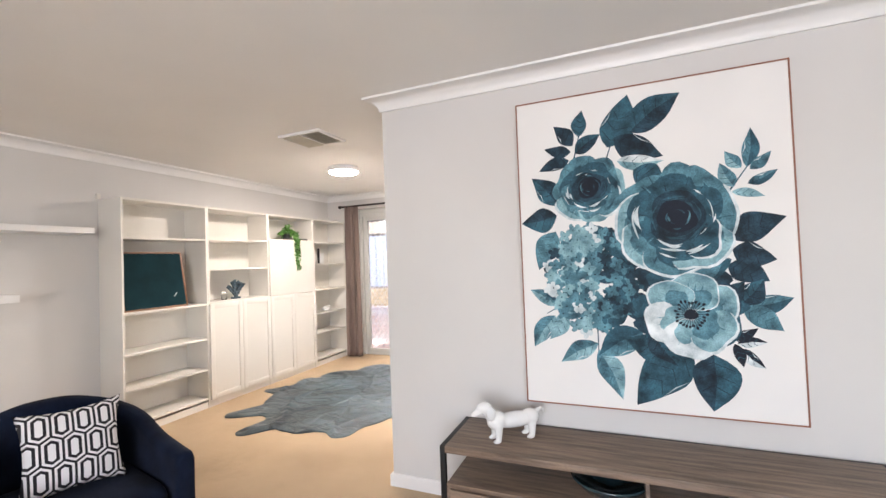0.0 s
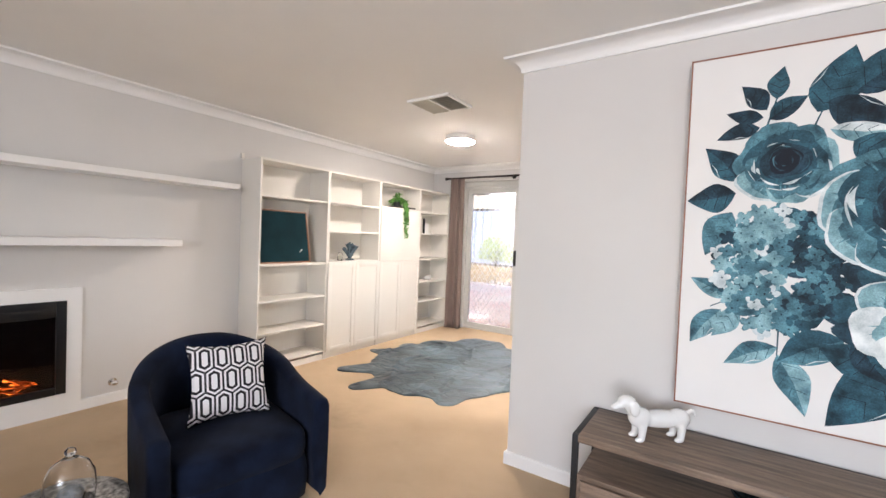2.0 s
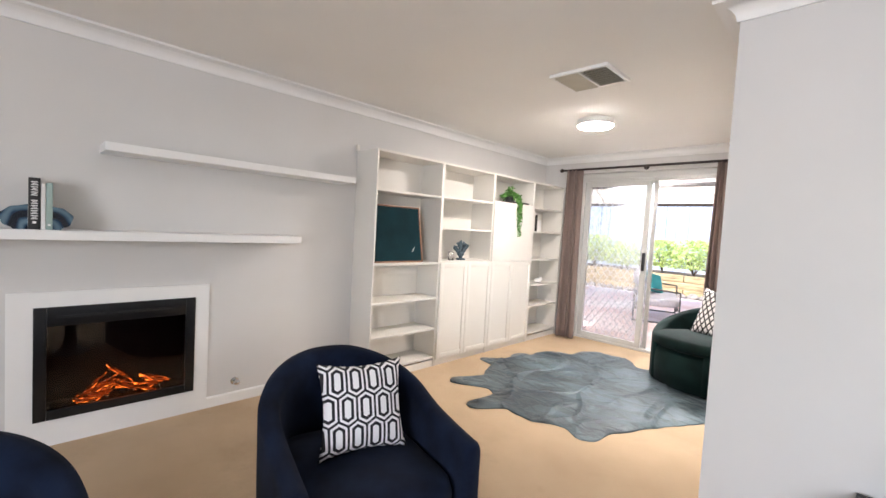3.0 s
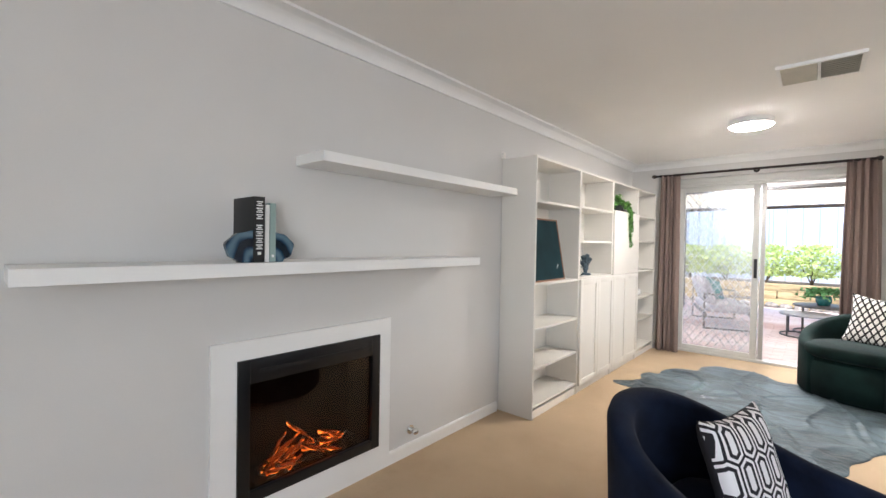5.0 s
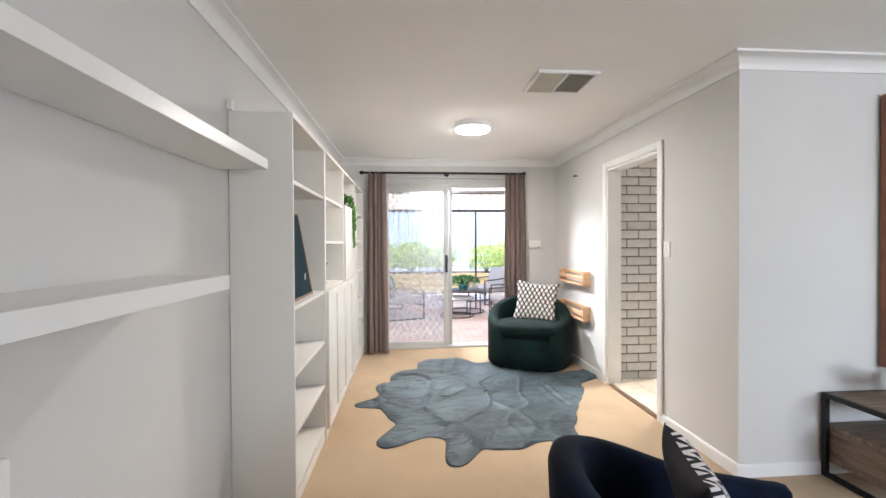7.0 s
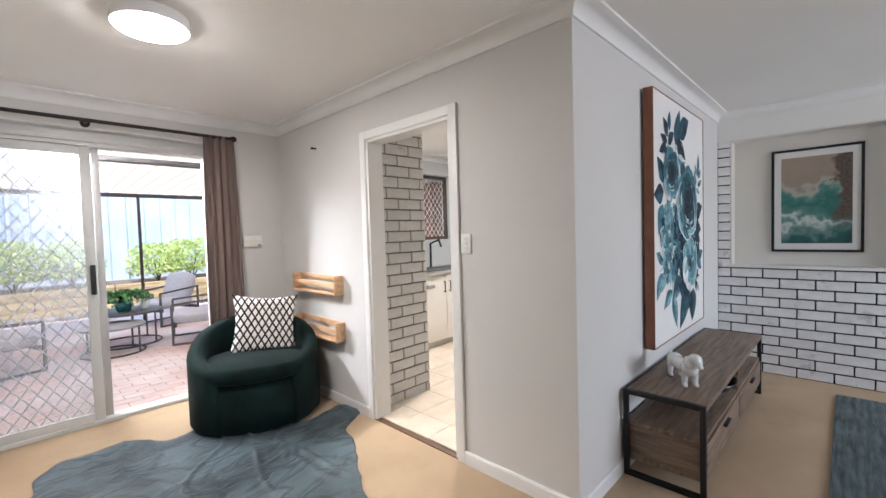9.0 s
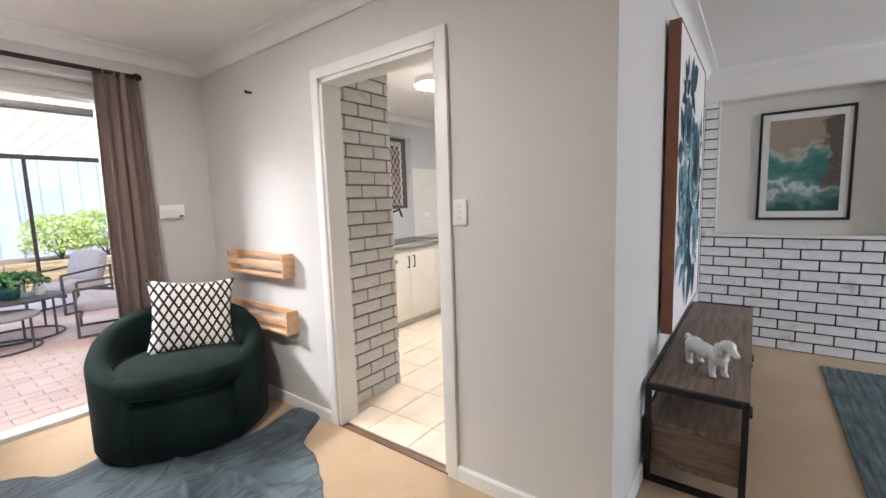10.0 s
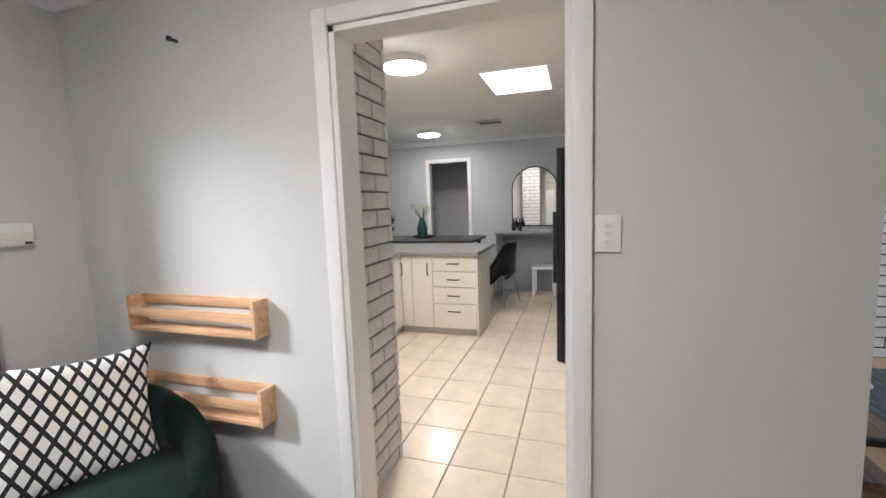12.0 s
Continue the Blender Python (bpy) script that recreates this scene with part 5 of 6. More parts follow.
def book(y0, y1, h, d, color, bars):
    t = thing("book", "%s hardback book standing on the floating shelf" % color[0], "book", group="books between the bookends")
    m = mat("book_" + color[0].replace(" ", "_"), color[1], 0.55, 0.06, 10)
    x1 = -4.085
    part("cover", box(B(), x1 - d, x1, y0 + 0.0006, y1 - 0.0006, 1.2405, 1.2405 + h, 0.002), m, t)
    part("pages", box(B(), x1 - d - 0.001, x1 - 0.006, y0 + 0.004, y1 - 0.004, 1.2445, 1.2405 + h + 0.0008), CANVAS, t)
    for z0, z1, w in bars:
        part("spine_mark", box(B(), x1, x1 + 0.0008, (y0 + y1) / 2 - w / 2, (y0 + y1) / 2 + w / 2, 1.2405 + z0, 1.2405 + z1), TRIM, t, "white spine lettering block")


book(0.333, 0.378, 0.262, 0.20, ("black", (0.012, 0.012, 0.013)), [(0.03, 0.042, 0.014)] + [(z + o, z + o + 0.0045, w) for z in (0.052, 0.078, 0.104, 0.130, 0.172, 0.198, 0.224) for o, w in ((0.0, 0.026), (0.0075, 0.016), (0.0150, 0.026))])
book(0.379, 0.397, 0.232, 0.17, ("white", (0.72, 0.71, 0.70)), [])
book(0.398, 0.424, 0.240, 0.18, ("sage green", (0.28, 0.38, 0.36)), [(0.02, 0.03, 0.01)])

# ---- fittings on the walls ----
sw = thing("light_switch", "white three-gang light switch plate", "light switch")
part("plate", box(B(), XD - 0.010, XD, 3.125, 3.199, 1.240, 1.353, 0.003), TRIM, sw)
for k in range(3):
    part("rocker", box(B(), XD - 0.014, XD - 0.009, 3.152, 3.172, 1.265 + k * 0.026, 1.279 + k * 0.026, 0.001), WHITE, sw)
ap = thing("alarm_panel", "white wall mounted alarm keypad", "alarm panel")
part("case", box(B(), -1.92, -1.76, YS - 0.030, YS, 1.285, 1.385, 0.005), TRIM, ap)
part("flap", box(B(), -1.912, -1.768, YS - 0.036, YS - 0.029, 1.29, 1.345, 0.003), WHITE, ap)
part("display", box(B(), -1.80, -1.775, YS - 0.038, YS - 0.035, 1.295, 1.305), BLACK, ap, "small dark display")
hk = thing("wall_hook", "small black metal wall hook", "hook")
part("peg", tube(B(), (XD, 4.80, 2.095), (XD - 0.035, 4.80, 2.095), 0.007, 10), BLACK, hk)
part("tip", tube(B(), (XD - 0.03, 4.80, 2.095), (XD - 0.042, 4.80, 2.095), 0.011, 10), BLACK, hk)


def spice_rack(z):
    t = thing("wall_rack", "small pine wall rack with rails, empty", "wall rack", group="pine wall racks")
    y0, y1, d = 4.455, 5.145, 0.085
    for y in (y0, y1 - 0.018):
        part("end_panel", box(B(), XD - d, XD - 0.001, y, y + 0.018, z, z + 0.155, 0.004), PINE, t)
    part("base_slat", box(B(), XD - d + 0.006, XD - 0.001, y0 + 0.018, y1 - 0.018, z + 0.008, z + 0.020, 0.002), PINE, t)
    part("front_rail", box(B(), XD - d, XD - d + 0.012, y0 + 0.018, y1 - 0.018, z + 0.065, z + 0.105, 0.002), PINE, t)
    part("front_rail", box(B(), XD - d, XD - d + 0.012, y0 + 0.018, y1 - 0.018, z + 0.004, z + 0.022, 0.002), PINE, t)
    part("back_rail", box(B(), XD - 0.014, XD - 0.001, y0 + 0.018, y1 - 0.018, z + 0.11, z + 0.152, 0.002), PINE, t)


spice_rack(0.893)
spice_rack(0.525)

# framed print in the niche
fpic = thing("framed_print", "black framed coastal print with a white mount", "picture")
xp = XB + 0.145
py0, py1, pz0, pz1 = 1.505, 2.105, 1.10, 2.005
for y0, y1, z0, z1 in ((py0, py0 + 0.02, pz0, pz1), (py1 - 0.02, py1, pz0, pz1), (py0 + 0.02, py1 - 0.02, pz0, pz0 + 0.02), (py0 + 0.02, py1 - 0.02, pz1 - 0.02, pz1)):
    part("frame_bar", box(B(), xp - 0.025, xp, y0, y1, z0, z1, 0.002), BLACK, fpic)
part("mount", box(B(), xp - 0.012, xp - 0.004, py0 + 0.02, py1 - 0.02, pz0 + 0.02, pz1 - 0.02), CANVAS, fpic, "white mount board")
SEA = bpy.data.materials.new("coast_print")
SEA.use_nodes = True
nt = SEA.node_tree
pb = nt.nodes["Principled BSDF"]
pb.inputs["Roughness"].default_value = 0.6
tcx, sep, nzz, addn, rmp = (nt.nodes.new(k) for k in ("ShaderNodeTexCoord", "ShaderNodeSeparateXYZ", "ShaderNodeTexNoise", "ShaderNodeMath", "ShaderNodeValToRGB"))
nzz.inputs["Scale"].default_value, nzz.inputs["Detail"].default_value = 7.0, 6.0
nt.links.new(tcx.outputs["Object"], nzz.inputs["Vector"])
nt.links.new(tcx.outputs["Object"], sep.inputs[0])
addn.operation = "MULTIPLY_ADD"
addn.inputs[1].default_value = 0.55
nt.links.new(nzz.outputs["Fac"], addn.inputs[0])
mapz = nt.nodes.new("ShaderNodeMapRange")
mapz.inputs["From Min"].default_value, mapz.inputs["From Max"].default_value, mapz.inputs["To Min"].default_value, mapz.inputs["To Max"].default_value = 1.18, 1.92, -0.05, 0.70
nt.links.new(sep.outputs[2], mapz.inputs[0])
nt.links.new(mapz.outputs[0], addn.inputs[2])
nt.links.new(addn.outputs[0], rmp.inputs[0])
el = rmp.color_ramp.elements
el[0].position, el[0].color = 0.12, (0.012, 0.045, 0.05, 1)
el[1].position, el[1].color = 0.95, (0.36, 0.29, 0.23, 1)
for p_, c_ in ((0.27, (0.02, 0.10, 0.10, 1)), (0.36, (0.16, 0.28, 0.27, 1)), (0.41, (0.58, 0.62, 0.61, 1)), (0.46, (0.10, 0.24, 0.22, 1)), (0.56, (0.03, 0.16, 0.14, 1)), (0.64, (0.09, 0.25, 0.22, 1)), (0.69, (0.44, 0.43, 0.39, 1)), (0.75, (0.32, 0.265, 0.215, 1))):
    e_ = el.new(p_)
    e_.color = c_
rk = random.Random(9)
# brown cliff along one side of the print
nzc, offc, edge, mixc, cliff = (nt.nodes.new(k) for k in ("ShaderNodeTexNoise", "ShaderNodeMath", "ShaderNodeMapRange", "ShaderNodeMix", "ShaderNodeMix"))
nzc.inputs["Scale"].default_value, nzc.inputs["Detail"].default_value = 8.0, 9.0
nt.links.new(tcx.outputs["Object"], nzc.inputs["Vector"])
offc.operation = "MULTIPLY_ADD"
offc.inputs[1].default_value = 0.32
nt.links.new(nzc.outputs["Fac"], offc.inputs[0])
nt.links.new(sep.outputs[1], offc.inputs[2])
edge.inputs["From Min"].default_value, edge.inputs["From Max"].default_value = py0 + 0.30, py0 + 0.33
edge.inputs["To Min"].default_value, edge.inputs["To Max"].default_value = 1.0, 0.0
nt.links.new(offc.outputs[0], edge.inputs[0])
low = nt.nodes.new("ShaderNodeMapRange")
low.inputs["From Min"].default_value, low.inputs["From Max"].default_value = 1.30, 1.42
nt.links.new(sep.outputs[2], low.inputs[0])
both = nt.nodes.new("ShaderNodeMath")
both.operation = "MULTIPLY"
nt.links.new(edge.outputs[0], both.inputs[0])
nt.links.new(low.outputs[0], both.inputs[1])
mixc.data_type = cliff.data_type = "RGBA"
mixc.inputs["A"].default_value, mixc.inputs["B"].default_value = (0.03, 0.022, 0.018, 1), (0.20, 0.15, 0.115, 1)
nzf = nt.nodes.new("ShaderNodeTexNoise")
nzf.inputs["Scale"].default_value, nzf.inputs["Detail"].default_value = 45.0, 5.0
nt.links.new(tcx.outputs["Object"], nzf.inputs["Vector"])
nt.links.new(nzf.outputs["Fac"], mixc.inputs["Factor"])
nt.links.new(both.outputs[0], cliff.inputs["Factor"])
nt.links.new(rmp.outputs[0], cliff.inputs["A"])
nt.links.new(mixc.outputs["Result"], cliff.inputs["B"])
nt.links.new(cliff.outputs["Result"], pb.inputs["Base Color"])
part("print", box(B(), xp - 0.0145, xp - 0.012, py0 + 0.07, py1 - 0.07, pz0 + 0.075, pz1 - 0.075), SEA, fpic, "aerial beach and surf print")

# teal rug in the living area
RUGT = mat("teal_rug", (0.095, 0.132, 0.140), 0.95, 0.3, 5, 0.8, 260, second=(0.145, 0.19, 0.20), stretch=(1, 8, 1))
b = box(B(), -0.95, 1.06, -1.0, 1.66, 0.0005, 0.012, 0.003)
rt = thing("woven_rug", "teal woven rug with a short fringe on the carpet", "rug")
part("weave", b, RUGT, rt)
b = B()
for k in range(90):
    y = -0.98 + 2.62 * k / 89
    box(b, 1.06, 1.085 + 0.006 * rk.random(), y - 0.006, y + 0.006, 0.001, 0.006)
fr_ = part("fringe", b, RUGT, rt)
fr_["kind"] = "stuff"


# ---- kitchen ----
STONE = mat("grey_benchtop", (0.30, 0.285, 0.265), 0.3, 0.15, 40, 0.05, 200)
KICK = mat("kickboard", (0.55, 0.53, 0.48), 0.5, 0.05)
DARKTOP = mat("dark_timber_top", (0.045, 0.04, 0.038), 0.4, 0.2, 8)


def bar_handle(parent, a, b_, out):
    a, b_, out = Vector(a), Vector(b_), Vector(out)
    g = tube(B(), a + out, b_ + out, 0.006, 8)
    tube(g, a, a + out, 0.005, 8)
    tube(g, b_, b_ + out, 0.005, 8)
    part("handle", g, BLACK, parent, "black bar handle")


pen = thing("peninsula_cabinet", "cream kitchen peninsula cabinet with four drawers", "cabinet")
px, pz0, pz1 = 1.14, 0.095, 0.865
part("body", box(B(), px + 0.02, 1.72, 4.235, 5.645, 0.09, pz1), CREAM, pen)
part("end_panel", box(B(), px, 1.74, 4.215, 4.235, 0, pz1, 0.002), CREAM, pen)
part("kickboard", box(B(), px + 0.05, px + 0.065, 4.235, 5.10, 0, 0.09), KICK, pen)
zs = [(0.70, 0.862), (0.535, 0.695), (0.36, 0.53), (0.095, 0.355)]
for z0, z1 in zs:
    d = part("drawer", box(B(), px, px + 0.019, 4.238, 4.70, z0 + 0.002, z1 - 0.002, 0.002), CREAM, pen)
    zc = z1 - 0.075 if z1 - z0 > 0.2 else (z0 + z1) / 2
    bar_handle(d, (px, 4.41, zc), (px, 4.53, zc), (-0.026, 0, 0))
d = part("door", box(B(), px, px + 0.019, 4.704, 4.93, 0.097, 0.86, 0.002), CREAM, pen)
bar_handle(d, (px, 4.75, 0.66), (px, 4.75, 0.78), (-0.026, 0, 0))
part("filler", box(B(), px, px + 0.019, 4.934, 5.048, 0.097, 0.86, 0.002), CREAM, pen)

snk = thing("sink_cabinet", "cream kitchen sink cabinet with paired doors", "cabinet")
sy = 5.05
part("body", box(B(), -0.88, px + 0.018, sy + 0.02, NY - 0.002, 0.09, pz1), CREAM, snk)
part("kickboard", box(B(), -0.88, px + 0.05, sy + 0.05, sy + 0.065, 0, 0.09), KICK, snk)
edges = [-0.88, -0.20, 0.235, 0.67, px - 0.002]
for k, (xa, xb) in enumerate(zip(edges, edges[1:])):
    d = part("door", box(B(), xa + 0.002, xb - 0.002, sy, sy + 0.019, 0.097, 0.86, 0.002), CREAM, snk)
    xh = xb - 0.045 if k % 2 else xa + 0.045
    # the second door carries a short grey latch handle near its top
    if k == 1:
        part("latch_handle", box(B(), -0.09, 0.03, sy - 0.014, sy + 0.002, 0.725, 0.76, 0.004), STONE, d, "small grey latch handle")
    if k:
        bar_handle(d, (xh, sy, 0.66), (xh, sy, 0.78), (0, -0.026, 0))

b = box(B(), -0.88, 1.105, sy - 0.025, NY - 0.002, 0.867, 0.905, 0.004)
box(b, 1.105, 2.0, 4.20, NY - 0.002, 0.867, 0.905, 0.004)
wt = tagged(new("worktop", done(b, "worktop", STONE)), "grey stone-look kitchen worktop with a corner", "worktop")
sb = thing("kitchen_sink", "stainless steel sink with a black mixer tap", "sink")
STEEL = mat("stainless", (0.45, 0.45, 0.45), 0.25, 0.1, 30, metal=1.0)
b = B()
for x0, x1, y0, y1 in ((0.02, 0.92, 5.12, 5.14), (0.02, 0.92, 5.53, 5.55), (0.02, 0.04, 5.14, 5.53), (0.90, 0.92, 5.14, 5.53), (0.50, 0.54, 5.14, 5.53)):
    box(b, x0, x1, y0, y1, 0.905, 0.915, 0.003)
part("rim", b, STEEL, sb)
part("basin", box(B(), 0.04, 0.90, 5.14, 5.53, 0.9055, 0.908), GLOSSBLACK, sb, "dark basin")
t_ = tube(B(), (0.5, 5.58, 0.905), (0.5, 5.58, 1.22), 0.014)
tube(t_, (0.5, 5.58, 1.22), (0.5, 5.42, 1.27), 0.012)
tube(t_, (0.5, 5.42, 1.27), (0.5, 5.38, 1.18), 0.012)
part("mixer_tap", t_, BLACK, sb, "black mixer tap")
structure("splashback", box(B(), WX1 + 0.004, NX - 0.004, NY - 0.006, NY - 0.001, 0.906, 1.78), mat("white_splashback", (0.78, 0.77, 0.74), 0.15, 0.02), "white glossy splashback", "splashback")
pw = thing("power_point", "white double power point on the splashback", "power point")
part("plate", box(B(), 1.22, 1.33, NY - 0.016, NY - 0.0065, 1.14, 1.215, 0.003), TRIM, pw)

kw = thing("window_1", "kitchen window with dark frame and diamond security mesh", "window", kind="structure")
BROWNF = mat("brown_window_frame", (0.10, 0.075, 0.06), 0.5, 0.15, 10)
for x0, x1, z0, z1 in ((WX0, WX0 + 0.04, WZ0, WZ1), (WX1 - 0.04, WX1, WZ0, WZ1), (WX0 + 0.04, WX1 - 0.04, WZ0, WZ0 + 0.04), (WX0 + 0.04, WX1 - 0.04, WZ1 - 0.04, WZ1), (0.48, 0.52, WZ0 + 0.04, WZ1 - 0.04)):
    part("window_frame", box(B(), x0, x1, NY + 0.10, NY + 0.15, z0, z1, 0.003), BROWNF, kw)
gp = part("pane", box(B(), WX0 + 0.04, WX1 - 0.04, NY + 0.118, NY + 0.122, WZ0 + 0.04, WZ1 - 0.04), GLASS, kw)
gp.visible_shadow = False
b = B()
lo, hi = WX0 + 0.04, WX1 - 0.04
for sgn in (1, -1):
    for k in range(-13, 27):
        xa, za, xb, zb = lo + k * 0.08, WZ0 + 0.04, lo + k * 0.08 + sgn * 0.58, WZ1 - 0.04
        f0, f1 = 0.0, 1.0
        for lim, side in ((lo, -1), (hi, 1)):
            da, db = (xa - lim) * side, (xb - lim) * side
            if da > 0 and db > 0:
                f1 = -1
            elif da > 0:
                f0 = max(f0, da / (da - db))
            elif db > 0:
                f1 = min(f1, da / (da - db))
        if f1 - f0 > 0.03:
            tube(b, (xa + f0 * (xb - xa), NY + 0.14, za + f0 * (zb - za)), (xa + f1 * (xb - xa), NY + 0.14, za + f1 * (zb - za)), 0.004, 4)
part("security_mesh", b, TRIM, kw, "white diamond security mesh", smooth=False)
structure("wall_neighbour", box(B(), 1.20, 1.45, 6.25, 8.6, -0.1, 2.15), mat("red_brick", (0.20, 0.085, 0.06), 0.85, 0.3, 12, 0.6, 30), "red-brown brick outer wall beyond the kitchen window", "brick wall")

fg = thing("fridge", "tall black upright fridge", "fridge")
part("body", box(B(), 0.62, 1.32, 2.72, 3.36, 0.02, 1.82, 0.01), GLOSSBLACK, fg)
part("door", box(B(), 0.625, 1.315, 3.365, 3.42, 0.62, 1.815, 0.012), GLOSSBLACK, fg)
part("freezer_door", box(B(), 0.625, 1.315, 3.365, 3.42, 0.03, 0.61, 0.012), GLOSSBLACK, fg)
part("handle", box(B(), 0.66, 0.685, 3.42, 3.45, 0.70, 1.30, 0.005), BLACK, fg)

# dining
dt = thing("bar_table", "long dark timber bar table", "table")
part("tabletop", box(B(), 2.30, 3.15, 4.55, 6.30, 0.87, 0.905, 0.004), DARKTOP, dt)
for x in (2.36, 3.05):
    for y in (4.62, 6.20):
        part("leg", box(B(), x, x + 0.05, y, y + 0.05, 0, 0.87, 0.003), BLACK, dt)
vs = thing("vase", "dark green glass vase with pale flowering stems", "vase", pose(2.95, 5.48, 0.906))
part("vessel", lathe(B(), [(0.05, 0), (0.075, 0.05), (0.08, 0.12), (0.055, 0.22), (0.035, 0.27), (0.042, 0.29), (0.036, 0.285), (0.02, 0.2)], 28), mat("green_glass_vase", (0.02, 0.075, 0.07), 0.12, 0.2, 8, coat=0.5), vs, smooth="all")
b, bl = B(), B()
rv = random.Random(12)
for k in range(16):
    tip = Vector((rv.uniform(-0.15, 0.15), rv.uniform(-0.17, 0.17), 0.36 + rv.uniform(0, 0.16)))
    tube(b, (0, 0, 0.26), tip, 0.003, 5)
    for _ in range(9):
        leaflet(bl, tip + Vector((rv.gauss(0, 0.03), rv.gauss(0, 0.03), rv.gauss(0, 0.025))), 0.034, rv, 0.0)
part("stems", b, mat("stem_green", (0.07, 0.10, 0.05), 0.6, 0.2), vs)
part("blossom", bl, mat("pale_blossom", (0.48, 0.52, 0.42), 0.7, 0.2, 20), vs, "pale cream blossom", smooth=False)
tb_ = thing("dark_tray_bowl", "dark round tray on the bar table", "tray", pose(2.85, 5.42, 0.906))
part("dish", lathe(B(), [(0.13, 0), (0.17, 0.025), (0.165, 0.03), (0.12, 0.008)], 30), BLACK, tb_)
fpot = thing("potted_plant", "dark leafy plant in a round pot on the bar table", "plant", pose(2.85, 6.08, 0.906))
part("pot", lathe(B(), [(0.06, 0), (0.075, 0.07), (0.07, 0.11), (0.06, 0.10)], 24), mat("grey_pot", (0.25, 0.25, 0.25), 0.6, 0.1), fpot)
b = B()
for k in range(170):
    a, e = rv.uniform(0, 6.28), rv.random()
    leaflet(b, Vector((0.15 * e * math.cos(a), 0.15 * e * math.sin(a), 0.12 + 0.30 * rv.random() * (1.15 - 0.5 * e))), 0.09, rv, 0.1)
part("foliage", b, mat("dark_leaf", (0.012, 0.03, 0.018), 0.4, 0.3, 15), fpot, smooth=False)


def dining_chair(place):
    t = thing("dining_chair", "black upholstered dining chair with thin metal legs", "chair", place, group="black dining chairs")
    part("seat", pad(0.22, 0.21, 0.42, 0.49, 3.0, 0.01), GLOSSBLACK, t, smooth="all")
    part("backrest", tub_shell(0.23, 0.22, 0.035, 0.55, 0.86, 95, 2.4, 0.46, 0.3, 0.02), GLOSSBLACK, t, smooth="all")
    for x in (-1, 1):
        for y in (-1, 1):
            part("leg", tube(B(), (x * 0.15, y * 0.14, 0.43), (x * 0.22, y * 0.21, 0.0), 0.011, 8), STEEL, t)
    return t


dc = dining_chair(pose(2.62, 4.28, 0, 0, 0, 160))
copy_thing(dc, pose(3.32, 5.15, 0, 0, 0, -90))
cn = thing("wall_counter", "narrow grey wall counter under the mirror", "counter")
part("top", box(B(), 3.10, KX1 - 0.002, 3.0, 4.42, 0.915, 0.945, 0.003), STONE, cn)
part("support", box(B(), 3.12, KX1 - 0.002, 4.39, 4.415, 0, 0.915, 0.002), BLUEPAINT, cn)
part("support", box(B(), 3.12, KX1 - 0.002, 3.0, 3.025, 0, 0.915, 0.002), BLUEPAINT, cn)
so = thing("stool", "white painted low stool under the counter", "stool", pose(3.3, 3.72, 0))
part("seat", box(B(), -0.16, 0.16, -0.17, 0.17, 0.40, 0.44, 0.006), TRIM, so)
for x in (-1, 1):
    for y in (-1, 1):
        part("leg", box(B(), x * 0.14 - 0.02, x * 0.14 + 0.02, y * 0.145 - 0.02, y * 0.145 + 0.02, 0, 0.40, 0.003), TRIM, so)
am = thing("arched_mirror", "arched wall mirror in a thin black frame", "mirror")
yc, r_, zb_, zt_ = 3.88, 0.345, 1.00, 1.56
MIRROR = bpy.data.materials.new("mirror_silver")
MIRROR.use_nodes = True
MIRROR.node_tree.nodes["Principled BSDF"].inputs["Metallic"].default_value = 1.0
MIRROR.node_tree.nodes["Principled BSDF"].inputs["Roughness"].default_value = 0.02
MIRROR.node_tree.nodes["Principled BSDF"].inputs["Base Color"].default_value = (0.85, 0.86, 0.86, 1)


def arch(rad, x0, x1, z0):
    b = B()
    o = [(yc - rad, z0), (yc + rad, z0)] + [(yc + rad * math.cos(math.pi * k / 24), zt_ + rad * math.sin(math.pi * k / 24)) for k in range(25)]
    rows = [[b.verts.new((x, y, z)) for y, z in o] for x in (x0, x1)]
    b.faces.new(rows[0])
    b.faces.new(rows[1])
    for k in range(len(o)):
        b.faces.new((rows[0][k], rows[0][(k + 1) % len(o)], rows[1][(k + 1) % len(o)], rows[1][k]))
    return b


part("frame", arch(r_, KX1 - 0.02, KX1 - 0.001, zb_), BLACK, am)
part("glass", arch(r_ - 0.016, KX1 - 0.024, KX1 - 0.0205, zb_ + 0.016), MIRROR, am, "silver mirror glass")
bt = thing("soap_bottle", "dark bottles on the wall counter", "bottle", pose(3.40, 4.08, 0.946), group="bottles")
part("flask", lathe(B(), [(0.03, 0), (0.032, 0.1), (0.012, 0.14), (0.012, 0.17)], 18), GLOSSBLACK, bt)
part("pump", tube(B(), (0, 0, 0.17), (-0.03, 0, 0.19), 0.006), BLACK, bt)
copy_thing(bt, pose(3.42, 4.18, 0.946, 0, 0, 40))
d2 = thing("door_2", "white cased doorway to a hall", "doorway", kind="structure")
for y0, y1, z0, z1 in ((4.86, 4.92, 0, 2.10), (5.56, 5.62, 0, 2.10), (4.92, 5.56, 2.04, 2.10)):
    part("architrave", box(B(), KX1 - 0.018, KX1 - 0.001, y0, y1, z0, z1, 0.003), TRIM, d2)

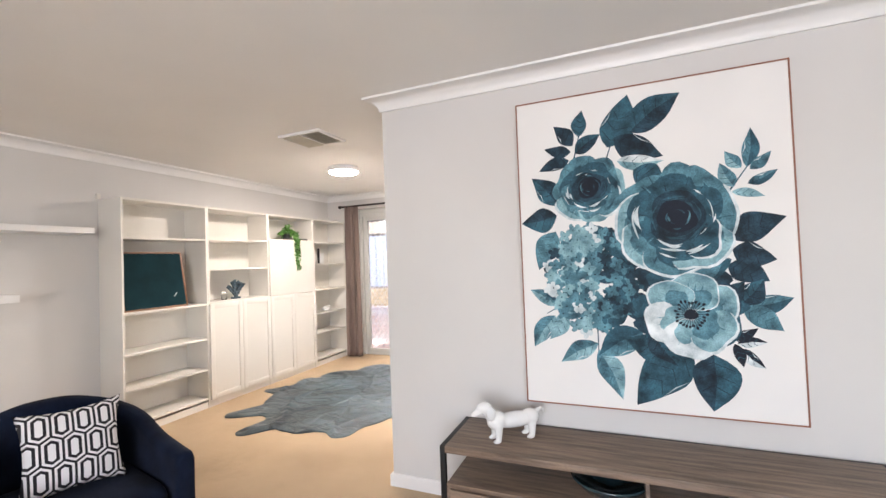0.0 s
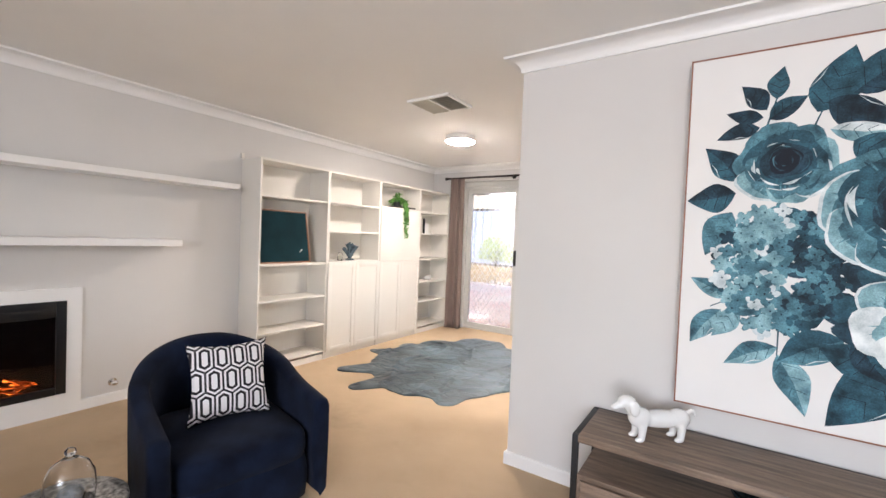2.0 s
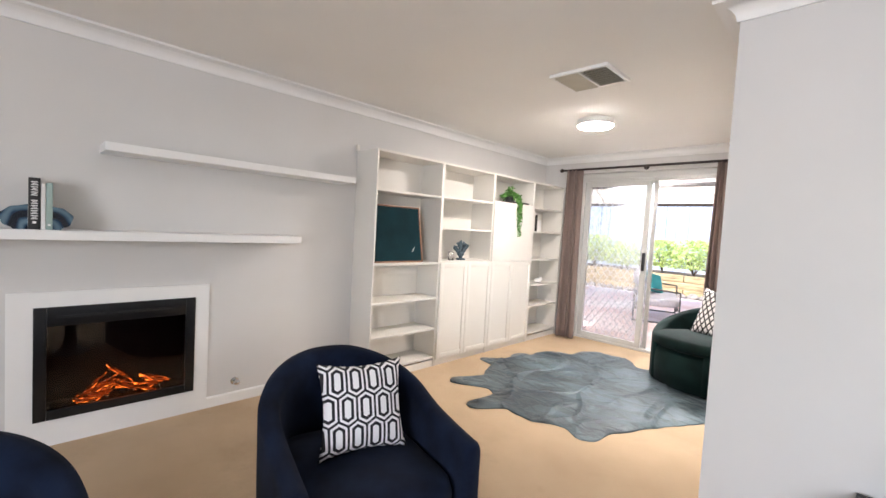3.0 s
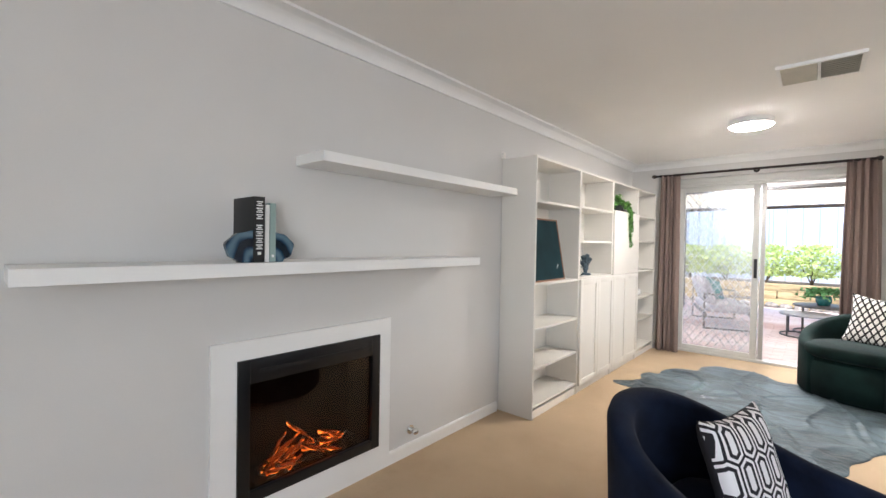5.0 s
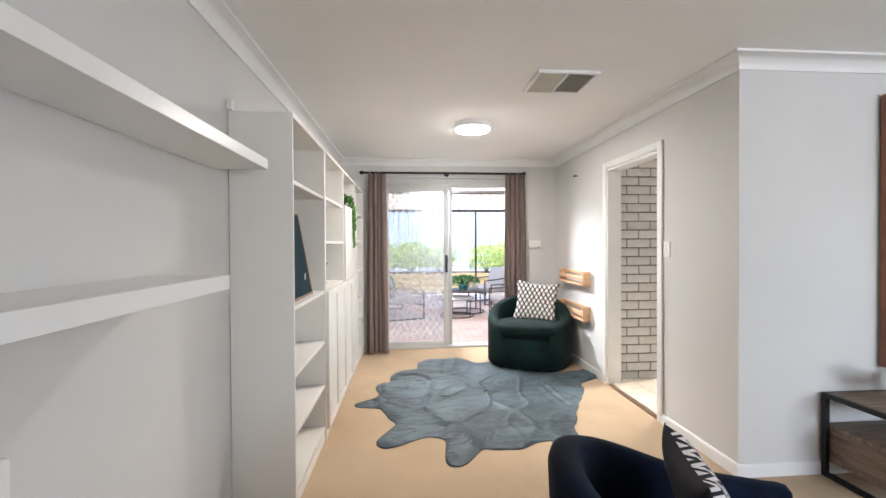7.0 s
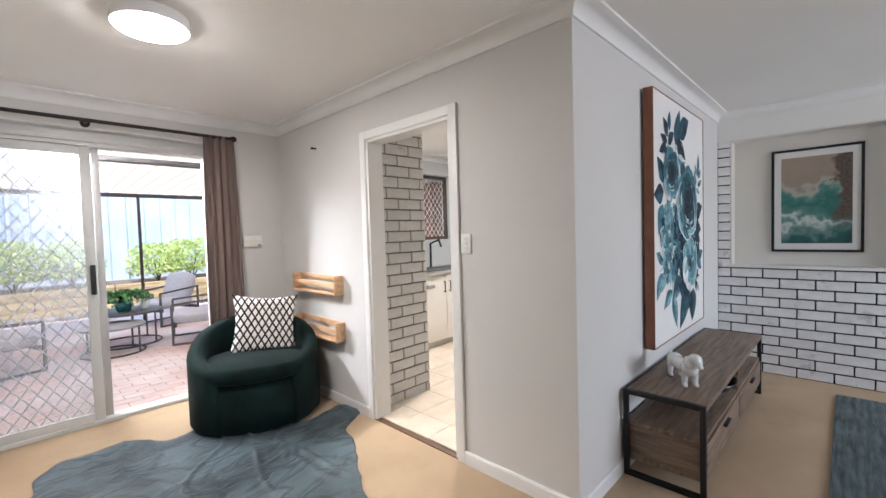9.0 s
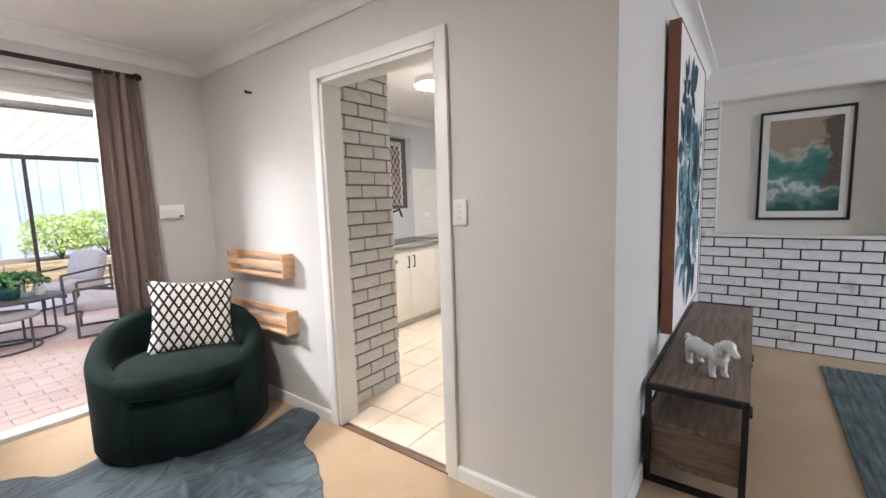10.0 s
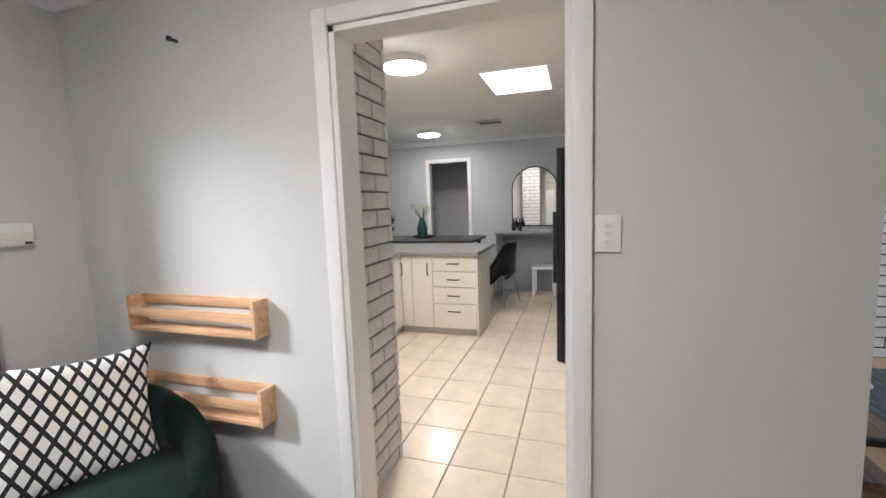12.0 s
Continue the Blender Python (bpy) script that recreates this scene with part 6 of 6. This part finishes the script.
# ---- patio and garden ----
GZ = -0.10
SOIL = mat("garden_soil", (0.10, 0.075, 0.055), 0.95, 0.3, 3, 0.8, 40)
b = box(B(), -400, 400, -400, 800, GZ - 0.3, GZ)
structure("ground", b, SOIL, "bare earth garden ground", "ground")
pv = structure("pavement", box(B(), -9, 4.5, YS + 0.24, 12.0, GZ, -0.062), mat("paver_joint", (0.60, 0.48, 0.45), 0.95, 0.2, 20, 0.5, 100), "red and pink clay brick patio paving", "paving")
FENCE = mat("blue_steel_fence", (0.35, 0.41, 0.53), 0.45, 0.05, 1.5, second=(0.38, 0.44, 0.56))
fnc = thing("fence", "pale blue ribbed steel garden fence", "fence", kind="structure")
for k in range(14):
    x0 = -16 + k * 2.1
    bb = B()
    prof = []
    ribs = 6
    for i in range(ribs):
        w = 2.06 / ribs
        for u, y in ((0.0, 0.0), (0.55, 0.0), (0.65, 0.03), (0.90, 0.03), (0.99, 0.0)):
            prof.append((x0 + (i + u) * w, 14.6 - y))
    lo_, hi_ = [bb.verts.new((x, y, 0.2)) for x, y in prof], [bb.verts.new((x, y, 2.75)) for x, y in prof]
    for i in range(len(prof) - 1):
        bb.faces.new((lo_[i], lo_[i + 1], hi_[i + 1], hi_[i]))
    pn = part("panel", bb, FENCE, fnc, smooth=False)
    md = pn.modifiers.new("thickness", "SOLIDIFY")
    md.thickness = 0.01
    part("post", box(B(), x0 - 0.03, x0 + 0.03, 14.55, 14.63, 0.0, 2.78, 0.004), FENCE, fnc)
rw = thing("retaining_wall", "yellow-brown timber sleeper retaining wall", "retaining wall", kind="structure")
SLEEPER = mat("sleeper_timber", (0.26, 0.19, 0.10), 0.8, 0.25, 3, 0.4, 60, second=(0.35, 0.27, 0.15), stretch=(1, 10, 10), random_tint=0.1)
for k in range(3):
    for j in range(8):
        x0 = -14 + j * 2.42 + (1.2 if k % 2 else 0)
        part("sleeper", box(B(), x0, x0 + 2.40, 12.62, 12.70, GZ + 0.19 * k, GZ + 0.19 * k + 0.185, 0.008), SLEEPER, rw)
structure("garden_bed", box(B(), -14, 6, 12.70, 15.2, GZ, 0.42), SOIL, "raised garden bed of dark soil", "garden bed")
SHRUBM = mat("shrub_leaf", (0.17, 0.23, 0.07), 0.6, 0.25, 3, second=(0.27, 0.31, 0.12))
nt = SHRUBM.node_tree
trl, mxs = nt.nodes.new("ShaderNodeBsdfTranslucent"), nt.nodes.new("ShaderNodeAddShader")
trl.inputs[0].default_value = (0.21, 0.25, 0.08, 1)
nt.links.new(nt.nodes["Principled BSDF"].outputs[0], mxs.inputs[0])
nt.links.new(trl.outputs[0], mxs.inputs[1])
nt.links.new(mxs.outputs[0], nt.nodes["Material Output"].inputs["Surface"])


def shrub(x, y, r, h, seed, z=0.42):
    t = thing("shrub", "yellow-green bushy garden shrub in the raised bed", "shrub", pose(x, y, z), group="garden shrubs")
    rnd = random.Random(seed)
    tr = B()
    for _ in range(5):
        tip = Vector((rnd.uniform(-0.6, 0.6) * r, rnd.uniform(-0.6, 0.6) * r, h * 0.6))
        tube(tr, (0, 0, 0), tip, 0.018, 6, 0.006)
    part("trunk", tr, mat("bark", (0.10, 0.07, 0.05), 0.9, 0.2) if seed == 1 else bpy.data.materials["bark"], t)
    b = B()
    for _ in range(1400):
        a, e = rnd.uniform(0, 6.28), math.sqrt(rnd.random())
        zz = h * (0.18 + 0.82 * rnd.random())
        rr = r * e * (0.65 + 0.5 * math.sin(math.pi * min(1, zz / h)) + 0.2 * noise.noise(Vector((a, zz * 2, seed))))
        leaflet(b, Vector((rr * math.cos(a), rr * math.sin(a), zz)), 0.075, rnd, -0.4)
    part("crown", b, SHRUBM, t, smooth=False)


# rough dark stones edging the bed at the foot of the sleepers
STONEM = mat("dark_edging_stone", (0.10, 0.09, 0.085), 0.9, 0.3, 8, 0.8, 40, second=(0.19, 0.17, 0.155))
rq = random.Random(21)
for k in range(30):
    b = ball(B(), (0, 0, 0), 0.12, rq.uniform(0.95, 1.25), rq.uniform(0.7, 0.95), rq.uniform(0.65, 0.9), 12, 8)
    for v in b.verts:
        v.co *= 1 + 0.22 * noise.noise(v.co * 9 + Vector((k * 2.3, 0, 0)))
    solid("edging_stone", b, STONEM, "rough dark rock edging the garden bed", "rock", "all", group="garden edging stones", place=pose(-6.6 + k * 0.262, 12.14 + rq.uniform(-0.04, 0.04), -0.045, 0, 0, rq.uniform(-30, 30)))

rs = random.Random(6)
for k, (x, y) in enumerate((( -7.2, 13.5), (-6.1, 13.2), (-5.2, 13.7), (-4.3, 13.4), (-3.4, 13.3), (-2.5, 13.5), (-1.0, 13.3), (-0.2, 13.6), (0.7, 13.3), (1.6, 13.5))):
    shrub(x, y, rs.uniform(0.45, 0.62), rs.uniform(0.75, 1.05), k + 1)

# patio cover: posts, beams, ribbed cream sheeting
POSTM = mat("dark_brown_steel", (0.060, 0.050, 0.048), 0.5, 0.15, 8)
pcv = thing("patio_cover", "cream ribbed patio roof on dark steel posts", "patio cover", kind="structure")
for x in (-7.6, -4.7, -1.80, 1.1):
    part("post", box(B(), x - 0.022, x + 0.022, 10.48, 10.525, -0.062, 2.13, 0.003), POSTM, pcv)
part("beam", box(B(), -8.5, 3.0, 10.45, 10.56, 2.13, 2.19, 0.004), POSTM, pcv)
part("wall_beam", box(B(), -8.5, XD + 0.10, 5.87, 5.94, 2.02, 2.065, 0.004), POSTM, pcv)
SHEET = bpy.data.materials.new("cream_roof_sheet")
SHEET.use_nodes = True
nt = SHEET.node_tree
pb = nt.nodes["Principled BSDF"]
pb.inputs["Base Color"].default_value, pb.inputs["Roughness"].default_value = (0.78, 0.72, 0.60, 1), 0.6
trl, mxs = nt.nodes.new("ShaderNodeBsdfTranslucent"), nt.nodes.new("ShaderNodeMixShader")
trl.inputs[0].default_value = (0.46, 0.40, 0.315, 1)
mxs.inputs[0].default_value = 0.66
nt.links.new(pb.outputs[0], mxs.inputs[1])
nt.links.new(trl.outputs[0], mxs.inputs[2])
nt.links.new(mxs.outputs[0], nt.nodes["Material Output"].inputs["Surface"])
b = B()
lo_, hi_ = [], []
x = -8.6
while x < 3.1:
    for u, dz in ((0.0, 0.0), (0.10, 0.0), (0.12, 0.025), (0.15, 0.025), (0.17, 0.0)):
        lo_.append(b.verts.new((x + u, YS + 0.26, 2.46 + dz)))
        hi_.append(b.verts.new((x + u, 10.75, 2.215 + dz)))
    x += 0.19
for i in range(len(lo_) - 1):
    b.faces.new((lo_[i], lo_[i + 1], hi_[i + 1], hi_[i]))
part("roof_sheet", b, SHEET, pcv, "cream ribbed roof sheet", smooth=False)

# outdoor furniture
OUTM = mat("taupe_powder_coat", (0.09, 0.085, 0.082), 0.5, 0.1, 10)
CUSH = mat("grey_outdoor_fabric", (0.50, 0.49, 0.53), 0.9, 0.08, 30, 0.3, 400)
PZ = -0.055


def ring_table(x, y, r, h):
    t = thing("nesting_table", "round dark metal nesting coffee table", "coffee table", pose(x, y, PZ), group="patio coffee tables")
    part("tabletop", lathe(B(), [(r - 0.01, h - 0.03), (r, h - 0.025), (r, h - 0.005), (r - 0.01, h)], 40), OUTM if r > 0.38 else mat("grey_metal_top", (0.30, 0.30, 0.31), 0.5, 0.1), t)
    b = B()
    for k in range(40):
        a0, a1 = 2 * math.pi * k / 40, 2 * math.pi * (k + 1) / 40
        tube(b, (r * 0.95 * math.cos(a0), r * 0.95 * math.sin(a0), 0.012), (r * 0.95 * math.cos(a1), r * 0.95 * math.sin(a1), 0.012), 0.012, 6)
    part("base_ring", b, OUTM, t)
    for k in range(4):
        a = math.pi / 4 + k * math.pi / 2
        part("leg", tube(B(), (r * 0.95 * math.cos(a), r * 0.95 * math.sin(a), 0.01), (r * 0.95 * math.cos(a), r * 0.95 * math.sin(a), h - 0.03), 0.012, 8), OUTM, t)


ring_table(-2.30, 8.85, 0.42, 0.46)
ring_table(-2.52, 8.35, 0.35, 0.36)
pp = thing("potted_fern", "green fern in a teal pot on the patio table", "plant", pose(-2.33, 8.82, PZ + 0.46))
part("pot", lathe(B(), [(0.075, 0), (0.105, 0.08), (0.10, 0.15), (0.085, 0.15), (0.08, 0.12)], 28), mat("teal_pot", (0.03, 0.16, 0.15), 0.25, 0.2, coat=0.4), pp, smooth="all")
b = B()
rf = random.Random(3)
for k in range(46):
    a, l_ = rf.uniform(0, 6.28), rf.uniform(0.20, 0.36)
    for q_ in range(9):
        u = (q_ + 1) / 9
        c = Vector((l_ * u * math.cos(a), l_ * u * math.sin(a), 0.15 + 0.30 * u - 0.32 * u * u + 0.05 * rf.random()))
        leaflet(b, c, 0.055, rf, 0.0)
        leaflet(b, c, 0.05, rf, 0.0)
part("fronds", b, mat("fern_green", (0.05, 0.16, 0.05), 0.6, 0.4, 8, second=(0.10, 0.26, 0.09)), pp, smooth=False)
jg = thing("jug", "small white jug on the patio table", "jug", pose(-2.08, 8.82, PZ + 0.46))
part("vessel", lathe(B(), [(0.05, 0), (0.06, 0.05), (0.045, 0.11), (0.05, 0.14), (0.045, 0.135)], 22), TRIM, jg, smooth="all")


def lounge_chair(place, wide=0.66, label="grey cushioned patio lounge chair with a dark metal frame", name="patio_chair", grp="patio lounge chairs"):
    t = thing(name, label, "outdoor chair" if name == "patio_chair" else "outdoor sofa", place, group=grp)
    w = wide / 2
    for x in (-w, w):
        for p0, p1 in (((x, -0.36, 0), (x, -0.36, 0.55)), ((x, 0.34, 0), (x, 0.34, 0.60)), ((x, -0.36, 0.55), (x, 0.36, 0.60)), ((x, -0.36, 0.012), (x, 0.34, 0.012))):
            part("frame_bar", box(B(), -0.014, 0.014, -0.014, 0.014, -(Vector(p1) - Vector(p0)).length / 2, (Vector(p1) - Vector(p0)).length / 2, 0.003, Matrix.Translation((Vector(p0) + Vector(p1)) / 2) @ (Vector(p1) - Vector(p0)).to_track_quat("Z", "Y").to_matrix().to_4x4()), OUTM, t)
    part("seat_rail", box(B(), -w, w, -0.34, -0.31, 0.24, 0.29, 0.003), OUTM, t)
    part("seat_rail", box(B(), -w, w, 0.30, 0.33, 0.22, 0.27, 0.003), OUTM, t)
    n = 1 if wide < 1 else 2
    for k in range(n):
        cw = (wide - 0.06) / n
        xo = -wide / 2 + 0.03 + cw * (k + 0.5)
        part("seat_cushion", pad(cw / 2, 0.34, 0.28, 0.41, 6.0, 0.015), CUSH, t, smooth="all", at=pose(xo, -0.02, 0))
        part("back_cushion", pad(cw / 2, 0.24, -0.06, 0.07, 5.0, 0.02), CUSH, t, smooth="all", at=pose(xo, 0.27, 0.60, 72, 0, 0))
    return t


lc = lounge_chair(pose(-1.49, 8.34, PZ, 0, 0, -104))
copy_thing(lc, pose(-1.55, 10.1, PZ, 0, 0, -64))
lounge_chair(pose(-3.72, 8.60, PZ, 0, 0, 108), 1.35, "grey cushioned two-seat patio sofa with a metal frame", "patio_sofa", "patio sofas")
tq = mat("teal_cushion_fabric", (0.02, 0.22, 0.24), 0.85, 0.15, 10, 0.2, 300)
solid("outdoor_cushion", pillow_mesh(0.42, 0.42, 0.13, 3), (tq, tq), "bright teal cushion on the patio sofa", "cushion", "all", place=pose(-3.83, 8.82, PZ + 0.60, -24, 14, 70))
solid("outdoor_cushion", pillow_mesh(0.42, 0.42, 0.13, 4), (BLACKFAB, BLACKFAB), "dark grey cushion on the patio sofa", "cushion", "all", place=pose(-3.90, 8.42, PZ + 0.61, -15, 0, 98))

# ---- pieces of walls and floors ----
def brick_mesh(l, h, d, seed):
    rnd = random.Random(seed)
    b = B()
    box(b, -l / 2, l / 2, -d, 0, -h / 2, h / 2)
    for v in b.verts:
        v.co += Vector((rnd.uniform(-1, 1), rnd.uniform(-0.6, 0.6), rnd.uniform(-1, 1))) * 0.0016
    bmesh.ops.bevel(b, geom=b.edges[:], offset=0.0035, segments=1, affect="EDGES")
    return b


def piece_set(name, l, h, d, material, n=4):
    return [done(brick_mesh(l, h, d, k + int(l * 1000)), name, material, False) for k in range(n)]


BL, BHH, CO = 0.230, 0.0755, 0.0865


def lay(parent, meshes_full, meshes_half, u0, u1, z0, z1, where, skip=None, limit=100000):
    """Stretcher bond between u0 and u1; where(u, z) gives the pose of a brick's face centre."""
    rnd = random.Random(11)
    row = 0
    z = z0 + CO / 2
    count = 0
    while z < z1 - 0.03:
        u = u0 - (BL + 0.01) / 2 * (row % 2)
        while u < u1 - 0.01:
            a, c = max(u, u0), min(u + BL, u1)
            if c - a > 0.014:
                mid, ln = (a + c) / 2, c - a
                if not (skip and skip(mid, z)) and count < limit:
                    full = ln > BL * 0.75
                    ob = new("brick", rnd.choice(meshes_full if full else meshes_half))
                    ob.parent = parent
                    ob.matrix_basis = where(mid, z) @ Matrix.Diagonal((ln / (BL if full else BL / 2), 1, 1, 1))
                    count += 1
            u += BL + 0.010
        z += CO
        row += 1


nf, nh = piece_set("brick", BL, BHH, 0.012, BRICKPAINT), piece_set("brick_half", BL / 2, BHH, 0.012, BRICKPAINT)
# on the nib's face (towards -y) and on its end (towards +x)
lay(nib, nf, nh, NIB[0] + 0.002, NIB[1] - 0.002, 0.0, H - 0.005, lambda u, z: pose(u, NIB[2], z) @ Matrix.Rotation(math.pi, 4, "Z"))
lay(nib, nf, nh, NIB[2] + 0.012, NIB[3], 0.0, H - 0.005, lambda u, z: pose(NIB[1], u, z) @ Matrix.Rotation(-math.pi / 2, 4, "Z"))
wf, wh = piece_set("white_brick", BL, BHH, 0.012, BRICKWHITE), piece_set("white_brick_half", BL / 2, BHH, 0.012, BRICKWHITE)
face = lambda u, z: pose(XB, u, z) @ Matrix.Rotation(math.pi / 2, 4, "Z")
lay(bwall, wf, wh, 0.0, YP - 0.004, 0.0, 11 * CO - 0.01, face)
lay(bwall, wf, wh, 0.0, NY0 - 0.002, 11 * CO, NZ1 + 0.03, face)
lay(bwall, wf, wh, NY1 + 0.002, YP - 0.004, 11 * CO, NZ1 + 0.03, face)

# kitchen tiles
TX, TY = 0.345, 0.323
tiles = [done(brick_mesh(TX - 0.0045, TY - 0.0045, 0.012, 70 + k), "tile", TILE, False) for k in range(3)]
rt_ = random.Random(2)
x = -0.594 - TX * 3
while x < KX1:
    y = 3.905 - TY * 4
    while y < 7.2:
        if KX0 - 0.1 < x < KX1 - TX and y > KY0 - 0.02 and not (x > 1.25 and x < 1.6 and y > 4.4):
            ob = new("tile", rt_.choice(tiles))
            ob.parent = kf
            ob.matrix_basis = pose(x + TX / 2, y + TY / 2, 0.003, 90, 0, 0) @ pose(0, 0, 0, 180, 0, 0)
        y += TY
    x += TX
# cut tiles along the doorway wall
y = 3.905 - TY * 4
while y < 4.9:
    for a, c in ((max(y, KY0), min(y + TY, DY0 - 0.002)), (max(y, DY1 + 0.002), y + TY)):
        if c - a > 0.03:
            x0, x1 = KX0 + 0.002, -0.594 - TX * 2 - 0.002
            ob = new("tile", rt_.choice(tiles))
            ob.parent = kf
            ob.matrix_basis = pose((x0 + x1) / 2, (a + c) / 2, 0.003, 90, 0, 0) @ pose(0, 0, 0, 180, 0, 0) @ Matrix.Diagonal(((x1 - x0) / TX, 1, (c - a) / TY, 1))
    y += TY
# cut tiles in the doorway
y = 3.905 - TY * 2
while y < DY1 - 0.03:
    a, c = max(y, DY0 + 0.001), min(y + TY, DY1 - 0.001)
    if c - a > 0.03:
        x0, x1 = XD + 0.037, -0.594 - TX * 2 - 0.002
        ob = new("tile", rt_.choice(tiles))
        ob.parent = kf
        ob.matrix_basis = pose((x0 + x1) / 2, (a + c) / 2, 0.0045, 90, 0, 0) @ pose(0, 0, 0, 180, 0, 0) @ Matrix.Diagonal(((x1 - x0) / TX, 1, (c - a) / TY, 1))
    y += TY

# patio pavers: a joined field of clay bricks
verts, faces = [], []
rng_ = random.Random(5)
row, y = 0, YS + 0.30
while y < 11.85:
    x = -7.0 - (0.12 if row % 2 else 0.0)
    while x < 2.0:
        z = -0.055 + rng_.uniform(-0.002, 0.002)
        n0 = len(verts)
        for dx, dy in ((0, 0), (0.228, 0), (0.228, 0.110), (0, 0.110)):
            verts.append((x + dx, y + dy, z))
        for dx, dy in ((-0.002, -0.002), (0.230, -0.002), (0.230, 0.112), (-0.002, 0.112)):
            verts.append((x + dx, y + dy, z - 0.006))
        faces += [(n0, n0 + 1, n0 + 2, n0 + 3)] + [(n0 + 4 + k, n0 + 4 + (k + 1) % 4, n0 + (k + 1) % 4, n0 + k) for k in range(4)]
        x += 0.238
    y += 0.119
    row += 1
me = bpy.data.meshes.new("pavers")
me.from_pydata(verts, [], faces)
PAVM = mat("clay_paver", (0.66, 0.44, 0.39), 0.75, 0.10, 0.9, 0.4, 80, second=(0.72, 0.65, 0.64))
nt = PAVM.node_tree
geo, rr_, hs_ = nt.nodes.new("ShaderNodeNewGeometry"), nt.nodes.new("ShaderNodeMapRange"), nt.nodes.new("ShaderNodeHueSaturation")
rr_.inputs["To Min"].default_value, rr_.inputs["To Max"].default_value = 0.95, 1.05
nt.links.new(geo.outputs["Random Per Island"], rr_.inputs[0])
nt.links.new(rr_.outputs[0], hs_.inputs["Value"])
bsdf = nt.nodes["Principled BSDF"]
src_ = bsdf.inputs["Base Color"].links[0].from_socket
nt.links.new(src_, hs_.inputs["Color"])
nt.links.new(hs_.outputs[0], bsdf.inputs["Base Color"])
me.materials.append(PAVM)
ob = new("pavers", me)
ob.parent = pv
tagged(ob, "", "", "", "stuff")
